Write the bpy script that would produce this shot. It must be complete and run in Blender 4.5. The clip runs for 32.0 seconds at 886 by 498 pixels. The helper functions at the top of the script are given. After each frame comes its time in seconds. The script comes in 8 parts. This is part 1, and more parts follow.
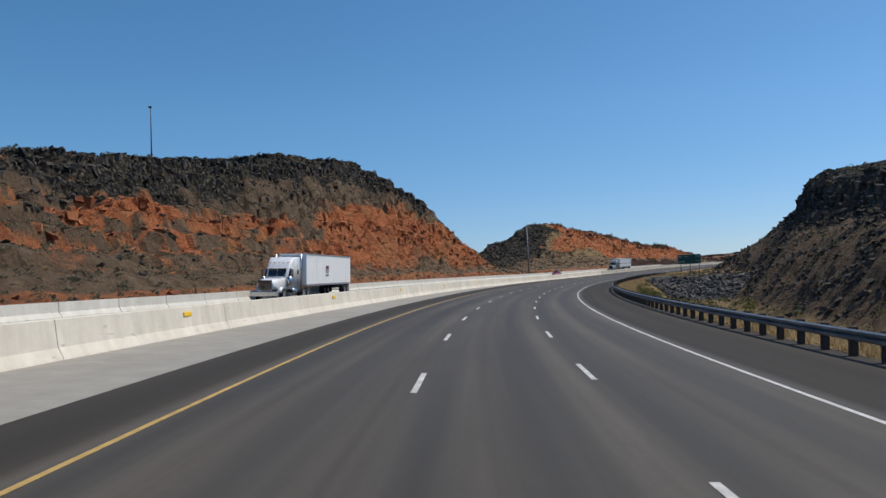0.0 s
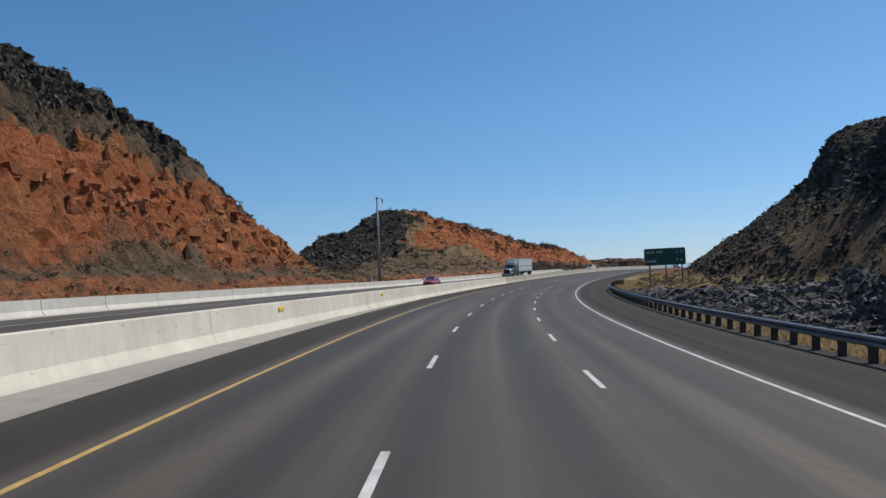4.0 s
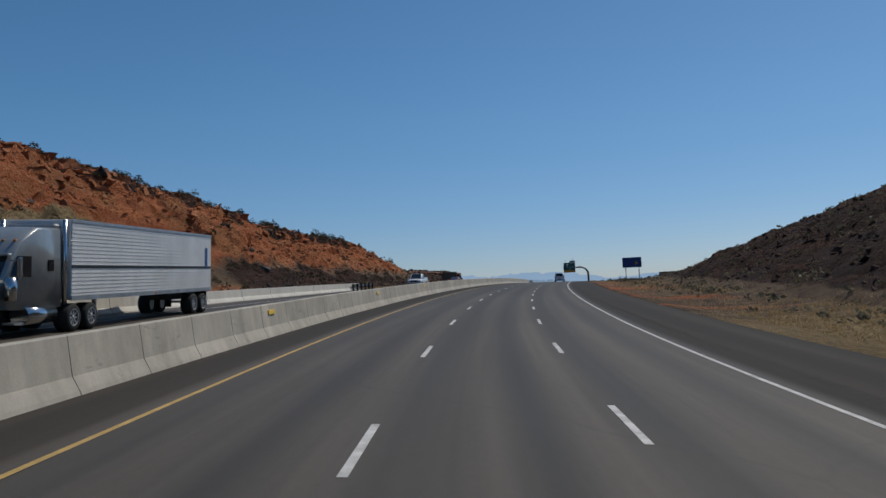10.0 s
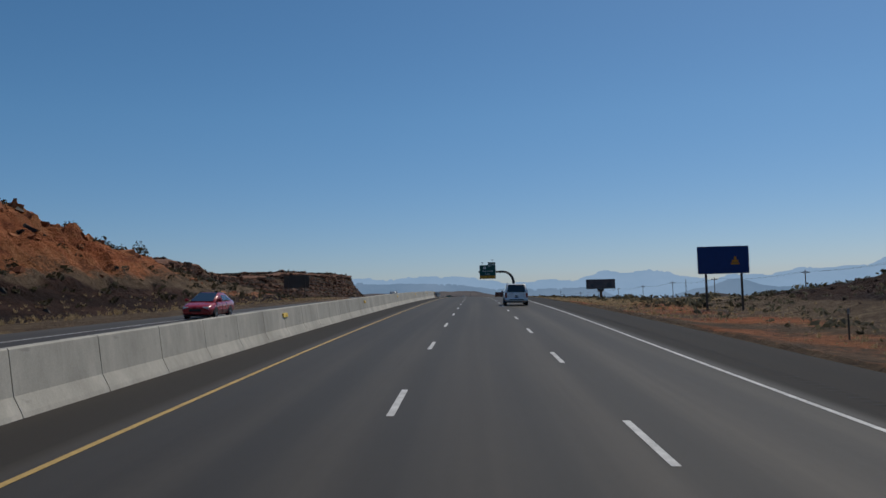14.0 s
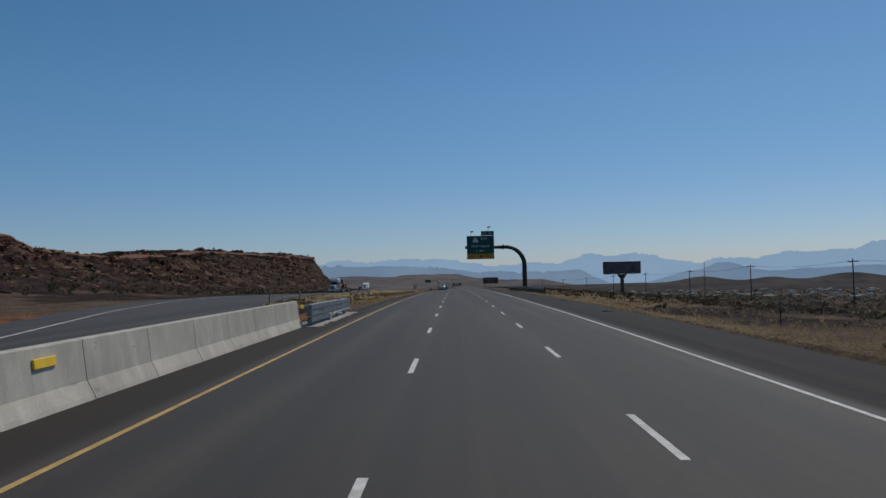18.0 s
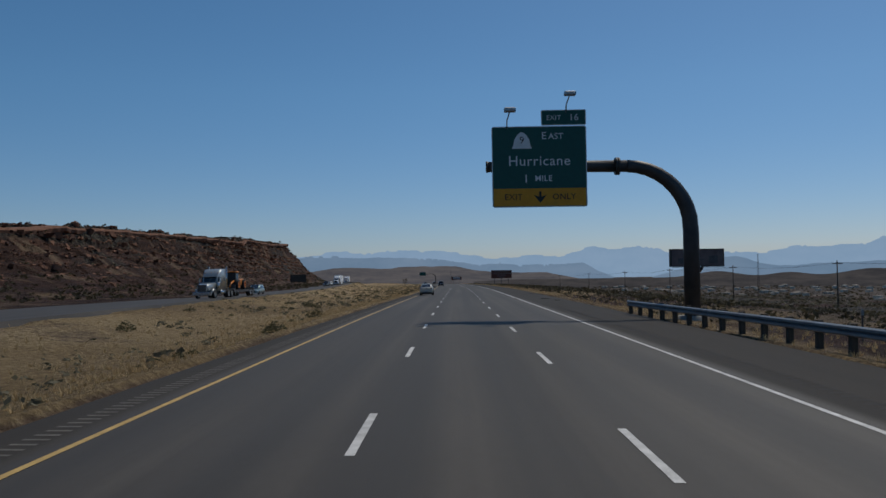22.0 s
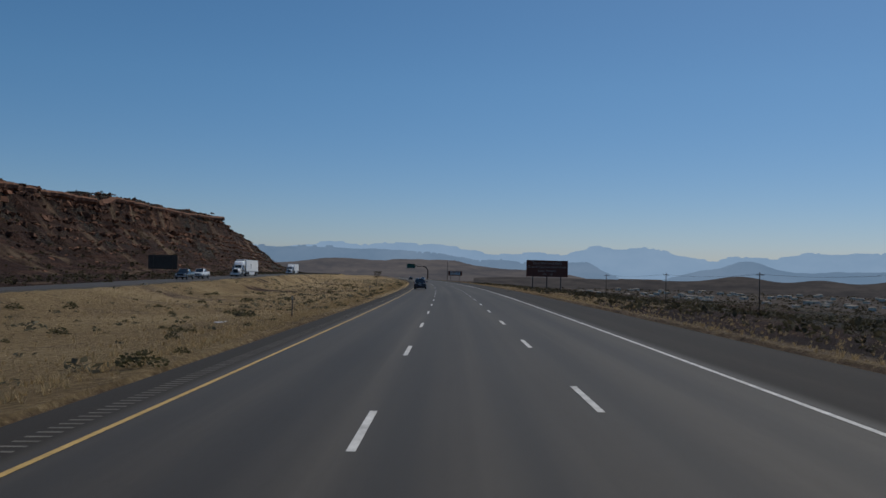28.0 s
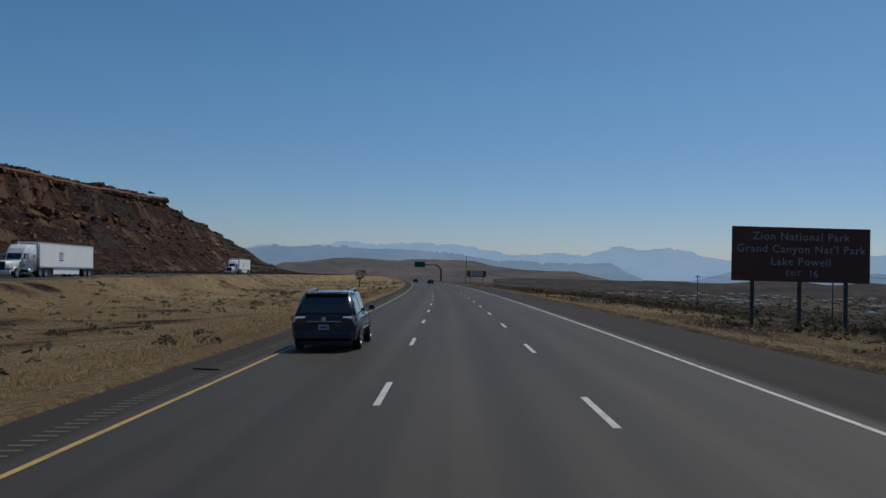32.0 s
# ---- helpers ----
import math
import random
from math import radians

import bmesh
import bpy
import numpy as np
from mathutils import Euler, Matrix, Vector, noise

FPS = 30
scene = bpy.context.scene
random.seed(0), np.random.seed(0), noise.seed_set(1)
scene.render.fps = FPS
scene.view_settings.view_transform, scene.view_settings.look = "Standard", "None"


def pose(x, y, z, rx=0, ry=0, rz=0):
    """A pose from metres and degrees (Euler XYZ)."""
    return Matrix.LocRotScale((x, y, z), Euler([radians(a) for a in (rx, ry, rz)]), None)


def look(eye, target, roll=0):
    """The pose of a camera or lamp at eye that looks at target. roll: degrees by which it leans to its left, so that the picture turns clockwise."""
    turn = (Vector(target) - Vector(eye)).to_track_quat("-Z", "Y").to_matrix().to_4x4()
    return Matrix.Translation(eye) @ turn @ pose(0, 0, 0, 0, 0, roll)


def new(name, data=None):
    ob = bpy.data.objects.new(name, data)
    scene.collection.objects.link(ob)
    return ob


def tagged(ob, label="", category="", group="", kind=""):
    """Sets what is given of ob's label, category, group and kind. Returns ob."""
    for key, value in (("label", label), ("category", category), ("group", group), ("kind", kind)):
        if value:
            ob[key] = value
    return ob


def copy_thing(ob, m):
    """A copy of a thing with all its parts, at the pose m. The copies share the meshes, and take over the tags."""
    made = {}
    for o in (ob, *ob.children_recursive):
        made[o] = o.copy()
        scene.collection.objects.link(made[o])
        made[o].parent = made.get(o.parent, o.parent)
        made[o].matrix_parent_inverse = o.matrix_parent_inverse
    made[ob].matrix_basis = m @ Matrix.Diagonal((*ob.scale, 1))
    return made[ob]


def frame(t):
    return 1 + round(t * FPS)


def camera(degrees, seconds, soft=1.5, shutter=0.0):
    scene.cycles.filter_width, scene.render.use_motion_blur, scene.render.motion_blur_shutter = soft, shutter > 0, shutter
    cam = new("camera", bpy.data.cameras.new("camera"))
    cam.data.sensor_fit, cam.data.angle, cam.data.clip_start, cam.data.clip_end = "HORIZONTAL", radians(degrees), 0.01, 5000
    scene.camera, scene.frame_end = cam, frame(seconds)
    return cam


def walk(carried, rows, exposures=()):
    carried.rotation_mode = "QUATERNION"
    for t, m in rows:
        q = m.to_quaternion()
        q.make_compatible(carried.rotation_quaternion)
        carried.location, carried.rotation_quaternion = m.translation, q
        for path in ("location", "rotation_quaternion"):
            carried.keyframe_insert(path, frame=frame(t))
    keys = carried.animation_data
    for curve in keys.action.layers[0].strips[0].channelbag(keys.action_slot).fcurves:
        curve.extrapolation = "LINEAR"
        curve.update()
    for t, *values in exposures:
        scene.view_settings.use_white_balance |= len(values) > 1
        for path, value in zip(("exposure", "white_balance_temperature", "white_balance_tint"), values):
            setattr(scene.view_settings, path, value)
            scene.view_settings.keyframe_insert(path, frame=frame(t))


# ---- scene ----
# ---- camera ----
cam = camera(56.94, 32.0)
# seconds, x, y, z, yaw, pitch, roll
ROWS = [
    (0, -0.34, -0.01, 2.22, 1.82, 3.25, 2.34), (0.5, -0.38, 13.24, 2.53, 0.73, 3.35, 2.17),
    (1, -0.16, 26.50, 2.83, -0.43, 3.34, 2.09), (1.5, 0.35, 39.75, 3.14, -1.79, 3.17, 1.63),
    (2, 1.19, 52.99, 3.44, -3.38, 3.34, 1.72), (2.5, 2.41, 66.19, 3.74, -4.75, 2.95, 1.99),
    (3, 3.88, 79.30, 4.05, -6.15, 3.09, 2.18), (3.5, 5.66, 92.32, 4.35, -7.29, 3.31, 2.23),
    (4, 7.72, 105.25, 4.66, -8.50, 3.31, 2.34), (4.5, 10.06, 118.10, 4.97, -9.71, 3.31, 2.45),
    (5, 12.66, 130.87, 5.28, -10.92, 3.32, 2.48), (5.5, 15.54, 143.55, 5.59, -12.13, 3.33, 2.50),
    (6, 18.64, 156.16, 5.92, -13.44, 3.51, 2.65), (6.5, 22.07, 168.71, 6.25, -14.61, 3.26, 2.69),
    (7, 25.80, 181.24, 6.58, -16.01, 3.47, 2.46), (7.5, 29.77, 193.76, 6.93, -17.14, 3.22, 2.76),
    (8, 34.00, 206.27, 7.31, -18.33, 3.49, 2.62), (8.5, 38.55, 218.67, 7.70, -19.48, 3.55, 2.38),
    (9, 43.34, 230.91, 8.10, -20.79, 3.76, 2.56), (9.5, 48.32, 243.00, 8.52, -21.79, 3.67, 2.39),
    (10, 53.54, 254.92, 8.96, -22.99, 3.66, 2.42), (10.5, 58.99, 266.71, 9.41, -24.32, 4.15, 2.14),
    (11, 64.71, 278.39, 9.88, -25.76, 4.05, 2.04), (11.5, 70.76, 289.93, 10.36, -26.99, 4.16, 2.44),
    (12, 77.02, 301.37, 10.83, -27.86, 3.92, 2.31), (12.5, 83.43, 312.83, 11.29, -28.80, 3.83, 2.27),
    (13, 90.07, 324.35, 11.74, -29.36, 3.53, 2.09), (13.5, 96.83, 335.99, 12.17, -29.75, 3.57, 1.92),
    (14, 103.80, 347.69, 12.59, -30.14, 3.64, 1.46), (14.5, 111.01, 359.21, 12.98, -30.93, 3.30, 1.38),
    (15, 118.08, 370.55, 13.33, -31.35, 3.22, 1.33), (15.5, 125.11, 381.65, 13.66, -31.43, 3.14, 1.28),
    (16, 132.01, 392.57, 13.95, -31.31, 3.06, 1.24), (16.5, 138.86, 403.43, 14.22, -31.20, 2.98, 1.25),
    (17, 145.76, 414.33, 14.47, -31.27, 2.92, 1.39), (17.5, 152.72, 425.29, 14.69, -31.34, 2.48, 1.38),
    (18, 159.69, 436.31, 14.89, -31.39, 2.39, 1.30), (18.5, 166.74, 447.37, 15.06, -31.46, 2.52, 1.13),
    (19, 173.80, 458.49, 15.21, -31.49, 2.49, 1.20), (19.5, 180.91, 469.64, 15.33, -31.49, 2.34, 1.33),
    (20, 188.03, 480.86, 15.42, -31.49, 2.17, 1.27), (20.5, 195.14, 492.08, 15.49, -31.45, 2.12, 1.51),
    (21, 202.19, 503.26, 15.53, -31.21, 2.14, 1.24), (21.5, 209.20, 514.38, 15.56, -31.21, 1.82, 0.92),
    (22, 216.18, 525.43, 15.58, -31.43, 1.85, 0.80), (22.5, 223.17, 536.49, 15.58, -31.17, 1.82, 0.93),
    (23, 230.21, 547.64, 15.56, -30.94, 1.77, 0.60), (23.5, 237.28, 558.88, 15.54, -31.04, 1.66, 0.05),
    (24, 244.41, 570.21, 15.50, -31.15, 1.60, -0.16), (24.5, 251.53, 581.53, 15.45, -31.24, 1.58, -0.47),
    (25, 258.59, 592.77, 15.40, -31.42, 1.51, -0.80), (25.5, 265.68, 603.87, 15.34, -31.50, 1.63, -0.90),
    (26, 272.72, 614.88, 15.28, -31.61, 1.60, -1.13), (26.5, 279.75, 625.86, 15.21, -31.73, 1.56, -1.37),
    (27, 286.81, 636.89, 15.13, -31.70, 1.54, -1.50), (27.5, 293.87, 647.97, 15.06, -31.63, 1.53, -1.59),
    (28, 300.91, 659.14, 14.98, -31.52, 1.47, -1.45), (28.5, 307.98, 670.36, 14.90, -31.34, 1.43, -1.70),
    (29, 315.05, 681.67, 14.82, -31.16, 1.42, -1.77), (29.5, 322.13, 693.06, 14.73, -31.18, 1.43, -1.79),
    (30, 329.20, 704.55, 14.64, -30.96, 1.38, -1.83), (30.5, 336.28, 715.96, 14.56, -30.60, 1.57, -1.66),
    (31, 343.22, 727.22, 14.47, -30.41, 1.56, -1.67), (31.5, 350.02, 738.33, 14.38, -30.43, 1.48, -1.80),
    (32, 356.65, 749.30, 14.29, -30.26, 1.51, -1.56),
]
walk(cam, [(t, pose(x, y, z, 90 + pitch, roll, yaw)) for t, x, y, z, yaw, pitch, roll in ROWS],
     [(0, 0.18), (3.5, 0.15), (6, 0.06), (8, -0.22), (10, -0.36), (14, -0.47), (19, -0.51), (23, -0.57), (32, -0.58)])

# ---- the road's line: distance and heading; distance, grade and bank (degrees) ----
HEADING = [(-160, 15.10), (-80, 8.01), (-20, 2.65), (20, -0.92), (60, -5.20), (100, -8.95), (140, -12.74), (180, -16.52), (220, -20.16), (260, -23.90), (300, -27.95), (330, -29.79), (360, -31.15), (400, -32.61), (450, -32.42), (520, -32.19), (600, -32.22), (700, -32.62), (830, -31.31), (1000, -28.65), (1200, -26.50), (1500, -25.00), (2400, -25.00)]
GRADE = [(-160, 1.37, 2.40), (-80, 1.37, 2.45), (0, 1.34, 2.37), (60, 1.29, 2.33), (120, 1.37, 2.83), (180, 1.48, 2.94), (240, 1.83, 2.57), (300, 2.15, 2.49), (360, 1.76, 1.91), (420, 1.27, 1.23), (480, 0.76, 0.81), (540, 0.23, 1.38), (620, -0.16, 0.27), (700, -0.32, -1.05), (830, -0.39, -1.81), (1000, -0.45, -1.15), (1300, -0.50, -0.80), (2400, -0.30, 0.00)]

# ---- world, sun ----
SUN_UP, SUN_AZ = 55.9, 69.1   # elevation; azimuth clockwise from +y
world = bpy.data.worlds.new("world")
scene.world = world
world.use_nodes = True
sky = world.node_tree.nodes.new("ShaderNodeTexSky")
sky.sky_type, sky.sun_disc = "NISHITA", False
sky.sun_elevation, sky.sun_rotation = radians(SUN_UP), radians(SUN_AZ)
sky.altitude, sky.air_density, sky.dust_density, sky.ozone_density = 1800, 0.95, 2.0, 4.0
rich = world.node_tree.nodes.new("ShaderNodeHueSaturation")
rich.inputs["Saturation"].default_value = 1.19
rich.inputs["Hue"].default_value = 0.492
world.node_tree.links.new(sky.outputs[0], rich.inputs["Color"])
# grey-blue haze low over the horizon, all round
wt = world.node_tree
up_ = wt.nodes.new("ShaderNodeSeparateXYZ")
wt.links.new(wt.nodes.new("ShaderNodeTexCoord").outputs["Generated"], up_.inputs[0])
veil = wt.nodes.new("ShaderNodeValToRGB")
wt.links.new(up_.outputs[2], veil.inputs[0])
veil.color_ramp.elements[0].position, veil.color_ramp.elements[0].color = 0.0, (0.80, 0.78, 0.87, 1)
veil.color_ramp.elements[1].position, veil.color_ramp.elements[1].color = 0.22, (1, 1, 1, 1)
tint = wt.nodes.new("ShaderNodeMix")
tint.data_type, tint.blend_type = "RGBA", "MULTIPLY"
tint.inputs[0].default_value = 1.0
wt.links.new(rich.outputs[0], tint.inputs[6])
wt.links.new(veil.outputs[0], tint.inputs[7])
wt.links.new(tint.outputs[2], wt.nodes["Background"].inputs[0])
world.node_tree.nodes["Background"].inputs[1].default_value = 0.109
sun = new("sun", bpy.data.lights.new("sun", "SUN"))
sun.data.energy, sun.data.angle, sun.data.color = 3.3, radians(0.53), (1.0, 0.93, 0.815)
_to_sun = Vector((math.sin(radians(SUN_AZ)) * math.cos(radians(SUN_UP)), math.cos(radians(SUN_AZ)) * math.cos(radians(SUN_UP)), math.sin(radians(SUN_UP))))
sun.matrix_world = look(_to_sun * 500, (0, 0, 0))


# ---- materials ----
class Nodes:
    """Short hand for building one node material."""

    def __init__(self, name, rough=0.8, metal=0.0, spec=0.5):
        self.m = bpy.data.materials.new(name)
        self.m.use_nodes = True
        self.t = self.m.node_tree
        self.b = self.t.nodes["Principled BSDF"]
        self.b.inputs["Roughness"].default_value = rough
        self.b.inputs["Metallic"].default_value = metal
        self.b.inputs["Specular IOR Level"].default_value = spec

    def node(self, kind, **inputs):
        n = self.t.nodes.new(kind)
        for k, v in inputs.items():
            self.put(n, k, v)
        return n

    def put(self, n, key, v):
        s = n.inputs[key.replace("_", " ") if isinstance(key, str) else key]
        if isinstance(v, bpy.types.NodeSocket):
            self.t.links.new(v, s)
        else:
            s.default_value = v

    def coords(self, scale=(1, 1, 1), uv=False):
        if uv:
            src = self.node("ShaderNodeUVMap").outputs[0]
        else:
            src = self.node("ShaderNodeTexCoord").outputs["Object"]
        mp = self.t.nodes.new("ShaderNodeMapping")
        self.t.links.new(src, mp.inputs[0])
        mp.inputs["Scale"].default_value = scale
        return mp.outputs[0]

    def noise(self, scale, detail=4, rough=0.55, vec=None, stretch=(1, 1, 1), uv=False):
        n = self.node("ShaderNodeTexNoise", Scale=scale, Detail=detail, Roughness=rough)
        self.t.links.new(vec or self.coords(stretch, uv), n.inputs["Vector"])
        return n.outputs["Fac"]

    def ramp(self, fac, stops):
        r = self.t.nodes.new("ShaderNodeValToRGB")
        self.t.links.new(fac, r.inputs[0])
        e = r.color_ramp.elements
        while len(e) < len(stops):
            e.new(0.5)
        for el, (p, c) in zip(e, stops):
            el.position, el.color = p, (*c, 1) if len(c) == 3 else c
        return r.outputs[0]

    def mix(self, fac, a, b, blend="MIX"):
        n = self.t.nodes.new("ShaderNodeMix")
        n.data_type, n.blend_type = "RGBA", blend
        for k, v in ((0, fac), (6, a), (7, b)):
            if isinstance(v, bpy.types.NodeSocket):
                self.t.links.new(v, n.inputs[k])
            else:
                n.inputs[k].default_value = v if k == 0 else (*v, 1)
        return n.outputs[2]

    def math(self, op, a, b=0.0, clamp=False):
        n = self.t.nodes.new("ShaderNodeMath")
        n.operation, n.use_clamp = op, clamp
        for k, v in ((0, a), (1, b)):
            if isinstance(v, bpy.types.NodeSocket):
                self.t.links.new(v, n.inputs[k])
            else:
                n.inputs[k].default_value = v
        return n.outputs[0]

    def random(self):
        return self.t.nodes.new("ShaderNodeObjectInfo").outputs["Random"]

    def island(self):
        return self.t.nodes.new("ShaderNodeNewGeometry").outputs["Random Per Island"]

    def bump(self, height, strength=0.4, distance=0.05):
        n = self.node("ShaderNodeBump", Strength=strength, Distance=distance)
        self.t.links.new(height, n.inputs["Height"])
        self.t.links.new(n.outputs[0], self.b.inputs["Normal"])

    def done(self, color, rough=None):
        self.put(self.b, "Base Color", color if isinstance(color, bpy.types.NodeSocket) else (*color, 1))
        if rough is not None:
            self.put(self.b, "Roughness", rough)
        return self.m


def two_scale(name, dark, light, scale=2.0, fine=30.0, rough=0.8, metal=0.0, bump=0.25, spec=0.4, stretch=(1, 1, 1), distance=0.01):
    """A surface with stains at one size and grain at another."""
    n = Nodes(name, rough, metal, spec)
    big, small = n.noise(scale, 5, 0.6, stretch=stretch), n.noise(fine, 3, 0.6)
    fac = n.math("ADD", n.math("MULTIPLY", big, 0.7), n.math("MULTIPLY", small, 0.3))
    n.bump(small, bump, distance)
    return n.done(n.ramp(fac, [(0.32, dark), (0.68, light)]))


def plain(name, color, rough=0.4, metal=0.0, spec=0.5, coat=0.0, vary=0.08):
    """Paint, plastic or metal with faint dirt."""
    n = Nodes(name, rough, metal, spec)
    d = tuple(c * (1 - vary * 2) for c in color)
    if coat:
        n.b.inputs["Coat Weight"].default_value, n.b.inputs["Coat Roughness"].default_value = coat, 0.06
    f = n.noise(3.0, 5, 0.6)
    return n.done(n.ramp(f, [(0.3, d), (0.65, color)]), n.math("ADD", n.math("MULTIPLY", f, 0.15), rough - 0.07))


def asphalt_material():
    n = Nodes("asphalt", 0.68, 0, 0.30)
    streak = n.noise(0.9, 4, 0.6, stretch=(1.0, 0.012, 1), uv=True)
    patch = n.noise(0.08, 5, 0.65, stretch=(1, 0.3, 1), uv=True)
    grain = n.noise(45, 3, 0.7, uv=True)
    fine = n.noise(6, 4, 0.7, stretch=(1, 0.5, 1), uv=True)
    f = n.math("ADD", n.math("ADD", n.math("MULTIPLY", streak, 0.5), n.math("MULTIPLY", patch, 0.3)), n.math("ADD", n.math("MULTIPLY", grain, 0.12), n.math("MULTIPLY", fine, 0.08)))
    col = n.ramp(f, [(0.38, (0.044, 0.036, 0.028)), (0.5, (0.080, 0.067, 0.052)), (0.62, (0.130, 0.110, 0.086))])
    # worn wheel paths and oil strips run along the lanes
    sep = n.node("ShaderNodeSeparateXYZ", Vector=n.node("ShaderNodeUVMap").outputs[0])
    wave = n.math("SINE", n.math("MULTIPLY", n.math("ADD", sep.outputs[0], 1.42), 2 * math.pi / 1.83))
    oil = n.math("MULTIPLY", n.math("ADD", n.math("MULTIPLY", wave, 0.5), 0.5), n.noise(0.35, 4, 0.7, stretch=(0.6, 0.03, 1), uv=True))
    col = n.mix(n.math("MULTIPLY", oil, 1.0), col, (0.028, 0.026, 0.024))
    # the shoulders carry less traffic and stay darker
    d_ = sep.outputs[0]
    right = n.math("MULTIPLY", n.math("SUBTRACT", d_, 6.05), 3.0, True)
    left = n.math("MULTIPLY", n.math("MULTIPLY", n.math("SUBTRACT", -5.25, d_), 3.0, True), n.math("GREATER_THAN", d_, -8.3))
    col = n.mix(n.math("MULTIPLY", n.math("ADD", left, right), 0.7), col, (0.026, 0.0225, 0.019))
    # darker from 260 m along the road, in full past 380 m
    onward = n.node("ShaderNodeMapRange", Value=sep.outputs[1], From_Min=260.0, From_Max=380.0)
    col = n.mix(n.math("MULTIPLY", onward.outputs[0], 0.46), col, (0.022, 0.018, 0.014))
    # sealed cracks
    v = n.node("ShaderNodeTexVoronoi", Scale=0.07)
    v.feature = "DISTANCE_TO_EDGE"
    warp = n.node("ShaderNodeVectorMath")
    warp.operation = "ADD"
    nz = n.node("ShaderNodeTexNoise", Scale=0.6, Detail=3)
    n.t.links.new(n.coords((1, 0.35, 1), True), nz.inputs["Vector"])
    n.t.links.new(n.coords((1, 0.35, 1), True), warp.inputs[0])
    n.t.links.new(nz.outputs["Color"], warp.inputs[1])
    n.t.links.new(warp.outputs[0], v.inputs["Vector"])
    crack = n.ramp(v.outputs["Distance"], [(0.0, (1, 1, 1)), (0.0035, (0, 0, 0))])
    col = n.mix(n.math("MULTIPLY", crack, 0.22), col, (0.028, 0.028, 0.028))
    n.bump(grain, 0.35, 0.006)
    return n.done(col, n.math("ADD", n.math("MULTIPLY", n.math("ADD", left, right), 0.26), 0.68))


def concrete_material(name, dark, light):
    n = Nodes(name, 0.9, 0, 0.3)
    big = n.noise(0.25, 5, 0.65)
    run = n.noise(1.1, 5, 0.7, stretch=(1, 1, 0.35))
    grain = n.noise(28, 4, 0.7)
    f = n.math("ADD", n.math("ADD", n.math("MULTIPLY", big, 0.35), n.math("MULTIPLY", run, 0.45)), n.math("MULTIPLY", grain, 0.2))
    col = n.ramp(f, [(0.34, dark), (0.52, tuple((a + b) / 2 for a, b in zip(dark, light))), (0.66, light)])
    scuff = n.ramp(n.noise(1.6, 3, 0.5, stretch=(1, 1, 4)), [(0.66, (0, 0, 0)), (0.72, (1, 1, 1))])
    col = n.mix(n.math("MULTIPLY", scuff, 0.35), col, (0.13, 0.125, 0.12))
    n.bump(grain, 0.3, 0.008)
    return n.done(n.mix(n.math("MULTIPLY", n.random(), 0.22), col, tuple(c * 0.72 for c in light)))


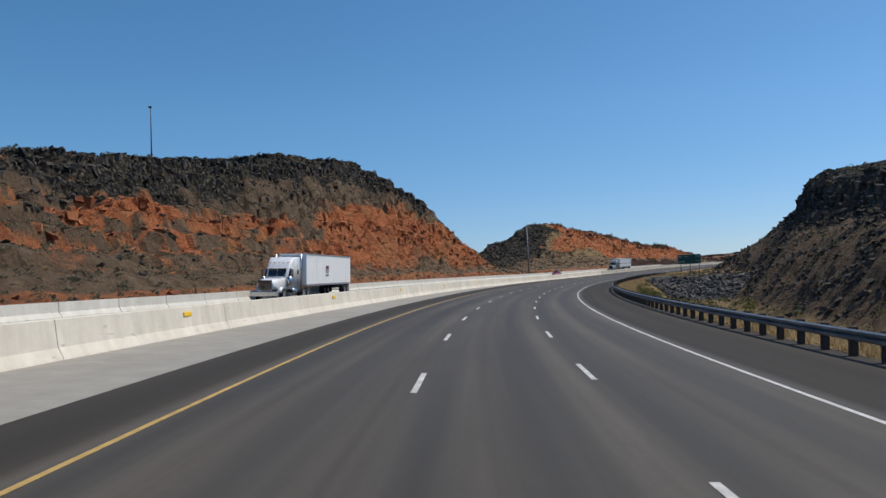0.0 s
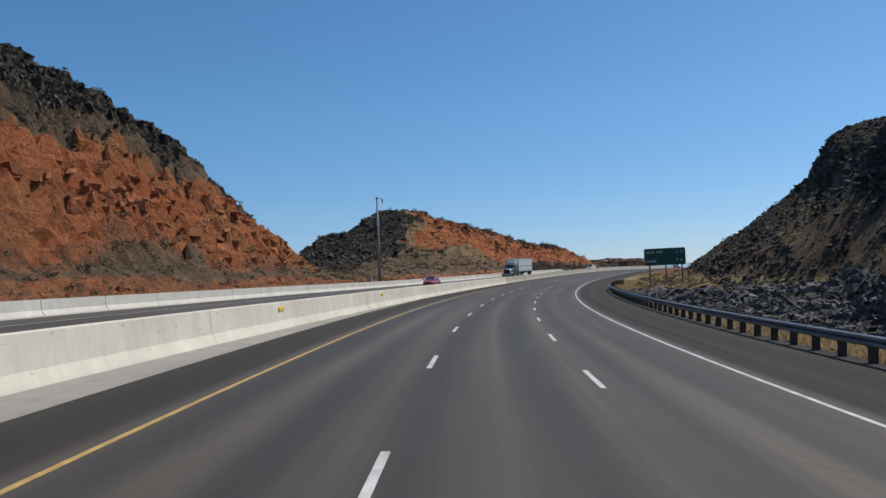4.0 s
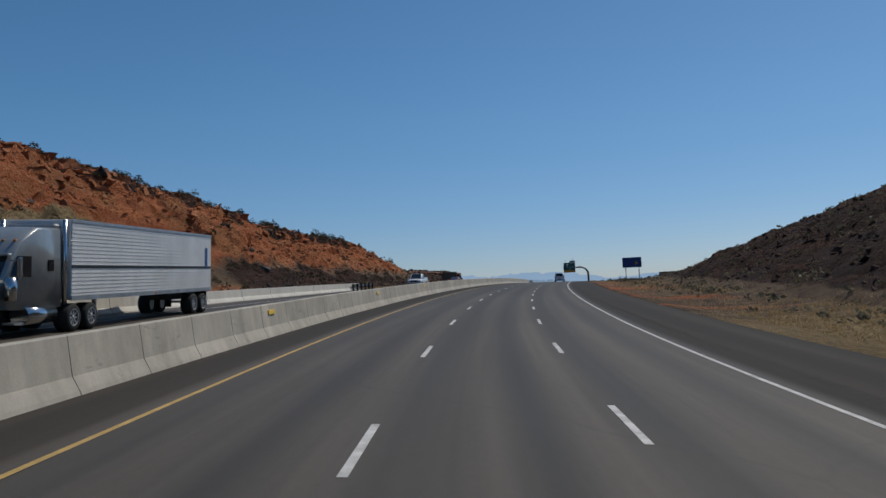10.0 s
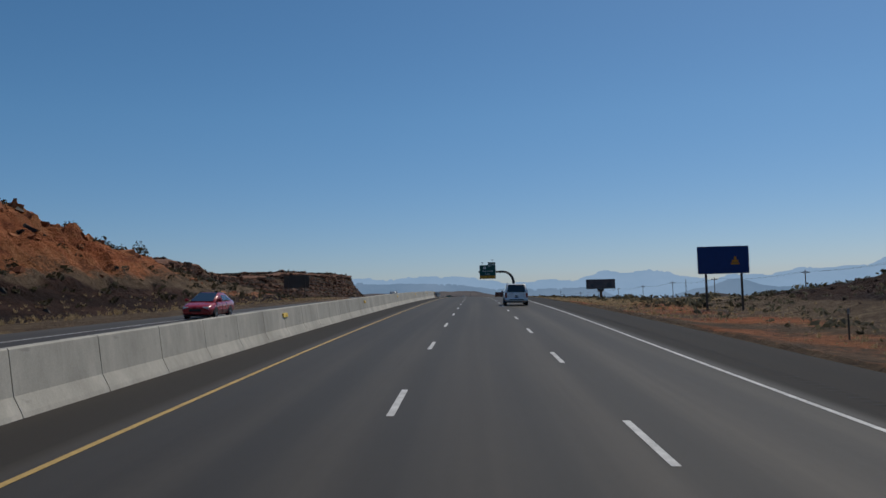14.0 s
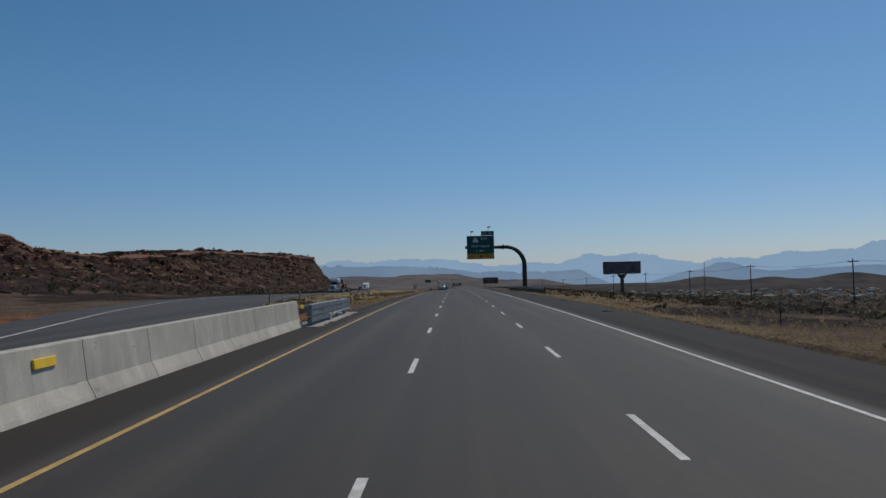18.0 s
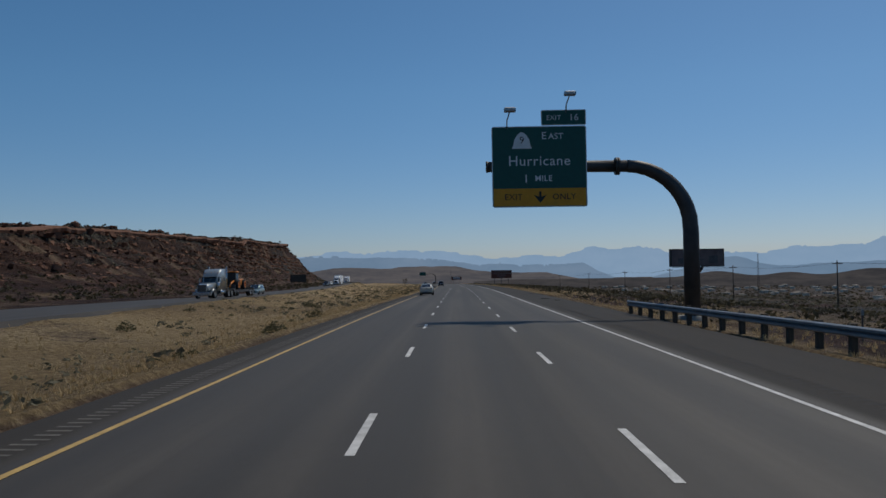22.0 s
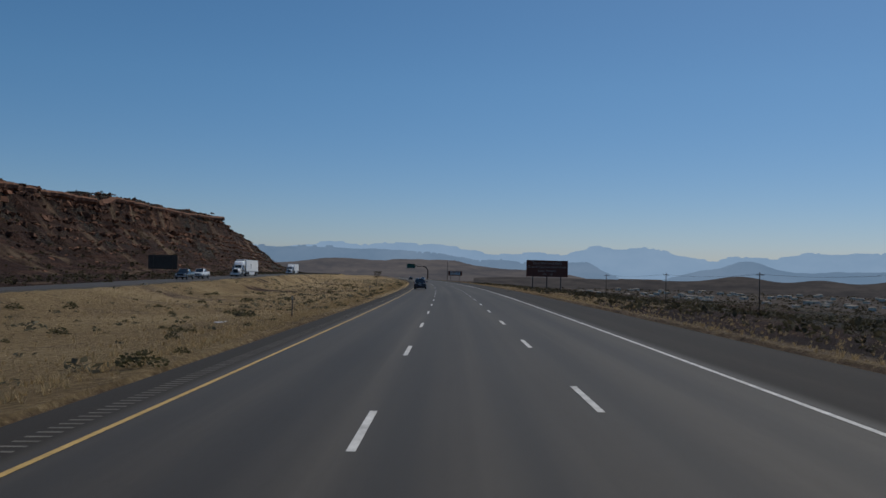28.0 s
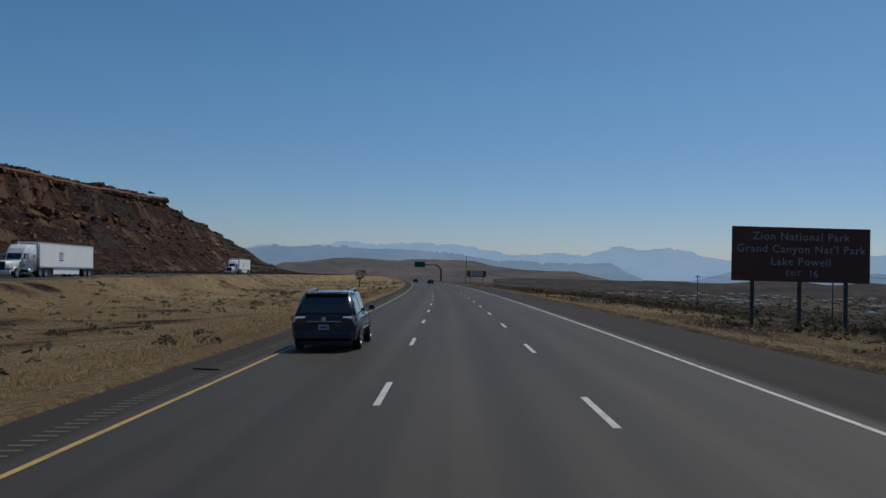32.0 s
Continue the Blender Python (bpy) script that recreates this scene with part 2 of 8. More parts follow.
def ground_material():
    """Desert ground: the colour layer 'zone' holds the shares of red rock, basalt rubble and dry grass."""
    n = Nodes("desert_ground", 0.95, 0, 0.15)
    at = n.t.nodes.new("ShaderNodeVertexColor")
    at.layer_name = "zone"
    sep = n.node("ShaderNodeSeparateColor", Color=at.outputs[0])
    big, mid, fine = n.noise(0.05, 5, 0.6), n.noise(0.45, 6, 0.65), n.noise(3.5, 6, 0.7)
    speck = n.noise(14, 4, 0.7)
    strata = n.noise(0.55, 4, 0.65, stretch=(0.12, 0.12, 2.2))
    f = n.math("ADD", n.math("MULTIPLY", mid, 0.5), n.math("MULTIPLY", fine, 0.5))
    dirt = n.ramp(f, [(0.32, (0.080, 0.053, 0.033)), (0.5, (0.16, 0.110, 0.070)), (0.68, (0.265, 0.197, 0.13))])
    fr = n.math("ADD", n.math("MULTIPLY", strata, 0.45), n.math("ADD", n.math("MULTIPLY", fine, 0.3), n.math("MULTIPLY", mid, 0.25)))
    red = n.ramp(fr, [(0.33, (0.17, 0.050, 0.023)), (0.46, (0.39, 0.122, 0.048)), (0.58, (0.53, 0.195, 0.082)), (0.70, (0.60, 0.28, 0.135))])
    patch = n.noise(0.13, 5, 0.62)
    ochre = n.ramp(n.math("ADD", n.math("MULTIPLY", fine, 0.6), n.math("MULTIPLY", mid, 0.4)), [(0.34, (0.17, 0.066, 0.029)), (0.5, (0.36, 0.150, 0.062)), (0.66, (0.50, 0.25, 0.11))])
    red = n.mix(n.ramp(patch, [(0.47, (0, 0, 0)), (0.60, (0.85, 0.85, 0.85))]), red, ochre)
    deep = n.ramp(n.noise(0.21, 5, 0.68, stretch=(1, 1, 2.4)), [(0.54, (0, 0, 0)), (0.66, (0.6, 0.6, 0.6))])
    red = n.mix(deep, red, n.ramp(fine, [(0.35, (0.085, 0.028, 0.017)), (0.65, (0.24, 0.075, 0.038))]))
    joint = n.node("ShaderNodeTexVoronoi", Scale=1.15)
    joint.feature = "DISTANCE_TO_EDGE"
    bent = n.node("ShaderNodeVectorMath")
    bent.operation = "ADD"
    n.t.links.new(n.coords((1, 1, 1.7)), bent.inputs[0])
    n.t.links.new(n.node("ShaderNodeTexNoise", Scale=0.8, Detail=3).outputs["Color"], bent.inputs[1])
    n.t.links.new(bent.outputs[0], joint.inputs["Vector"])
    # crevices between the blocks: their shade is put in as dark lines
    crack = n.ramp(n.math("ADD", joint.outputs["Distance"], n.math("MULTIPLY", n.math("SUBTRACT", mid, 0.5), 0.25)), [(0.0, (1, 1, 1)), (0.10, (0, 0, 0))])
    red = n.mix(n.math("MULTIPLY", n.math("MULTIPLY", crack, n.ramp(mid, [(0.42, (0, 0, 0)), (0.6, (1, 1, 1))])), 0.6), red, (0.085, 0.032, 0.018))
    fb = n.math("ADD", n.math("ADD", n.math("MULTIPLY", fine, 0.38), n.math("MULTIPLY", speck, 0.2)), n.math("MULTIPLY", n.noise(1.1, 4, 0.7), 0.42))
    rubble = n.ramp(fb, [(0.42, (0.011, 0.010, 0.009)), (0.51, (0.046, 0.039, 0.033)), (0.60, (0.17, 0.135, 0.10))])
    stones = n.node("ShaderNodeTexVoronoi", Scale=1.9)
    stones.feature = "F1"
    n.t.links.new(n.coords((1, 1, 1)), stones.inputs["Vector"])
    # shade between the stones, painted as darkened cell edges
    gap_shade = n.ramp(stones.outputs["Distance"], [(0.30, (1, 1, 1)), (0.62, (0.10, 0.10, 0.10))])
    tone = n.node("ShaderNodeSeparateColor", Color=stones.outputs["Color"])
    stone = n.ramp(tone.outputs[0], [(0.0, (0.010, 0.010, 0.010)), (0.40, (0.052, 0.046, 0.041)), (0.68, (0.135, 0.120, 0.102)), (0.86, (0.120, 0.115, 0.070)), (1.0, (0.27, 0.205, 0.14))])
    rubble = n.mix(n.ramp(mid, [(0.40, (0.45, 0.45, 0.45)), (0.55, (0.95, 0.95, 0.95))]), rubble, n.mix(1.0, stone, gap_shade, "MULTIPLY"))
    # dark red ground, lowered further to hold the right slope's shade
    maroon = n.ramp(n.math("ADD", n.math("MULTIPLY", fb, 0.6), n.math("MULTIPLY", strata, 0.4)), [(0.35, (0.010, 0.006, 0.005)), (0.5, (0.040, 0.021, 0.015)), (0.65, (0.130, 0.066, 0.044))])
    gf = n.math("ADD", n.math("MULTIPLY", big, 0.4), n.math("MULTIPLY", fine, 0.6))
    grass = n.ramp(gf, [(0.36, (0.135, 0.090, 0.045)), (0.5, (0.285, 0.200, 0.100)), (0.64, (0.47, 0.355, 0.195))])

    def share(sock, w=0.55):
        return n.math("ADD", sock, n.math("MULTIPLY", n.math("SUBTRACT", f, 0.5), w * 2.2), True)

    def edge(sock):
        return n.ramp(share(sock), [(0.38, (0, 0, 0)), (0.62, (1, 1, 1))])
    col = n.mix(edge(sep.outputs[2]), dirt, grass)
    col = n.mix(edge(sep.outputs[0]), col, red)
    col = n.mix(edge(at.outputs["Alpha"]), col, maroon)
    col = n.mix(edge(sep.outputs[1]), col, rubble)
    n.bump(n.math("SUBTRACT", n.math("ADD", fine, n.math("MULTIPLY", speck, 0.5)), n.math("MULTIPLY", stones.outputs["Distance"], 0.7)), 0.95, 0.36)
    return n.done(col)


def far_ground_material():
    """Scrub plain kilometres away: dark brush and paler clearings."""
    n = Nodes("far_scrub", 0.97, 0, 0.1)
    a, b = n.noise(0.011, 5, 0.65), n.noise(0.07, 5, 0.7)
    f = n.math("ADD", n.math("MULTIPLY", a, 0.5), n.math("MULTIPLY", b, 0.5))
    return n.done(n.ramp(f, [(0.38, (0.028, 0.024, 0.021)), (0.5, (0.060, 0.048, 0.040)), (0.62, (0.13, 0.098, 0.075))]))


def rock_material(name, dark, light, scale=1.5):
    n = Nodes(name, 0.92, 0, 0.25)
    a, b = n.noise(scale, 5, 0.65), n.noise(scale * 9, 4, 0.7)
    f = n.math("ADD", n.math("ADD", n.math("MULTIPLY", a, 0.4), n.math("MULTIPLY", b, 0.3)), n.math("MULTIPLY", n.island(), 0.3))
    n.bump(b, 0.6, 0.05)
    return n.done(n.ramp(f, [(0.3, dark), (0.7, light)]))


def leaf_material(name, dark, light):
    n = Nodes(name, 0.75, 0, 0.2)
    f = n.math("ADD", n.math("MULTIPLY", n.island(), 0.6), n.math("MULTIPLY", n.noise(0.5, 3), 0.4))
    col = n.ramp(f, [(0.15, dark), (0.85, light)])
    n.done(col)
    thin, both = n.node("ShaderNodeBsdfTranslucent", Color=col), n.node("ShaderNodeMixShader", Fac=0.4)
    n.t.links.new(n.b.outputs[0], both.inputs[1])
    n.t.links.new(thin.outputs[0], both.inputs[2])
    n.t.links.new(both.outputs[0], n.t.nodes["Material Output"].inputs[0])
    return n.m


def glass_material(name, color, rough=0.05):
    n = Nodes(name, rough, 0, 0.8)
    n.b.inputs["Coat Weight"].default_value = 0.5
    return n.done(n.ramp(n.noise(2.0, 3), [(0.3, color), (0.7, tuple(c * 1.25 for c in color))]))


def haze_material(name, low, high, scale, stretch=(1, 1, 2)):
    """Far ranges: the bright haze of kilometres of air, put in as glowing colour."""
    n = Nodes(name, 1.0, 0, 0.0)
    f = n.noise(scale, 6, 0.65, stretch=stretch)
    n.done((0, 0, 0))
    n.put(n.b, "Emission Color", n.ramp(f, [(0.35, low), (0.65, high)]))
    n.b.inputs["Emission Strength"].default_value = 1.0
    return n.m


ASPHALT = asphalt_material()
CONCRETE = concrete_material("barrier_concrete", (0.50, 0.46, 0.385), (0.82, 0.77, 0.665))
CONCRETE_OLD = concrete_material("stained_barrier_concrete", (0.25, 0.235, 0.20), (0.62, 0.58, 0.50))
APRON = concrete_material("gutter_concrete", (0.24, 0.222, 0.195), (0.38, 0.355, 0.315))
PRECAST = concrete_material("precast_concrete", (0.50, 0.475, 0.42), (0.76, 0.73, 0.65))
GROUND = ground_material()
FAR_GROUND = far_ground_material()
BASALT = rock_material("basalt_rock", (0.008, 0.008, 0.008), (0.115, 0.100, 0.088))
RIPRAP = rock_material("grey_riprap", (0.012, 0.012, 0.013), (0.20, 0.192, 0.188))
# dark red stone, its tone deepened for the right slope's shade
MAROONROCK = rock_material("shade_dark_red_sandstone", (0.012, 0.007, 0.006), (0.11, 0.055, 0.040))
REDROCK = rock_material("red_sandstone", (0.13, 0.040, 0.020), (0.47, 0.190, 0.082))
BROWNROCK = rock_material("brown_sandstone", (0.022, 0.011, 0.008), (0.28, 0.138, 0.084))
SAGE = leaf_material("sage_leaves", (0.065, 0.058, 0.038), (0.23, 0.205, 0.135))
DARKBUSH = leaf_material("creosote_leaves", (0.024, 0.020, 0.013), (0.105, 0.090, 0.052))
GREENBUSH = leaf_material("green_leaves", (0.055, 0.062, 0.018), (0.18, 0.185, 0.065))
OLIVEBUSH = leaf_material("olive_leaves", (0.040, 0.036, 0.018), (0.14, 0.125, 0.062))
STRAW = leaf_material("dry_grass", (0.28, 0.19, 0.092), (0.60, 0.45, 0.25))
PAINT_WHITE = two_scale("white_road_paint", (0.34, 0.33, 0.31), (0.70, 0.69, 0.66), 2.5, 40, 0.7)
PAINT_YELLOW = two_scale("yellow_road_paint", (0.34, 0.22, 0.07), (0.56, 0.37, 0.12), 2.5, 40, 0.7)
GROOVE = two_scale("ground_groove", (0.022, 0.022, 0.022), (0.05, 0.05, 0.048), 3, 30, 0.95)
# paler than the asphalt: light on the groove edges, put into the colour
GROOVE_LIT = two_scale("lit_ground_groove", (0.085, 0.078, 0.068), (0.15, 0.138, 0.12), 3, 30, 0.95)
SLOT_SHADE = two_scale("slot_shade", (0.012, 0.012, 0.012), (0.035, 0.035, 0.035), 2, 30, 0.7)
REFLECTOR = plain("amber_reflector", (0.96, 0.60, 0.012), 0.35, 0, 0.6)
GALV = two_scale("galvanised_steel", (0.30, 0.31, 0.32), (0.52, 0.53, 0.54), 1.5, 20, 0.45, 0.75)
POLE_GREY = two_scale("dull_galvanised_pole", (0.19, 0.20, 0.215), (0.30, 0.315, 0.33), 0.8, 12, 0.55, 0.1)
RAILSTEEL = two_scale("weathered_rail_steel", (0.12, 0.135, 0.15), (0.26, 0.285, 0.31), 1.2, 20, 0.5, 0.6)
WOODPOST = two_scale("creosoted_timber", (0.035, 0.027, 0.02), (0.10, 0.078, 0.058), 3, 24, 0.9, stretch=(4, 4, 0.6))
POLEWOOD = two_scale("pole_timber", (0.06, 0.045, 0.035), (0.15, 0.115, 0.09), 3, 24, 0.9, stretch=(5, 5, 0.5))
RUSTPOLE = two_scale("brown_steel_pole", (0.16, 0.075, 0.045), (0.30, 0.16, 0.10), 0.8, 20, 0.7, 0.2)
DARKSTEEL = two_scale("dark_weathering_steel", (0.045, 0.042, 0.042), (0.10, 0.092, 0.088), 0.8, 20, 0.55, 0.5)
SIGN_GREEN = plain("green_sign_sheet", (0.005, 0.085, 0.068), 0.45, 0, 0.4)
SIGN_BLUE = plain("blue_sign_sheet", (0.01, 0.045, 0.19), 0.45, 0, 0.4)
SIGN_BROWN = plain("brown_sign_sheet", (0.15, 0.048, 0.030), 0.5, 0, 0.3)
SIGN_YELLOW = plain("yellow_sign_sheet", (0.75, 0.31, 0.012), 0.45, 0, 0.4)
SIGN_WHITE = plain("white_sign_sheet", (0.80, 0.80, 0.78), 0.45, 0, 0.4)
SIGN_BLACK = plain("black_sign_sheet", (0.012, 0.012, 0.012), 0.45, 0, 0.4)
SIGN_BACK = two_scale("aluminium_back", (0.22, 0.22, 0.22), (0.36, 0.36, 0.35), 1, 20, 0.5, 0.5)
BB_BACK = two_scale("faded_billboard", (0.12, 0.078, 0.070), (0.24, 0.165, 0.15), 0.35, 8, 0.8)
BB_TRIM = two_scale("billboard_trim", (0.035, 0.028, 0.025), (0.075, 0.06, 0.05), 1, 20, 0.7)
RUBBER = two_scale("tyre_rubber", (0.012, 0.012, 0.012), (0.03, 0.03, 0.03), 4, 40, 0.85)
CHROME = plain("bright_metal", (0.62, 0.63, 0.64), 0.18, 1.0)
PLASTIC = plain("black_plastic", (0.014, 0.014, 0.015), 0.5)
GLASS = glass_material("tinted_glass", (0.012, 0.014, 0.016))
GLASS_DIM = glass_material("side_glass", (0.03, 0.036, 0.04))
LAMP_RED = glass_material("red_lamp", (0.20, 0.012, 0.01), 0.12)
LAMP_DARK = glass_material("smoked_red_lamp", (0.045, 0.006, 0.007), 0.12)
# white letters dimmed in colour for the park sign's shaded face
SHADED_WHITE = plain("shaded_white_sheet", (0.40, 0.36, 0.33), 0.6, 0, 0.3)
LAMP_CLEAR = glass_material("clear_lamp", (0.55, 0.56, 0.56), 0.08)
LAMP_AMBER = glass_material("amber_lamp", (0.6, 0.2, 0.01), 0.12)
PLATE = plain("plate_sheet", (0.42, 0.44, 0.47), 0.5)
PLATE_BAR = plain("plate_bars", (0.07, 0.09, 0.16), 0.5)
CAR_WHITE = plain("white_car_paint", (0.90, 0.90, 0.90), 0.28, 0, 0.5, 0.8)
CAR_SILVER = plain("champagne_car_paint", (0.52, 0.48, 0.405), 0.3, 0.35, 0.5, 0.9)
CAR_NAVY = plain("navy_car_paint", (0.006, 0.012, 0.032), 0.25, 0.3, 0.5, 1.0)
CAR_RED = plain("red_car_paint", (0.42, 0.02, 0.025), 0.28, 0, 0.5, 0.9)
CAR_TEAL = plain("pale_green_car_paint", (0.24, 0.32, 0.32), 0.3, 0.3, 0.5, 0.8)
CAR_BLACK = plain("black_car_paint", (0.02, 0.022, 0.025), 0.25, 0.2, 0.5, 0.9)
CAB_GREY = plain("silver_cab_paint", (0.33, 0.35, 0.35), 0.32, 0.3, 0.5, 0.8)
TRAILER_WHITE = two_scale("white_trailer_skin", (0.84, 0.84, 0.83), (0.93, 0.93, 0.92), 0.6, 16, 0.4, stretch=(1, 1, 0.4))
TRAILER_STEEL = two_scale("ribbed_trailer_skin", (0.58, 0.585, 0.58), (0.78, 0.785, 0.78), 0.6, 16, 0.35, 0.1)
MACHINE_ORANGE = plain("orange_machine_paint", (0.62, 0.20, 0.02), 0.45)
EMBLEM = plain("maroon_emblem", (0.11, 0.02, 0.03), 0.5)
EMBLEM_BLUE = plain("blue_emblem", (0.02, 0.09, 0.30), 0.5)
STUCCO = two_scale("pale_house_wall", (0.45, 0.40, 0.33), (0.72, 0.68, 0.6), 0.3, 8, 0.9)
ROOF_TILE = two_scale("house_roof", (0.09, 0.075, 0.062), (0.27, 0.235, 0.20), 0.5, 8, 0.85)

# ---- frame of reference along the road ----
S_ALL = np.arange(-160, 2301.0)
_h = np.radians(np.interp(S_ALL, [k[0] for k in HEADING], [k[1] for k in HEADING]))
_g = np.radians(np.interp(S_ALL, [k[0] for k in GRADE], [k[1] for k in GRADE]))
_b = np.radians(np.interp(S_ALL, [k[0] for k in GRADE], [k[2] for k in GRADE]))
_x, _y, _z = np.cumsum(-np.sin(_h)), np.cumsum(np.cos(_h)), np.cumsum(np.tan(_g))
_x, _y, _z = _x - _x[160], _y - _y[160], _z - _z[160]


def bank(s):
    return np.tan(np.interp(s, S_ALL, _b))


def on_line(s, d, rise):
    """World places at distance s along the road, d to the right of its line, rise metres above the line's level."""
    h = np.interp(s, S_ALL, _h)
    return np.stack([np.interp(s, S_ALL, _x) + d * np.cos(h), np.interp(s, S_ALL, _y) + d * np.sin(h), np.interp(s, S_ALL, _z) + rise], -1)


def on_road(s, d, up=0.0):
    """The same, up metres above the banked road surface."""
    return on_line(s, d, up - d * bank(s))


def smooth(x, a, b):
    t = np.clip((x - a) / (b - a), 0, 1)
    return t * t * (3 - 2 * t)


def value_noise(x, y, seed=0):
    xi, yi = np.floor(x), np.floor(y)
    fx, fy = x - xi, y - yi
    fx, fy = fx * fx * (3 - 2 * fx), fy * fy * (3 - 2 * fy)

    def corner(a, b):
        v = np.sin(a * 127.1 + b * 311.7 + seed * 74.7) * 43758.5453
        return v - np.floor(v)
    return (corner(xi, yi) * (1 - fx) + corner(xi + 1, yi) * fx) * (1 - fy) + (corner(xi, yi + 1) * (1 - fx) + corner(xi + 1, yi + 1) * fx) * fy


def fbm(x, y, octaves=4, seed=0, gain=0.5):
    out, amp, tot = 0.0, 1.0, 0.0
    for k in range(octaves):
        out = out + amp * value_noise(x * 2 ** k, y * 2 ** k, seed + k * 3)
        tot += amp
        amp *= gain
    return out / tot - 0.5


def knots(s, pairs):
    return np.interp(s, [p[0] for p in pairs], [p[1] for p in pairs])


# the opposite carriageway: its near edge and its rise over our road's plane
ONC_NEAR = [(-160, -9.2), (180, -8.4), (500, -8.4), (522, -13.5), (545, -17), (591, -22), (651, -26.5), (725, -33), (862, -41), (930, -43), (1000, -46), (1150, -50), (2300, -54)]
ONC_RISE = [(-160, 0), (620, 0), (690, 0.45), (725, 0.5), (830, 1.2), (930, 1.9), (1000, 2.3), (1150, 2.5), (2300, 1.5)]
ONC_WIDE = [(-160, 13.5), (150, 13.5), (240, 12.0), (330, 10.4), (420, 10.2), (2300, 10.6)]
# hills on the far side of it: foot, crest and crest height
L_FOOT = [(-160, 31), (250, 31), (350, 29), (500, 28), (560, 42), (600, 47), (700, 57), (800, 64), (900, 70), (1100, 74), (2300, 74)]
L_CREST = [(-160, 60), (195, 63), (210, 54.3), (230, 50.8), (250, 47.3), (268, 59), (300, 67.1), (350, 60.2), (380, 55.7), (405, 48.3), (431, 45.4), (460, 41.4), (500, 44.1), (560, 84), (620, 100), (1300, 103), (2300, 103)]
L_HIGH = [(-160, 17), (0, 18), (86, 19.8), (129, 24.6), (159, 29.6), (190, 33.2), (200, 31.6), (207, 27.2), (214, 24.9), (226, 17.4), (237, 8.4), (246, 4.2), (256, 5.3), (268, 4.8), (280, 9.9), (292, 12.9), (306, 14.2), (322, 20.8), (334, 22.0), (346, 20.5), (362, 19.3),
          (382, 16.9), (405, 12.5), (431, 11.4), (447, 9.6), (463, 5.8), (480, 4.4), (500, 3.4), (540, 6), (580, 11), (602, 13.5), (640, 14), (650, 11.6), (690, 11), (730, 13.2), (777, 16.5),
          (833, 18.5), (900, 20.5), (985, 22.4), (992, 24.4), (1060, 25.8), (1120, 28), (1157, 30.2), (1167, 27.5), (1229, 24), (1303, 19), (1400, 12), (1500, 7), (1650, 2), (2300, 0)]
R_CREST = [(-160, 42), (190, 42), (225, 40.6), (260, 44.2), (290, 45.2), (320, 48.6), (350, 44.6), (380, 41.6), (410, 43), (2300, 42)]
R_HIGH = [(-160, 15), (60, 14), (170, 17.5), (192, 20.6), (215, 22.8), (240, 21), (262, 20.5), (285, 28.6), (304, 26.6), (320, 28.8), (343, 17.6), (377, 11.0), (399, 8.2), (417, 5.2), (433, 5.2), (452, 1.2), (475, 0), (2300, 0)]


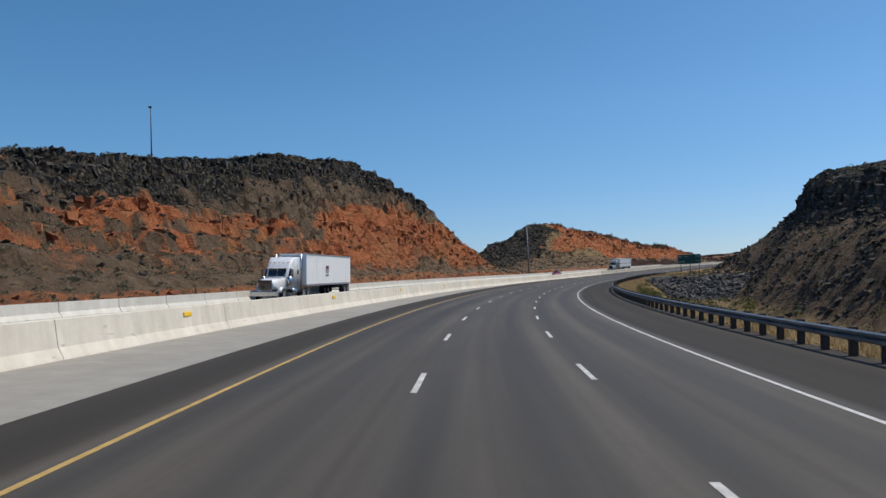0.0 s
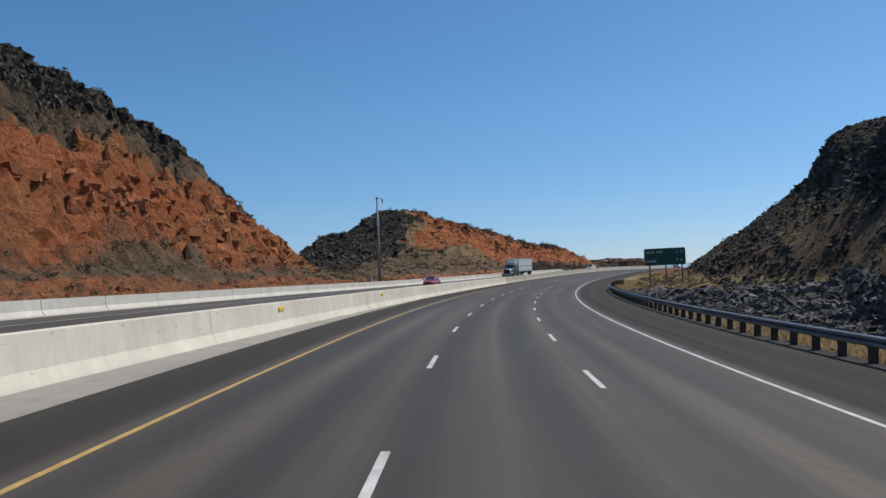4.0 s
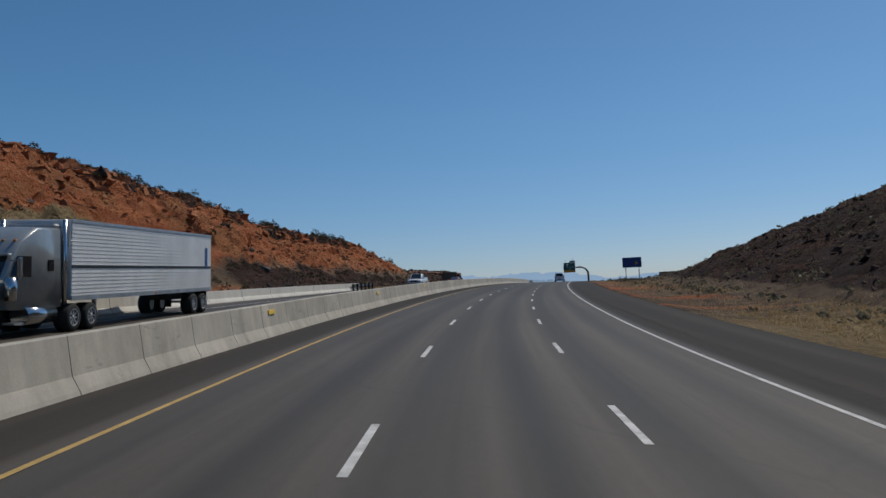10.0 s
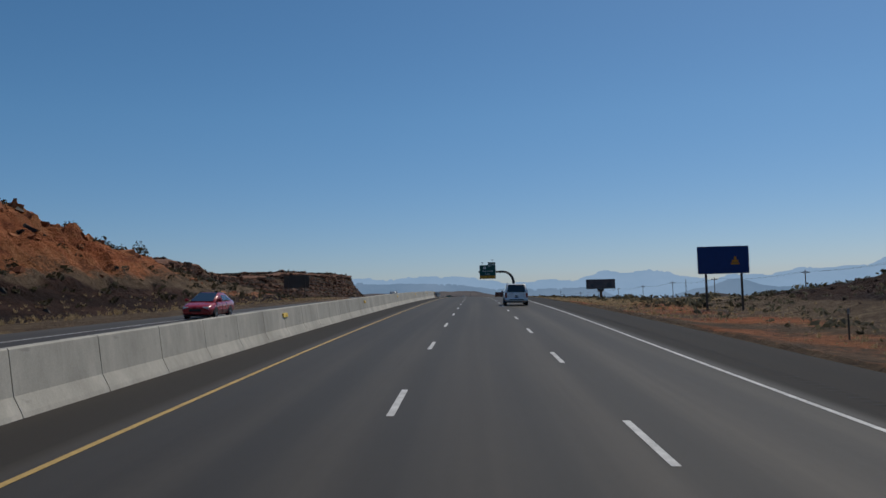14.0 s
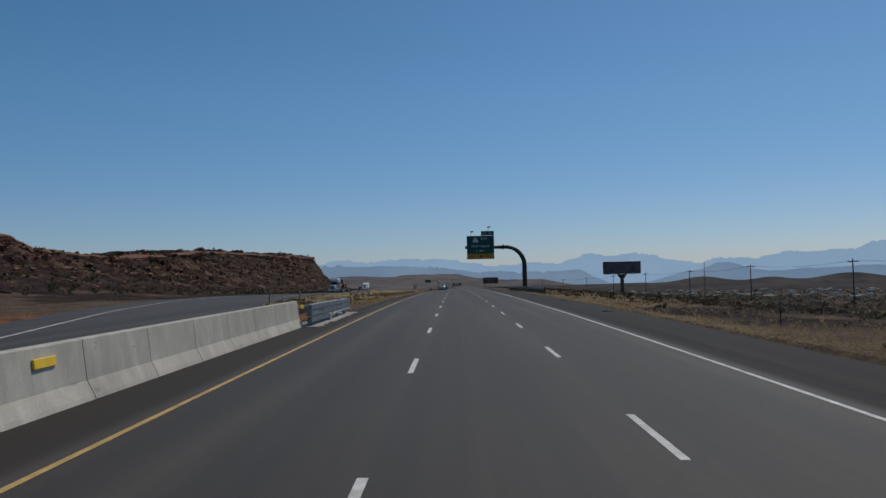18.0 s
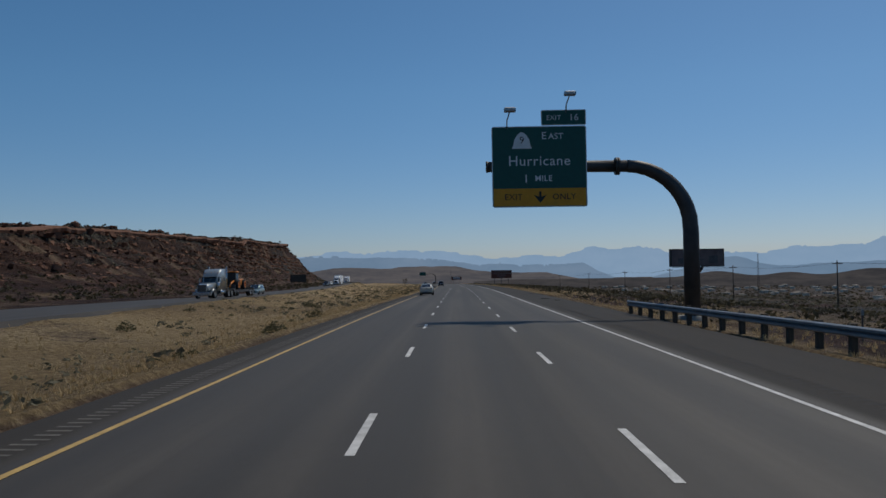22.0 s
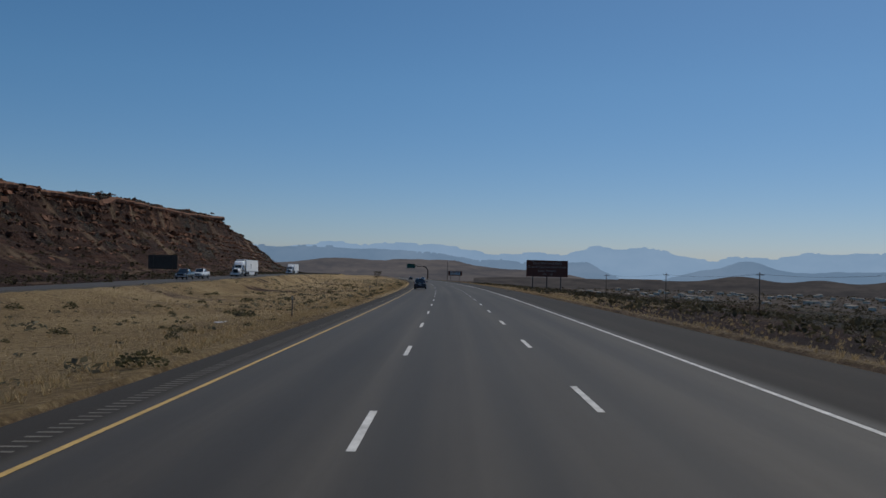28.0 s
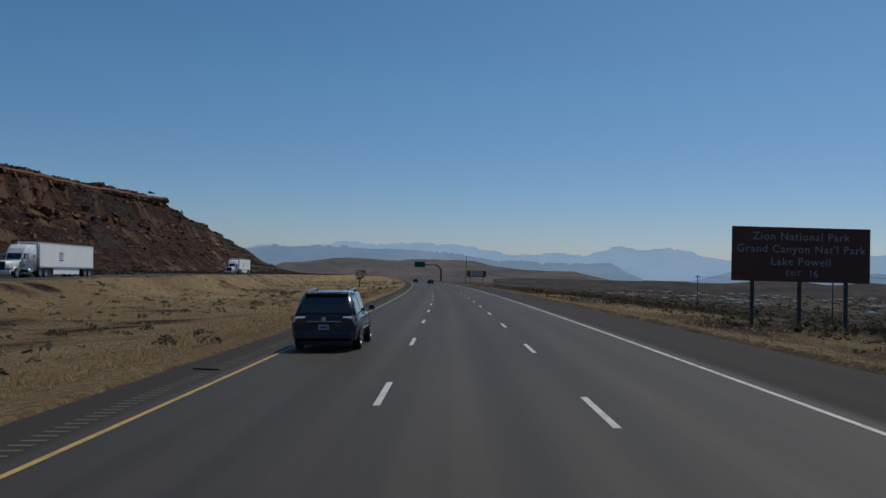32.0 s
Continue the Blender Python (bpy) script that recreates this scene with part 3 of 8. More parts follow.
def left_ground(s, d):
    a = -d
    tb = bank(s)
    near, wide, rise = -knots(s, ONC_NEAR), knots(s, ONC_WIDE), knots(s, ONC_RISE)
    edge = near + wide
    flat = np.minimum(a, edge) * tb + rise * smooth(a, near - 8, near)
    ditch = -0.9 * np.clip(np.sin(np.clip((a - 7.0) / np.maximum(near - 7.0, 0.1), 0, 1) * math.pi), 0, 1) * smooth(s, 520, 570)
    foot, crest, high = knots(s, L_FOOT), knots(s, L_CREST), knots(s, L_HIGH)
    u = np.clip((a - foot) / (crest - foot), 0, 1)
    capped = np.interp(u, [0, 0.3, 0.6, 0.76, 0.82, 0.92, 1], [0, 0.26, 0.55, 0.70, 0.86, 0.95, 1])
    cut = np.interp(u, [0, 0.12, 0.5, 0.8, 1], [0, 0.10, 0.55, 0.88, 1])
    mesa = np.interp(u, [0, 0.25, 0.55, 0.78, 0.83, 0.9, 1], [0, 0.12, 0.40, 0.66, 0.88, 0.95, 1])
    w2, w3 = smooth(s, 215, 275), smooth(s, 500, 570)
    frac = (capped * (1 - w2) + cut * w2) * (1 - w3) + mesa * w3
    hill = np.maximum(high - flat, 0) * frac
    ridge_w = smooth(s, 205, 240) * (1 - smooth(s, 440, 520))
    back = np.where(a > crest, -0.6 * np.minimum(a - crest, np.maximum(high, 4) / 0.6 + 6) * ridge_w + (1 - ridge_w) * np.maximum(high, 2) * (0.0 * np.clip(a - crest, 0, 60)) - (1 - ridge_w) * (np.maximum(high, 3) + 12) * smooth(a, 118, 258) - ridge_w * 10 * smooth(a, 118, 258), 0)
    body = np.clip(hill / 7, 0, 1) * smooth(u, 0.0, 0.12)
    rough = (fbm(s / 7, d / 7, 5, 1) * 2.2 + np.abs(fbm(s / 2.4, d / 2.4, 3, 9)) * 2.8 - 0.7) * body * (1 - 0.78 * w3) * (1 - 0.35 * (1 - w2))
    gully = (1 - 0.65 * w3) * (np.abs(fbm(s / 5.0 + d * 0.05, d / 26, 4, 4)) * -4.6 + 0.9) * body * np.clip(np.sin(u * math.pi), 0, 1)
    total = flat + ditch + hill
    step = 2.5
    ledge = (np.floor(total / step + fbm(s / 9, d / 9, 2, 21)) * step - total + step * 0.5) * 0.85
    banded = body * (0.45 + 0.4 * ((1 - smooth(s, 200, 230)) + smooth(s, 560, 620)))
    # jointed blocks of the red cuts
    w_ = fbm(s / 5, d / 5, 2, 61)
    gi, gj = np.floor(s / 1.5 + w_ * 3), np.floor(total / 0.95 + w_ * 2.2)
    h_ = np.sin(gi * 127.1 + gj * 311.7 + 9.1) * 43758.5453
    h_ = h_ - np.floor(h_)
    cutmask = np.maximum(smooth(s, 112, 140) * (1 - smooth(s, 225, 245)), smooth(s, 345, 362) * (1 - smooth(s, 470, 500))) * (1 - smooth(u, 0.72, 0.85))
    blocks = (1 - 0.45 * smooth(s, 325, 350)) * ((h_ - 0.5) * 1.35 - np.abs(fbm(s / 3.0, d / 14, 3, 66)) * 3.2 + 0.5) * body * cutmask
    crag = (np.abs(fbm(s / 3.4 + w_, d / 3.4, 4, 73, 0.62)) * -5.0 + 0.75) * body * smooth(fbm(s / 15, d / 9, 3, 75), -0.06, 0.10) * np.maximum(cutmask * (1 - 0.6 * smooth(s, 325, 350)), 0.3 * w3)
    return total + back + rough + gully + blocks + crag + ledge * np.clip(banded, 0, 0.8), u, hill, body


def right_ground(s, d):
    e = np.maximum(d - 10.2, 0)
    tb = bank(s)
    flat = -np.minimum(d, 10.2) * tb - 0.02 - 0.25 * smooth(e, 0, 2.5)
    foot = knots(s, [(-160, 16), (170, 18), (188, 24), (212, 24), (232, 13), (252, 10), (2300, 10)])
    top = knots(s, R_CREST)
    u = np.clip((e - foot) / (top - foot), 0, 1)
    high = knots(s, R_HIGH)
    w = smooth(s, 330, 376)
    hill = high * (np.interp(u, [0, 0.40, 0.66, 0.76, 0.88, 1], [0, 0.33, 0.57, 0.65, 0.94, 1]) * (1 - w) + np.interp(u, [0, 0.3, 0.62, 1], [0, 0.44, 0.76, 1]) * w)
    hill = hill + np.where(e > top, high * 0.004 * np.clip(e - top, 0, 40), 0)
    hill = hill * (1 - smooth(e, 90, 240))
    hollow = -4.6 * smooth(e, 1.5, 9) * (1 - smooth(e, foot, foot + 12)) * (1 - smooth(s, 184, 207))
    fall = -(smooth(e, 2, 60) * 4.6 + smooth(e, 50, 240) * 7.5) * smooth(s, 420, 560)
    body = smooth(hill, 0.2, 2.2)
    rough = (fbm(s / 6, d / 6, 5, 31) * 2.4 + np.abs(fbm(s / 2.2, d / 2.2, 3, 39)) * 1.3 - 0.35) * body
    plain_rough = fbm(s / 14, d / 14, 4, 51) * 1.1 * smooth(e, 3, 22) * smooth(s, 400, 480) + fbm(s / 60, d / 60, 3, 55) * 4.0 * smooth(e, 40, 120) * smooth(s, 430, 520)
    return flat + hill + hollow + fall + rough + plain_rough, u, hill, body


def ground_rise(s, d):
    """Level of the ground over the road line's own level."""
    s, d = np.broadcast_arrays(np.asarray(s, float), np.asarray(d, float))
    left, right = left_ground(s, np.minimum(d, -7)), right_ground(s, np.maximum(d, 10))
    mid = -d * bank(s)
    out = np.where(d < -7, left[0], np.where(d > 10, right[0], mid))
    small = fbm(s / 2.2, d / 2.2, 3, 71) * 0.16
    a = -d
    near, wide = -knots(s, ONC_NEAR), knots(s, ONC_WIDE)
    ours = (d > np.where(s < 512, -knots(s, [(-160, 14), (150, 12), (180, 8), (2300, 8)]), -7.1)) & (d < 10.25)
    theirs = (a > near - 0.6) & (a < near + wide + 0.6)
    out = out + np.where(ours | theirs, -0.28, small * np.where(d < 0, smooth(a, near + wide, near + wide + 2) + smooth(a, 7.1, 9) * smooth(s, 515, 530), smooth(d, 10.2, 12)))
    return out


def zones(s, d):
    """Shares of red rock, basalt rubble and dry grass."""
    _, ul, hl, bl = left_ground(s, np.minimum(d, -7))
    _, ur, hr, br = right_ground(s, np.maximum(d, 10))
    n1, n2 = fbm(s / 16, d / 16, 3, 81), fbm(s / 5, d / 5, 3, 85)
    high = np.maximum(knots(s, L_HIGH), 1)
    k = hl / high
    # first hill: dark rubble, orange ledges, a red cut at its end, a basalt cap
    olive = np.clip(n1 * 3 - 0.15, 0, 0.45) * (1 - smooth(k, 0.22, 0.34))
    cut1 = (1 - olive) * smooth(s + n2 * 14, 112 + hl * 2.7, 119 + hl * 2.7) * (1 - smooth(k + n2 * 0.2, 0.50, 0.62))
    kk = hl + n2 * 0.9 + n1 * 1.2
    bands = 0.0
    for lo, hi, end in ((3.2, 4.1, 150), (5.3, 6.3, 150), (7.3, 8.1, 150), (9.0, 11.8, 152), (13.1, 14.0, 100), (16.3, 17.5, 85)):
        bands = np.maximum(bands, smooth(kk, lo, lo + 0.3) * (1 - smooth(kk, hi - 0.3, hi)) * np.clip(0.86 + n2 * 2.2 + n1 * 1.6, 0, 1) * (1 - smooth(s, end, end + 15)))
    low1 = (1 - smooth(k, 0.05, 0.12)) * 0.42
    r1 = np.maximum(np.maximum(cut1, bands * (s > 0)), np.maximum(low1, (0.30 + n2 * 1.7 + n1) * (1 - smooth(k, 0.5, 0.7))))
    g1 = np.where(k > 0.78 + n2 * 0.1, 0.85 + n2 * 1.2, np.where(cut1 > 0.4, 0.05 + n2 * 0.4, np.clip(0.66 - 0.30 * smooth(s, 118, 150) + n2 * 1.5 + n1 * 0.7, 0.12, 1) - r1 * 1.2))
    # second hill
    red2 = np.maximum(smooth(s + n1 * 14, 338, 346) * (1 - smooth(s, 470, 500) * 0.5), smooth(s + n2 * 8, 300, 310) * smooth(hl + n2 * 2, 8.6, 9.6) * (1 - smooth(hl + n2 * 2, 14.5, 15.5) * (1 - smooth(s + n1 * 14, 328, 338))) * (1 - smooth(k + n2 * 0.3, 0.58, 0.66) * (1 - smooth(s + n1 * 14, 326, 338))))
    r2 = np.where(red2 > 0.3, red2, 0.12)
    g2 = np.where(red2 > 0.3, 0.08 + n2 * 0.5, np.where(k > 0.72 - 0.2 * (1 - smooth(s, 300, 325)) + n1 * 0.3, 0.95 + n2, 0.16 + 0.30 * (1 - smooth(s, 300, 318)) + n1 * 0.9 + n2 * 1.2))
    # long mesa
    r3 = np.where((k > 0.55) & (k < 0.9), 0.56 + n2 * 1.6, 0.42 + n2 * 1.6)
    g3 = np.where(k > 0.9, 0.85, 0.34 + n1 * 0.8 + n2 * 0.9)
    foot2 = (1 - smooth(k + n2 * 0.2, 0.16, 0.30)) * smooth(s, 345, 360) * (1 - smooth(s, 500, 520))
    w2, w3 = smooth(s, 250, 262), smooth(s, 505, 545)
    r = ((r1 * (1 - w2) + r2 * w2) * (1 - w3) + r3 * w3) * bl
    g = ((g1 * (1 - w2) + g2 * w2) * (1 - w3) + g3 * w3) * bl
    b = np.where(d < -7, (1 - bl) * (0.30 + 0.45 * smooth(s, 515, 540) * (d > knots(s, ONC_NEAR)) + n1 * 0.9 + n2 * 0.5), 0)
    b = np.maximum(b, w2 * (1 - w3) * bl * (1 - smooth(s, 345, 360)) * (0.50 + n1 * 1.3 + n2 * 0.8))
    r = np.where((d < -7) & (bl < 0.2) & (s < 520), 0.55, r) * (1 - 0.5 * foot2 * w2)
    mar = np.maximum((0.76 + n2 * 1.5 + n1 * 0.5) * w3 * np.clip(hl / 1.2, 0, 1), foot2 * w2 * 0.8 * (-d > knots(s, L_FOOT) - 3))
    mar = np.maximum(mar, (0.75 + n2 * 1.5) * smooth(k + n2 * 0.35, 0.70, 0.80) * smooth(s, 345, 358) * (1 - smooth(s, 425, 455)))
    mar = np.maximum(mar, smooth(s, 520, 560) * (d < knots(s, ONC_NEAR) - 9) * (0.72 + n2 * 1.2) * (1 - bl))
    mar = np.maximum(mar, smooth(s, 520, 560) * (d > knots(s, ONC_NEAR)) * (0.08 + n1 * 1.1 + n2 * 1.2) * smooth(-d, 9, 15))
    tail = smooth(s, 1180, 1260) * (d < knots(s, ONC_NEAR) - 11)
    mar, g = np.maximum(mar, tail * (0.6 + n2)), np.maximum(g, tail * (0.5 + n1 * 1.6))
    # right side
    # the nose gets maroon: dark red ground plus shade as colour
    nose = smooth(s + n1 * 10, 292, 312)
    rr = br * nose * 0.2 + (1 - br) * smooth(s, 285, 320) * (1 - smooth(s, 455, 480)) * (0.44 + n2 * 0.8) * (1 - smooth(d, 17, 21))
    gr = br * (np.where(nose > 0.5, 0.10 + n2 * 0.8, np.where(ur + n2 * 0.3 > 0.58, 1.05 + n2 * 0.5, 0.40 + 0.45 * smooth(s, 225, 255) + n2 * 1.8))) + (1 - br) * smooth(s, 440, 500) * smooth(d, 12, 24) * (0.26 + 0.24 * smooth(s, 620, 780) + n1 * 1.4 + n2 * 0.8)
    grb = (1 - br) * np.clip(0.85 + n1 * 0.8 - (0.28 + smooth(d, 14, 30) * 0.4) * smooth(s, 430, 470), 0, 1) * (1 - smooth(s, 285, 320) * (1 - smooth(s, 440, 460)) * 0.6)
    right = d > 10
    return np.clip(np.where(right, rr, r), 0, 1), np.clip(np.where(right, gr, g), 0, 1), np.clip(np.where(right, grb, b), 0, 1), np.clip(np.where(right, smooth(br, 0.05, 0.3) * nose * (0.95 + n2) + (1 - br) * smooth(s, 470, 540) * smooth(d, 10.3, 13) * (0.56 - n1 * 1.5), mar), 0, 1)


def grid_mesh(name, V, rows_n, cols_n, material, uv=None, smooth_faces=False):
    """A sheet from a grid of places."""
    me = bpy.data.meshes.new(name)
    i, j = np.meshgrid(np.arange(rows_n - 1), np.arange(cols_n - 1), indexing="ij")
    a = (i * cols_n + j).ravel()
    F = np.stack([a, a + 1, a + cols_n + 1, a + cols_n], -1)
    me.vertices.add(len(V))
    me.vertices.foreach_set("co", np.ascontiguousarray(V, np.float32).ravel())
    me.loops.add(F.size)
    me.loops.foreach_set("vertex_index", F.ravel().astype(np.int32))
    me.polygons.add(len(F))
    me.polygons.foreach_set("loop_start", np.arange(0, F.size, 4, dtype=np.int32))
    me.update(calc_edges=True)
    if uv is not None:
        layer = me.uv_layers.new(name="UVMap")
        layer.data.foreach_set("uv", np.ascontiguousarray(uv[F.ravel()], np.float32).ravel())
    me.polygons.foreach_set("use_smooth", np.full(len(F), smooth_faces))
    me.materials.append(material)
    return me


def build_ground():
    ss = np.concatenate([np.arange(-160, 60, 1.0), np.arange(60, 250, 0.6), np.arange(250, 335, 0.85), np.arange(335, 480, 0.68), np.arange(480, 520, 1.0), np.arange(520, 1300, 2.3), np.arange(1300, 2301, 25.0)])
    dd = np.concatenate([np.arange(-260, -130, 10.0), np.arange(-130, -64, 2.2), np.arange(-64, -29, 0.6), np.arange(-29, -24, 1.0), np.arange(-24, -7.2, 1.4), [-7.15, -6.8, 0, 9.9, 10.3], np.arange(10.8, 62, 1.05), np.arange(62, 261, 6.0)])
    s, d = np.meshgrid(ss, dd, indexing="ij")
    V = on_line(s, d, ground_rise(s, d)).reshape(-1, 3)
    me = grid_mesh("ground", V, len(ss), len(dd), GROUND, smooth_faces=False)
    r, g, b, m = zones(s, d)
    layer = me.color_attributes.new("zone", "FLOAT_COLOR", "POINT")
    layer.data.foreach_set("color", np.stack([r, g, b, m], -1).astype(np.float32).ravel())
    tagged(new("ground", me), "dry desert ground with red sandstone cuts and basalt rubble", "ground", kind="structure")
    # the plain beyond, out to the horizon
    n = 96
    q = np.linspace(-1, 1, n)
    q = np.sign(q) * np.abs(q) ** 1.7 * 4700
    X, Y = np.meshgrid(q + 200, q + 500, indexing="ij")
    Z = -15 + fbm(X / 420, Y / 420, 4, 91) * 7 + smooth(np.hypot(X - 300, Y - 700), 1500, 4500) * 8
    me = grid_mesh("far_plain", np.stack([X, Y, Z], -1).reshape(-1, 3), n, n, FAR_GROUND)
    nn = fbm(X / 120, Y / 120, 3, 95).ravel()
    layer = me.color_attributes.new("zone", "FLOAT_COLOR", "POINT")
    layer.data.foreach_set("color", np.stack([np.full(n * n, 0.15), np.clip(0.62 + nn * 1.4, 0, 1), np.clip(0.15 - nn, 0, 1), np.clip(0.55 + nn * 1.5, 0, 1)], -1).astype(np.float32).ravel())
    tagged(new("far_plain", me), "wide scrub plain that runs out to the mountains", "ground", kind="structure")


build_ground()


# ---- far ranges ----
def ridge(name, az0, az1, dist, high, peaks, material, label, seed, base=-30, flat=0):
    """A range on an arc round the far end of the road; peaks: azimuth, width, height."""
    az = np.linspace(az0, az1, 420)
    cx, cy = 330, 720
    line = high + fbm(az / 2.0, az * 0 + seed, 6, seed, 0.62) * high * 0.6
    line = line + (np.floor(line / 14) * 14 + 7 - line) * 0.45
    for a, w, p in peaks:
        line = line + p * np.exp(-((az - a) / w) ** 2)
    if flat:
        line = np.minimum(line, flat + fbm(az * 1.3, az * 0 + 2.2, 3, seed) * 5)
    line = np.maximum(line, 4) * np.clip(np.minimum(az - az0, az1 - az) / 2.5, 0, 1)
    rows_v = []
    for k, (back, f) in enumerate(((-260, 0.0), (-190, 0.28), (-120, 0.52), (-60, 0.8), (0, 1.0), (60, 0.9), (200, 0.0))):
        r = dist + back + (fbm(az * 1.7, az * 0 + k * 3.1, 3, seed + 5) * 90 if k < 4 else 0)
        rows_v.append(np.stack([cx + r * np.sin(np.radians(az)), cy + r * np.cos(np.radians(az)), base + (line - base) * f + (fbm(az * 2.2, az * 0 + k, 3, seed + 2) * line * 0.22 if 0 < k < 4 else 0)], -1))
    V = np.concatenate(rows_v)
    me = grid_mesh(name, V, len(rows_v), len(az), material)
    return tagged(new(name, me), label, "mountains", kind="structure")


# range colours with the blue air haze painted in; they glow unlit
FAR_HAZE = haze_material("far_range_haze", (0.285, 0.43, 0.62), (0.325, 0.47, 0.66), 0.003)
MID_HAZE = haze_material("middle_range_haze", (0.185, 0.285, 0.42), (0.235, 0.335, 0.475), 0.003)
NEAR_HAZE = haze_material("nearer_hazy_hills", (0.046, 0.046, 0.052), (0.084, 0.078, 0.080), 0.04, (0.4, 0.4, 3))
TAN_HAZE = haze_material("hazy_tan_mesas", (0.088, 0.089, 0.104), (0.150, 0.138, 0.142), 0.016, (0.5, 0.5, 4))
ridge("mountain_range_far", 12, 80, 4350, 92, [(43.5, 3.5, 62), (46.5, 2.0, 18), (27, 9, 58), (60, 8, 52), (61.5, 1.0, 26), (66, 3, 26)], FAR_HAZE, "blue hazy mountain range on the horizon", 11)
ridge("mountain_range_middle", 14, 44, 3600, 62, [(20, 5, 36), (27, 4, 34), (31, 2, 20)], MID_HAZE, "long hazy blue plateau below the mountains", 23)
ridge("hill_range_east", 47, 82, 3000, 34, [(52.5, 1.6, 36), (62, 5, 10), (71, 4, 20)], MID_HAZE, "hazy blue foothills beyond the town", 31)
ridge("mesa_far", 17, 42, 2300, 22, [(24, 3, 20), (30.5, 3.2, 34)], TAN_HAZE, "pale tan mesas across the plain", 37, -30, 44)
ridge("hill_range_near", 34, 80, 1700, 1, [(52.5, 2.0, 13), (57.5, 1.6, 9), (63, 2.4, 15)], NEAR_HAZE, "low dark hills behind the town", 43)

# ---- helpers for things ----
def part(name, bm, material, parent=None, label=""):
    """Links a bmesh, or a mesh, as one object under a thing or part."""
    if isinstance(bm, bmesh.types.BMesh):
        bmesh.ops.recalc_face_normals(bm, faces=bm.faces)
        me = bpy.data.meshes.new(name)
        bm.to_mesh(me)
        bm.free()
    else:
        me = bm
    if material is not None and not me.materials:
        me.materials.append(material)
    ob = new(name, me)
    ob.parent = parent
    if label:
        ob["label"] = label
    return ob


def thing(name, m, label, category, group="", kind=""):
    ob = new(name)
    ob.matrix_world = m
    ob.empty_display_size = 0.2
    return tagged(ob, label, category, group, kind)


def mesh_of(name, V, F, material=None):
    me = bpy.data.meshes.new(name)
    me.from_pydata([tuple(v) for v in V], [], [tuple(f) for f in F])
    me.update()
    if material:
        me.materials.append(material)
    return me


def box(bm, x0, x1, y0, y1, z0, z1, bevel=0.0):
    r = bmesh.ops.create_cube(bm, size=1.0)
    for v in r["verts"]:
        v.co = Vector(((x0 + x1) / 2 + v.co.x * (x1 - x0), (y0 + y1) / 2 + v.co.y * (y1 - y0), (z0 + z1) / 2 + v.co.z * (z1 - z0)))
    if bevel:
        edges = list({e for v in r["verts"] for e in v.link_edges})
        bmesh.ops.bevel(bm, geom=edges, offset=bevel, segments=1, affect="EDGES")
    return bm


def boxed(x0, x1, y0, y1, z0, z1, bevel=0.0):
    return box(bmesh.new(), x0, x1, y0, y1, z0, z1, bevel)


def tube(bm, pts, r0, r1=None, n=10, cap=True):
    """A round bar along places, its radius running from r0 to r1."""
    r1 = r0 if r1 is None else r1
    pts = [Vector(p) for p in pts]
    rings = []
    side = None
    for k, p in enumerate(pts):
        t = (pts[min(k + 1, len(pts) - 1)] - pts[max(k - 1, 0)]).normalized()
        if side is None:
            side = t.orthogonal().normalized()
        side = (side - t * side.dot(t)).normalized()
        up = t.cross(side)
        r = r0 + (r1 - r0) * k / max(len(pts) - 1, 1)
        rings.append([bm.verts.new(p + (side * math.cos(2 * math.pi * i / n) + up * math.sin(2 * math.pi * i / n)) * r) for i in range(n)])
    for a, b in zip(rings, rings[1:]):
        for i in range(n):
            bm.faces.new((a[i], a[(i + 1) % n], b[(i + 1) % n], b[i])).smooth = True
    if cap:
        bm.faces.new(rings[0][::-1])
        bm.faces.new(rings[-1])
    return bm


def tubed(pts, r0, r1=None, n=10):
    return tube(bmesh.new(), pts, r0, r1, n)


def road_pose(s, d, up=0.0, turn=0.0, level=False):
    """A pose on the road: x to the right, y ahead, z up; turn in degrees, anticlockwise."""
    h = float(np.interp(s, S_ALL, _h))
    b, g = (0.0, 0.0) if level else (float(bank(s)), math.tan(float(np.interp(s, S_ALL, _g))))
    y = Vector((-math.sin(h), math.cos(h), g)).normalized()
    x = Vector((math.cos(h), math.sin(h), -b))
    x = (x - y * x.dot(y)).normalized()
    z = x.cross(y)
    m = Matrix((x, y, z)).transposed().to_4x4()
    m.translation = Vector(on_road(s, d, up))
    return m @ pose(0, 0, 0, 0, 0, turn)


def line_pose(s, d, turn=0.0):
    """An upright pose on the level of the road's line."""
    m = road_pose(s, d, 0, turn, True)
    m.translation = Vector(on_line(s, d, 0.0))
    return m


def ground_pose(s, d, up=0.0, turn=0.0):
    m = road_pose(s, d, 0, turn, True)
    m.translation = Vector(on_line(s, d, float(ground_rise(s, d)) + up))
    return m


def steps(s0, s1, step):
    return np.linspace(s0, s1, max(2, int(round((s1 - s0) / step)) + 1))


def ribbon_mesh(name, ss, profile, material, uv=False, closed=False):
    """A section swept along the road. profile: for each s, places (d, up) over the road plane."""
    P = np.array([profile(s) for s in ss], float)
    if closed:
        P = np.concatenate([P, P[:, :1]], 1)
    n = P.shape[1]
    V = on_road(np.repeat(ss, n), P[:, :, 0].ravel(), P[:, :, 1].ravel())
    U = np.stack([P[:, :, 0].ravel(), np.repeat(ss, n)], -1) if uv else None
    return grid_mesh(name, V, len(ss), n, material, U)


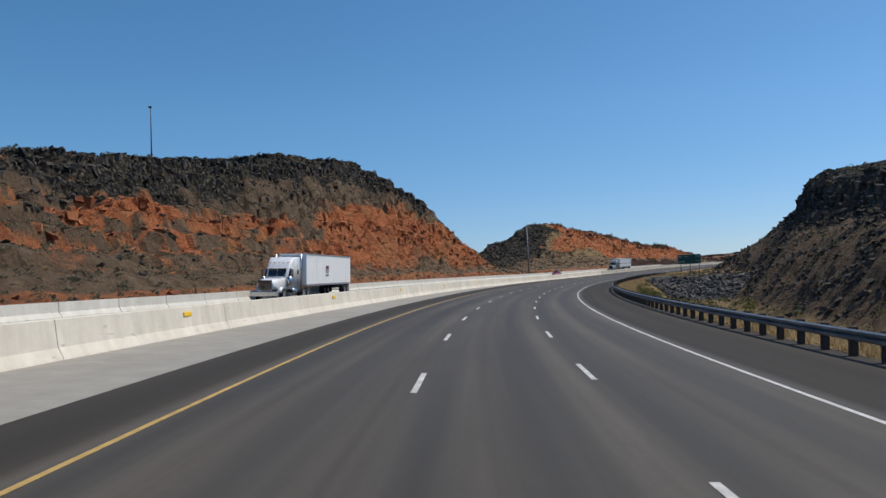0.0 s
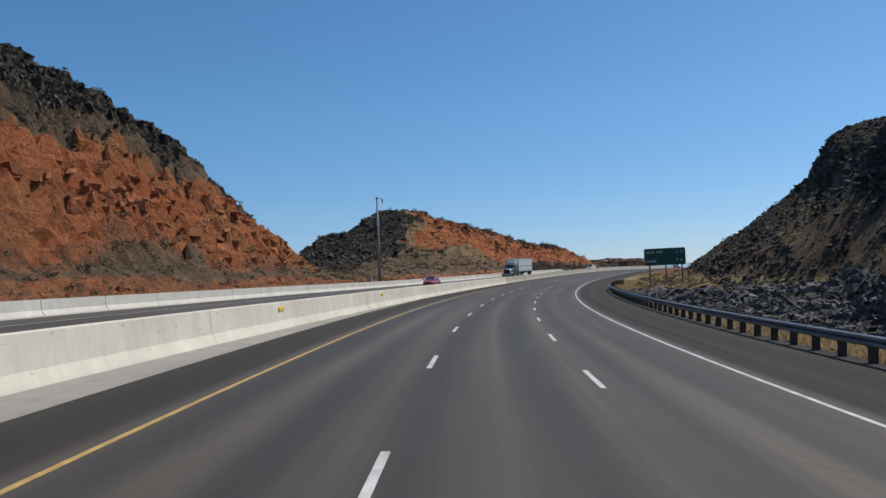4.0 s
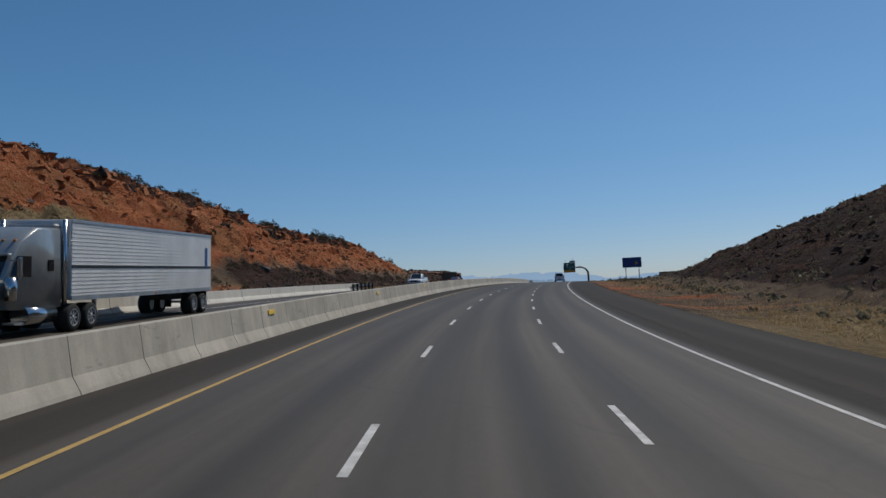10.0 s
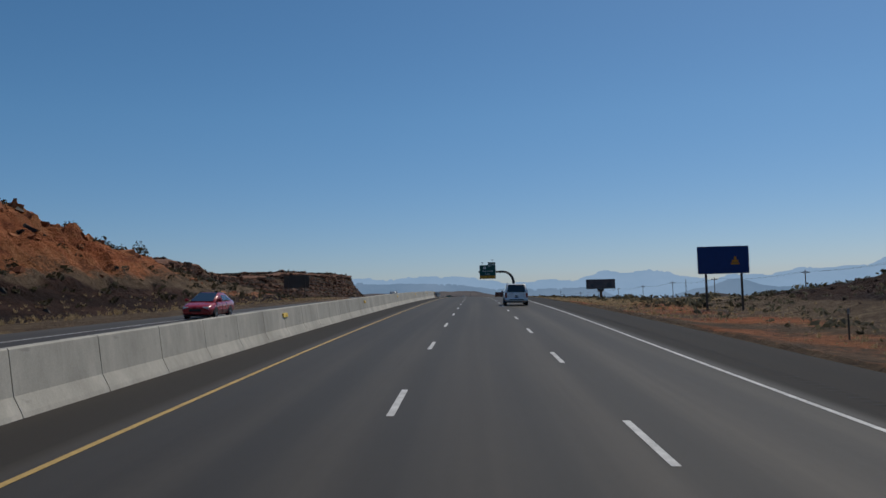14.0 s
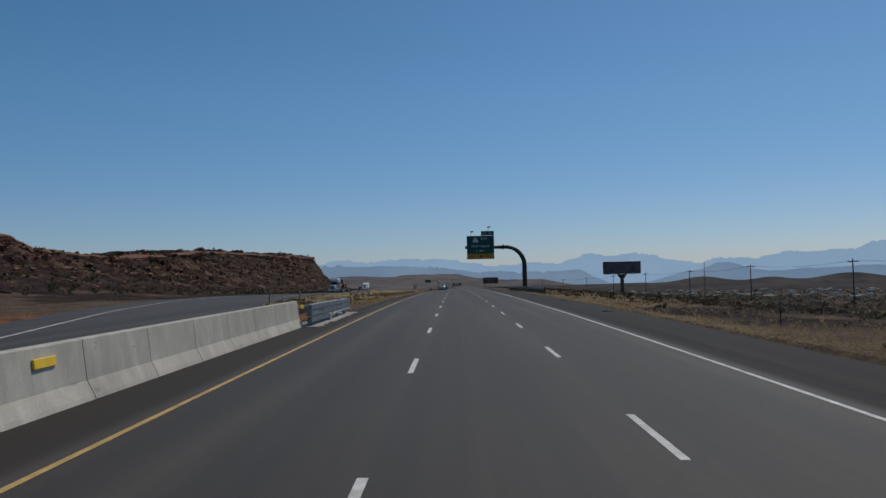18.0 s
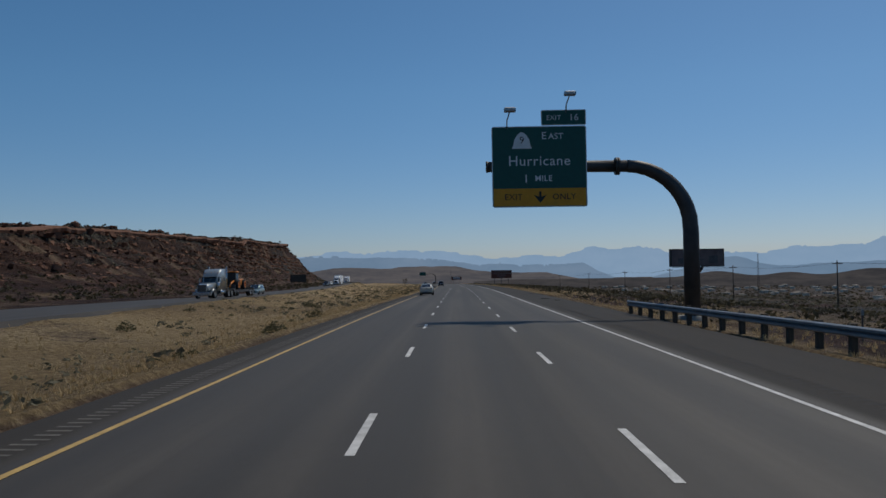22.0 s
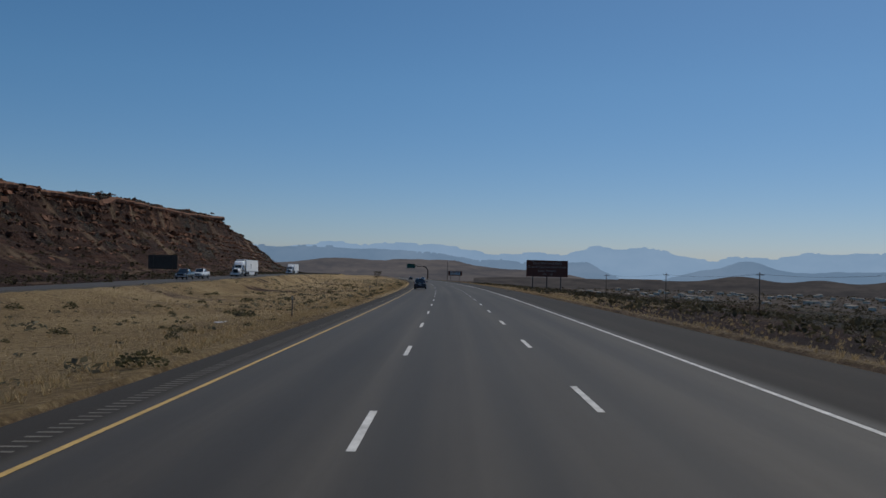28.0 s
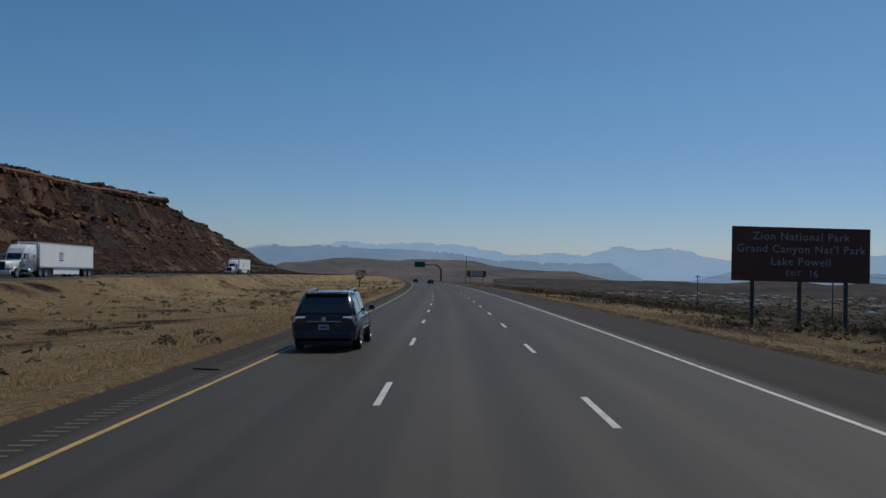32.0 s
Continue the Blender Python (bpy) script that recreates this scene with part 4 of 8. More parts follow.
# ---- carriageways ----
L_EDGE = [(-160, -14), (18, -11.9), (43, -11.2), (95, -10.1), (150, -8.6), (190, -8.0), (505, -7.9), (516, -6.75), (560, -6.5), (670, -6.5), (830, -6.8), (2300, -6.8)]
R_EDGE = [(-160, 10.0), (160, 10.4), (240, 10.6), (330, 9.9), (460, 8.9), (540, 10.0), (700, 9.6), (840, 9.3), (2300, 9.3)]
ss = steps(-160, 1500, 4)
road = tagged(new("road", ribbon_mesh("road", ss, lambda s: [(knots(s, L_EDGE) - 0.3, -0.5), (knots(s, L_EDGE), 0), (-5.2, 0), (-1.5, 0), (2.2, 0), (6, 0), (knots(s, R_EDGE), 0), (knots(s, R_EDGE) + 0.3, -0.5)], ASPHALT, True)),
              "worn dark grey asphalt carriageway with three lanes", "road", kind="structure")
NEAR_L = lambda s: knots(s, ONC_NEAR)
ss = steps(-160, 1500, 5)
onc = tagged(new("opposite_road", ribbon_mesh("opposite_road", ss, lambda s: [(NEAR_L(s) + 0.3, -0.5 + knots(s, ONC_RISE)), (NEAR_L(s), 0.01 + knots(s, ONC_RISE)), (NEAR_L(s) - knots(s, ONC_WIDE), 0.01 + knots(s, ONC_RISE)), (NEAR_L(s) - knots(s, ONC_WIDE) - 0.3, -0.5 + knots(s, ONC_RISE))], ASPHALT, True)),
             "grey asphalt carriageway for the oncoming traffic", "road", kind="structure")


def stripe(name, s0, s1, d, w, material, parent, up=0.006, step=4):
    f = d if callable(d) else (lambda s: d)
    return part(name, ribbon_mesh(name, steps(s0, s1, step), lambda s: [(f(s) - w / 2, up), (f(s) + w / 2, up)], material), None, parent)


stripe("edge_line", -120, 1500, -5.08, 0.11, PAINT_YELLOW, road)["label"] = "solid yellow edge line"
stripe("edge_line", -120, 1500, 5.83, 0.12, PAINT_WHITE, road)["label"] = "solid white edge line"
for k in range(-9, 78):
    stripe("lane_dash", 3.2 + 12.192 * k, 3.2 + 12.192 * k + 3.05, -1.42, 0.125, PAINT_WHITE, road, step=3)
for k in range(-9, 82):
    stripe("lane_dash", 5.84 + 11.626 * k, 5.84 + 11.626 * k + 3.05, 2.244, 0.125, PAINT_WHITE, road, step=3)
stripe("edge_line", -120, 1300, lambda s: NEAR_L(s) - knots(s, ONC_WIDE) + 2.6, 0.13, PAINT_WHITE, onc, 0.02 , 5)
stripe("edge_line", 560, 1300, lambda s: NEAR_L(s) - 0.9, 0.13, PAINT_YELLOW, onc, 0.02, 5)


def rumble(s0, s1, d, w, material=GROOVE, pitch=0.6, cut=0.2):
    """Milled grooves along a shoulder, drawn as flat coloured strips."""
    V, F = [], []
    for k, s in enumerate(np.arange(s0, s1, pitch)):
        for a, b in ((s, d - w / 2), (s, d + w / 2), (s + cut, d + w / 2), (s + cut, d - w / 2)):
            V.append(on_road(a, b, 0.005))
        F.append((4 * k, 4 * k + 1, 4 * k + 2, 4 * k + 3))
    tagged(part("rumble_strip", mesh_of("rumble_strip", V, F, material), None, road), kind="stuff")


rumble(60, 640, 7.0, 0.36, GROOVE, 0.45, 0.09)
rumble(525, 960, -5.75, 0.36, GROOVE_LIT, 0.32, 0.09)
# scraps of tyre on the shoulder
rng = random.Random(5)
for s, d in ((521, 8.2), (566, 8.4), (545, 8.9), (650, 8.6), (655, 8.1), (676, 8.8), (845, 8.2), (862, -6.1), (566, -6.2), (700, -6.2)):
    bm = bmesh.new()
    for i in range(3):
        pts = [(rng.uniform(-0.25, 0.25) + 0.13 * k, rng.uniform(-0.06, 0.06), 0.02 + 0.012 * rng.random()) for k in range(4)]
        tube(bm, pts, 0.02, 0.012, 5)
    ob = part("tyre_scrap", bm, RUBBER)
    ob.matrix_world = road_pose(s, d, 0, rng.uniform(-30, 30))
    tagged(ob, "torn strip of black tyre rubber lying on the shoulder", "tyre scrap", "tyre scraps on the shoulder")

# concrete gutter apron in front of the first stretch of barrier
FOOT = [(-160, -13.0), (18, -11.0), (43, -10.35), (95, -9.35), (150, -7.8), (185, -7.25), (240, -7.1), (310, -6.95), (380, -7.05), (460, -6.9), (512, -6.75)]
tagged(new("gutter_apron", ribbon_mesh("gutter_apron", steps(-160, 172, 4), lambda s: [(knots(s, FOOT) - 0.1, 0.02), (-7.25, 0.006)], APRON)), "pale concrete gutter beside the median barrier", "pavement", kind="structure")


# ---- median barrier ----
def barrier_section(f, top=1.07):
    return [(f, 0.0), (f - 0.03, 0.08), (f - 0.16, 0.33), (f - 0.25, top - 0.02), (f - 0.27, top), (f - 0.43, top), (f - 0.45, top - 0.02), (f - 0.54, 0.33), (f - 0.67, 0.08), (f - 0.70, -0.3), (f, -0.3)]


def barrier_piece(name, s0, s1, section, material, parent, step=3.0):
    """One cast length of barrier with closed ends."""
    ss = steps(s0, s1, step)
    P = np.array([section(s) for s in ss])
    n = P.shape[1]
    V = on_road(np.repeat(ss, n), P[:, :, 0].ravel(), P[:, :, 1].ravel())
    F = [(i * n + j, i * n + (j + 1) % n, (i + 1) * n + (j + 1) % n, (i + 1) * n + j) for i in range(len(ss) - 1) for j in range(n)]
    F += [tuple(range(n)), tuple(range((len(ss) - 1) * n, len(ss) * n))[::-1]]
    return part(name, mesh_of(name, V, F, material), None, parent)


median = thing("median_barrier", Matrix(), "long pale concrete median barrier with amber reflectors", "barrier")
SEC = lambda s: barrier_section(knots(s, FOOT))
for s in np.arange(-150, 236, 12.2):
    barrier_piece("barrier_length", s, s + 12.17, SEC, CONCRETE, median)
for s in np.arange(s + 12.2, 506, 3.05):
    barrier_piece("barrier_length", s, min(s + 3.02, 507.0), SEC, CONCRETE_OLD, median, 3.1)
for k in range(-7, 22):
    s = 51.0 + 21.75 * k
    m = road_pose(s, float(knots(s, FOOT)) - 0.205, 0.80)
    bm = boxed(-0.012, 0.03, -0.36, 0.36, -0.08, 0.08, 0.008)
    ob = part("reflector", bm, REFLECTOR, median, "amber reflector plate")
    ob.matrix_world = m @ pose(0, 0, 0, 0, -6.5, 0)
# the tapered end of the barrier and its steel approach rails
end_rail = thing("guard_rail_end", road_pose(507.0, -6.42), "galvanised three-bar guard rail at the barrier's end", "guard rail")
for z, far in ((0.80, 12.0), (0.53, 12.0), (0.27, 5.2)):
    bm = bmesh.new()
    for y in np.arange(0, far - 0.1, 3.0):
        y1 = min(y + 2.985, far)
        box(bm, -0.20, 0.0, y, y1, z - 0.10 - 0.006 * y, z + 0.10 - 0.006 * y, 0.012)
    rail = part("rail", bm, RAILSTEEL, end_rail, "dull galvanised box rail")
    # brighter strips on top paint the sunlight that the rail catches
    cover = bmesh.new()
    for y in np.arange(0, far - 0.1, 3.0):
        y1 = min(y + 2.985, far)
        box(cover, -0.20, 0.006, y, y1, z + 0.102 - 0.006 * y, z + 0.118 - 0.006 * y)
    part("lit_rail_top", cover, GALV, rail, "top face coloured pale for the sunlight on it")
part("lower_tube", tubed([(-0.05, 5.0, 0.26), (-0.05, 8.5, 0.30), (-0.05, 12.4, 0.30)], 0.055, n=8), GALV, end_rail, "thin galvanised tube rail")
part("upper_tube", tubed([(-0.10, 5.0, 0.40), (-0.12, 7.6, 0.42)], 0.045, n=8), GALV, end_rail, "thin galvanised tube rail")
part("anchor_rod", tubed([(-0.05, 12.0, 0.42), (0.02, 13.1, 0.12)], 0.03, n=6), GALV, end_rail)
for y in (2.99, 5.99, 8.99, 11.9):
    part("strap", boxed(-0.012, 0.03, y - 0.07, y + 0.07, 0.40, 0.86, 0.006), GALV, end_rail, "upright joint strap")
    part("post", boxed(-0.34, -0.2, y - 0.08, y + 0.08, -0.4, 0.84, 0.01), GALV, end_rail, "galvanised steel post")
    part("strut", tubed([(-0.66, y - 1.0, 0.55), (-0.2, y, 0.2)], 0.03, n=6), GALV, end_rail)
part("foot_plate", boxed(-0.25, 0.06, 4.7, 5.2, -0.05, 0.34, 0.02), GALV, end_rail)
part("rear_rail", boxed(-0.80, -0.68, 0.0, 11.8, 0.48, 0.80, 0.03), DARKSTEEL, end_rail, "dark rear rail")
bm = bmesh.new()
rg = random.Random(8)
edge = [(0.35 + rg.uniform(-0.12, 0.14), 0.75 * k - 0.3) for k in range(19)]
ring = [(x, y) for x, y in edge] + [(-1.0, 13.2), (-1.0, -0.3)]
lo, hi = [bm.verts.new((x, y, -0.2)) for x, y in ring], [bm.verts.new((x, y, 0.03)) for x, y in ring]
bm.faces.new(hi)
for k in range(len(ring)):
    bm.faces.new((lo[k], lo[(k + 1) % len(ring)], hi[(k + 1) % len(ring)], hi[k]))
part("concrete_pad", bm, APRON, end_rail, "cracked pale concrete pad")

# precast barrier beyond the opposite carriageway
outer = thing("outer_barrier", Matrix(), "row of pale precast concrete barrier blocks along the cut", "barrier")
OUT = lambda s: NEAR_L(s) - knots(s, ONC_WIDE) - 0.1


def precast_section(f):
    return [(f + 0.3, 0.0), (f + 0.29, 0.08), (f + 0.12, 0.32), (f + 0.09, 0.84), (f - 0.09, 0.84), (f - 0.12, 0.32), (f - 0.29, 0.08), (f - 0.3, -0.3), (f + 0.3, -0.3)]


for s in np.arange(-100, 352, 6.1):
    blk = barrier_piece("barrier_block", s, s + 6.04, lambda q: precast_section(OUT(q)), PRECAST, outer, 3.05)
    for off in (0.9, 5.1):
        # a dark plate on the face stands in for the slot's shaded hollow
        slot = part("drain_slot", boxed(-0.012, 0.02, -0.11, 0.11, 0.05, 0.36, 0.01), SLOT_SHADE, blk, "lifting slot, its shade drawn as a dark plate")
        slot.matrix_world = road_pose(s + off, float(OUT(s + off)) + 0.215, 0) @ pose(0, 0, 0, 0, -28, 0)


# ---- guard rails with timber posts ----
def w_beam(bm, pts, depth=0.08):
    """A corrugated steel beam along places (x, y, z of its middle), facing x-."""
    sec = [(0.0, 0.155), (-depth, 0.115), (-depth, 0.045), (0.0, 0.0), (-depth, -0.045), (-depth, -0.115), (0.0, -0.155), (0.008, -0.155), (0.008, 0.155)]
    rings = [[bm.verts.new((x + a, y, z + b)) for a, b in sec] for x, y, z in pts]
    n = len(sec)
    for p, q in zip(rings, rings[1:]):
        for i in range(n):
            bm.faces.new((p[i], p[(i + 1) % n], q[(i + 1) % n], q[i]))
    bm.faces.new(rings[0])
    bm.faces.new(rings[-1][::-1])
    return bm


def guard_rail(line, s0, s1, label, spacing=1.905, flare=None):
    g = thing("guard_rail", Matrix(), label, "guard rail")
    ss = np.arange(s0, s1, spacing)
    post_me = bpy.data.meshes.new("post")
    pb = boxed(0.03, 0.23, -0.1, 0.1, -0.6, 0.80, 0.012)
    box(pb, -0.0, 0.04, -0.08, 0.08, 0.42, 0.78)
    pb.to_mesh(post_me)
    pb.free()
    post_me.materials.append(WOODPOST)
    for s in ss:
        ob = new("post", post_me)
        ob.parent = g
        ob.matrix_world = road_pose(s, float(line(s)), 0)
    for a in range(0, len(ss) - 1, 2):
        q = ss[a:a + 3]
        if len(q) < 2:
            continue
        bm = bmesh.new()
        origin = Vector(on_road(q[0], float(line(q[0])), 0))
        prof = [(0.0, 0.155), (-0.08, 0.115), (-0.08, 0.045), (0.0, 0.0), (-0.08, -0.045), (-0.08, -0.115), (0.0, -0.155), (0.008, -0.155), (0.008, 0.155)]
        rings = [[bm.verts.new(Vector(on_road(s + (0.06 if k == len(q) - 1 else 0), float(line(s)) + x - 0.004 * (k == len(q) - 1), 0.60 + z)) - origin) for x, z in prof] for k, s in enumerate(q)]
        for p, r in zip(rings, rings[1:]):
            for i in range(len(prof)):
                bm.faces.new((p[i], p[(i + 1) % 9], r[(i + 1) % 9], r[i]))
        bm.faces.new(rings[0])
        bm.faces.new(rings[-1][::-1])
        ob = part("rail_beam", bm, RAILSTEEL, g)
        ob.matrix_world = Matrix.Translation(origin)
    return g


guard_rail(lambda s: knots(s, [(-160, 9.7), (160, 9.9), (205, 9.7), (225, 10.4), (233, 11.6)]), -80, 232.5, "weathered steel guard rail on dark timber posts along the bend")
gr2 = guard_rail(lambda s: knots(s, [(583, 11.5), (602, 10.9), (624, 9.6)]), 582.5, 624.5, "weathered steel guard rail on timber posts guarding the sign column")
gr3 = guard_rail(lambda s: OUT(s) + 0.3, 353.5, 364, "short weathered guard rail at the end of the precast blocks")

# ---- rocks, shrubs and grass ----
def rock_shape(rng, n_cut=5):
    """An angular stone about 1 m across."""
    bm = bmesh.new()
    for _ in range(4 + n_cut):
        p = Vector((rng.uniform(-0.5, 0.5), rng.uniform(-0.5, 0.5), rng.uniform(-0.5, 0.5)))
        p *= 0.52 / max(abs(p.x), abs(p.y), abs(p.z), 0.3)
        bm.verts.new(p)
    hull = bmesh.ops.convex_hull(bm, input=bm.verts)
    bmesh.ops.delete(bm, geom=[v for v in bm.verts if not v.link_faces], context="VERTS")
    bm.verts.index_update()
    V = np.array([v.co[:] for v in bm.verts])
    F = [[v.index for v in f.verts] for f in bm.faces]
    bm.free()
    return V, F


def block_shape(rng):
    """A broken, roughly square block about 1 m across."""
    a, b = rng.uniform(-0.25, 0.25), rng.uniform(-0.25, 0.25)
    V = [(sx * 0.5 * rng.uniform(0.45, 1.1) + a * sz, sy * 0.5 * rng.uniform(0.45, 1.1) + b * sz, sz * 0.5 * rng.uniform(0.55, 1.1)) for sz in (-1, 1) for sy in (-1, 1) for sx in (-1, 1)]
    F = [[0, 2, 3, 1], [4, 5, 7, 6], [0, 1, 5, 4], [2, 6, 7, 3], [0, 4, 6, 2], [1, 3, 7, 5]]
    return np.array(V), F


def shrub_shape(rng, leaves=24, spread=0.5, high=0.72, leaf=0.14, stems=4):
    """A desert bush: bent stems and many small leaf clumps with gaps."""
    V, F = [], []
    for _ in range(stems):
        a, lean = rng.uniform(0, 2 * math.pi), rng.uniform(0.1, 0.6)
        p, q = Vector((0, 0, 0)), Vector((math.cos(a) * lean * spread, math.sin(a) * lean * spread, high * rng.uniform(0.5, 0.9)))
        n = len(V)
        V += [p + Vector((0.015, 0, 0)), p - Vector((0.015, 0, 0)), q]
        F.append([n, n + 1, n + 2])
    for _ in range(leaves):
        a, r = rng.uniform(0, 2 * math.pi), spread * math.sqrt(rng.random())
        z = high * (1 - (r / spread) ** 2 * 0.75) * rng.uniform(0.25, 1.0) + 0.04
        c = Vector((math.cos(a) * r, math.sin(a) * r, z))
        u = Vector((rng.uniform(-1, 1), rng.uniform(-1, 1), rng.uniform(-1, 1))).normalized() * leaf * rng.uniform(0.6, 1.3)
        w = u.orthogonal().normalized() * leaf * rng.uniform(0.4, 0.9)
        w.rotate(Euler((0, 0, rng.uniform(0, 3))))
        n = len(V)
        V += [c - u, c + w, c + u * 0.8, c - w * 0.7]
        F.append([n, n + 1, n + 2, n + 3])
    return np.array([v[:] for v in V]), F


def tuft_shape(rng, blades=11, high=0.5):
    V, F = [], []
    for _ in range(blades):
        a, out = rng.uniform(0, 2 * math.pi), rng.uniform(0.02, 0.12)
        b = Vector((math.cos(a) * out, math.sin(a) * out, 0))
        tip = b + Vector((math.cos(a) * rng.uniform(0.05, 0.28), math.sin(a) * rng.uniform(0.05, 0.28), high * rng.uniform(0.5, 1.0)))
        side = Vector((-math.sin(a), math.cos(a), 0)) * rng.uniform(0.02, 0.045)
        n = len(V)
        V += [b - side, b + side, tip]
        F.append([n, n + 1, n + 2])
    return np.array([v[:] for v in V]), F


def strew(name, shapes, places, sizes, material, label, seed, squash=(0.6, 1.0), tip=0.5, category="rocks"):
    """Many small things in one mesh of kind stuff."""
    r = np.random.default_rng(seed)
    Vs, Fs, base = [], [], 0
    pick = r.integers(0, len(shapes), len(places))
    for k, (V, F) in enumerate(shapes):
        idx = np.where(pick == k)[0]
        if not len(idx):
            continue
        n = len(idx)
        a = r.uniform(0, 2 * math.pi, n)
        t1, t2 = r.uniform(-tip, tip, n), r.uniform(-tip, tip, n)
        S = sizes[idx][:, None] * np.stack([r.uniform(0.8, 1.25, n), r.uniform(0.8, 1.25, n), r.uniform(*squash, n)], -1)
        P = V[None] * S[:, None, :]
        c, s_ = np.cos(t1)[:, None], np.sin(t1)[:, None]
        P = np.stack([P[..., 0], c * P[..., 1] - s_ * P[..., 2], s_ * P[..., 1] + c * P[..., 2]], -1)
        c, s_ = np.cos(t2)[:, None], np.sin(t2)[:, None]
        P = np.stack([c * P[..., 0] + s_ * P[..., 2], P[..., 1], -s_ * P[..., 0] + c * P[..., 2]], -1)
        c, s_ = np.cos(a)[:, None], np.sin(a)[:, None]
        P = np.stack([c * P[..., 0] - s_ * P[..., 1], s_ * P[..., 0] + c * P[..., 1], P[..., 2]], -1) + places[idx][:, None, :]
        Vs.append(P.reshape(-1, 3))
        for size in sorted({len(f) for f in F}):
            f = np.array([q for q in F if len(q) == size])
            Fs.append((f[None] + (base + np.arange(n) * len(V))[:, None, None]).reshape(-1, size))
        base += n * len(V)
    V = np.concatenate(Vs)
    me = bpy.data.meshes.new(name)
    me.vertices.add(len(V))
    me.vertices.foreach_set("co", V.astype(np.float32).ravel())
    loops = np.concatenate([f.ravel() for f in Fs]).astype(np.int32)
    counts = np.concatenate([np.full(len(f), f.shape[1]) for f in Fs])
    me.loops.add(len(loops))
    me.loops.foreach_set("vertex_index", loops)
    me.polygons.add(len(counts))
    me.polygons.foreach_set("loop_start", np.concatenate([[0], np.cumsum(counts)[:-1]]).astype(np.int32))
    me.polygons.foreach_set("use_smooth", np.zeros(len(counts), bool))
    me.update(calc_edges=True)
    me.materials.append(material)
    return tagged(new(name, me), label, category, kind="stuff")


def spots(seed, n, s0, s1, d0, d1, keep=None, sink=0.0):
    """Random places on the ground in a stretch of the plan, thinned by keep(s, d)."""
    r = np.random.default_rng(seed)
    s, d = r.uniform(s0, s1, n), r.uniform(d0, d1, n)
    if keep is not None:
        k = r.random(n) < keep(s, d)
        s, d = s[k], d[k]
    return s, d, on_line(s, d, ground_rise(s, d) - sink)


rr = random.Random(77)
ROCKS = [rock_shape(rr, 4) for _ in range(9)]
BLOCKS = [block_shape(rr) for _ in range(16)]
BUSHES = [shrub_shape(rr) for _ in range(7)]
DENSE = [shrub_shape(rr, 90, 0.55, 0.85, 0.115, 5) for _ in range(4)]
ROUND = [shrub_shape(rr, 170, 0.55, 0.62, 0.085, 6) for _ in range(4)]
FARBUSH = [shrub_shape(rr, 9, 0.5, 0.72, 0.30, 1) for _ in range(6)]
HILLBUSH = [shrub_shape(rr, 11, 0.5, 0.7, 0.24, 1) for _ in range(6)]
TUFTS = [tuft_shape(rr) for _ in range(6)]
zr = lambda s, d: zones(s, d)[0]
zg = lambda s, d: zones(s, d)[1]


def sized(seed, n, lo, hi, power=2.2):
    return lo + (hi - lo) * np.random.default_rng(seed).random(n) ** power


# basalt: the cap of the first hill, its rubble slope, the right-hand hill
s, d, p = spots(1, 56000, -10, 262, -74, -30, lambda s, d: np.clip(zg(s, d) * 1.1 - 0.1, 0, 1) * 0.9, 0.08)
strew("basalt_boulders", ROCKS + BLOCKS, p, sized(2, len(p), 0.2, 0.8, 2.2), BASALT, "black basalt boulders covering the cut hillside", 3)
cap = lambda s, d: np.interp(left_ground(s, d)[2] / np.maximum(knots(s, L_HIGH), 1), [0.70, 0.76, 0.97, 1.0], [0, 1, 1, 0.25])
s, d, p = spots(4, 14000, 20, 246, -66, -38, cap, 0.55)
strew("basalt_columns", BLOCKS + ROCKS[:4], p, sized(5, len(p), 0.3, 1.1, 1.5), BASALT, "broken columns of black basalt along the hilltop", 6, (0.9, 1.7), 0.16)
s, d, p = spots(7, 30000, 40, 312, 19, 62, lambda s, d: np.clip(zg(s, d) * 1.2 - 0.05, 0.22, 1) * right_ground(s, d)[3], 0.1)
strew("basalt_scree", ROCKS + BLOCKS, p, sized(8, len(p), 0.2, 0.9, 2.2), BASALT, "dark basalt scree on the roadside slope", 9)
rcap = lambda s, d: ((right_ground(s, d)[1] > 0.66) & (right_ground(s, d)[1] < 1.0)) * 0.9
s, d, p = spots(90, 5200, 60, 330, 36, 62, rcap, 0.5)
strew("dark_cliff_blocks", BLOCKS, p, sized(91, len(p), 0.6, 1.9, 1.5), BASALT, "dark basalt blocks in the cliff above the slope", 92, (0.8, 1.5), 0.18)
s, d, p = spots(10, 4300, 183.5, 206.5, 12.4, 37, None, 0.15)
strew("riprap", BLOCKS + ROCKS, p, sized(11, len(p), 0.5, 1.3, 1.3), RIPRAP, "grey broken riprap stones on the bank", 12, (0.4, 0.9), 0.7)
s, d, p = spots(13, 1500, 212, 262, 24, 34, None, 0.1)
strew("fallen_stones", ROCKS, p, sized(14, len(p), 0.3, 1.1, 2.4), BASALT, "fallen dark stones at the foot of the slope", 15)
s, d, p = spots(16, 8000, 262, 466, -66, -29, lambda s, d: np.where(zones(s, d)[1] > 0.5, 0.75, 0.03), 0.1)
strew("hilltop_stones", ROCKS + BLOCKS, p, sized(17, len(p), 0.3, 1.5, 2.4), BASALT, "dark stones on the second hill", 18)
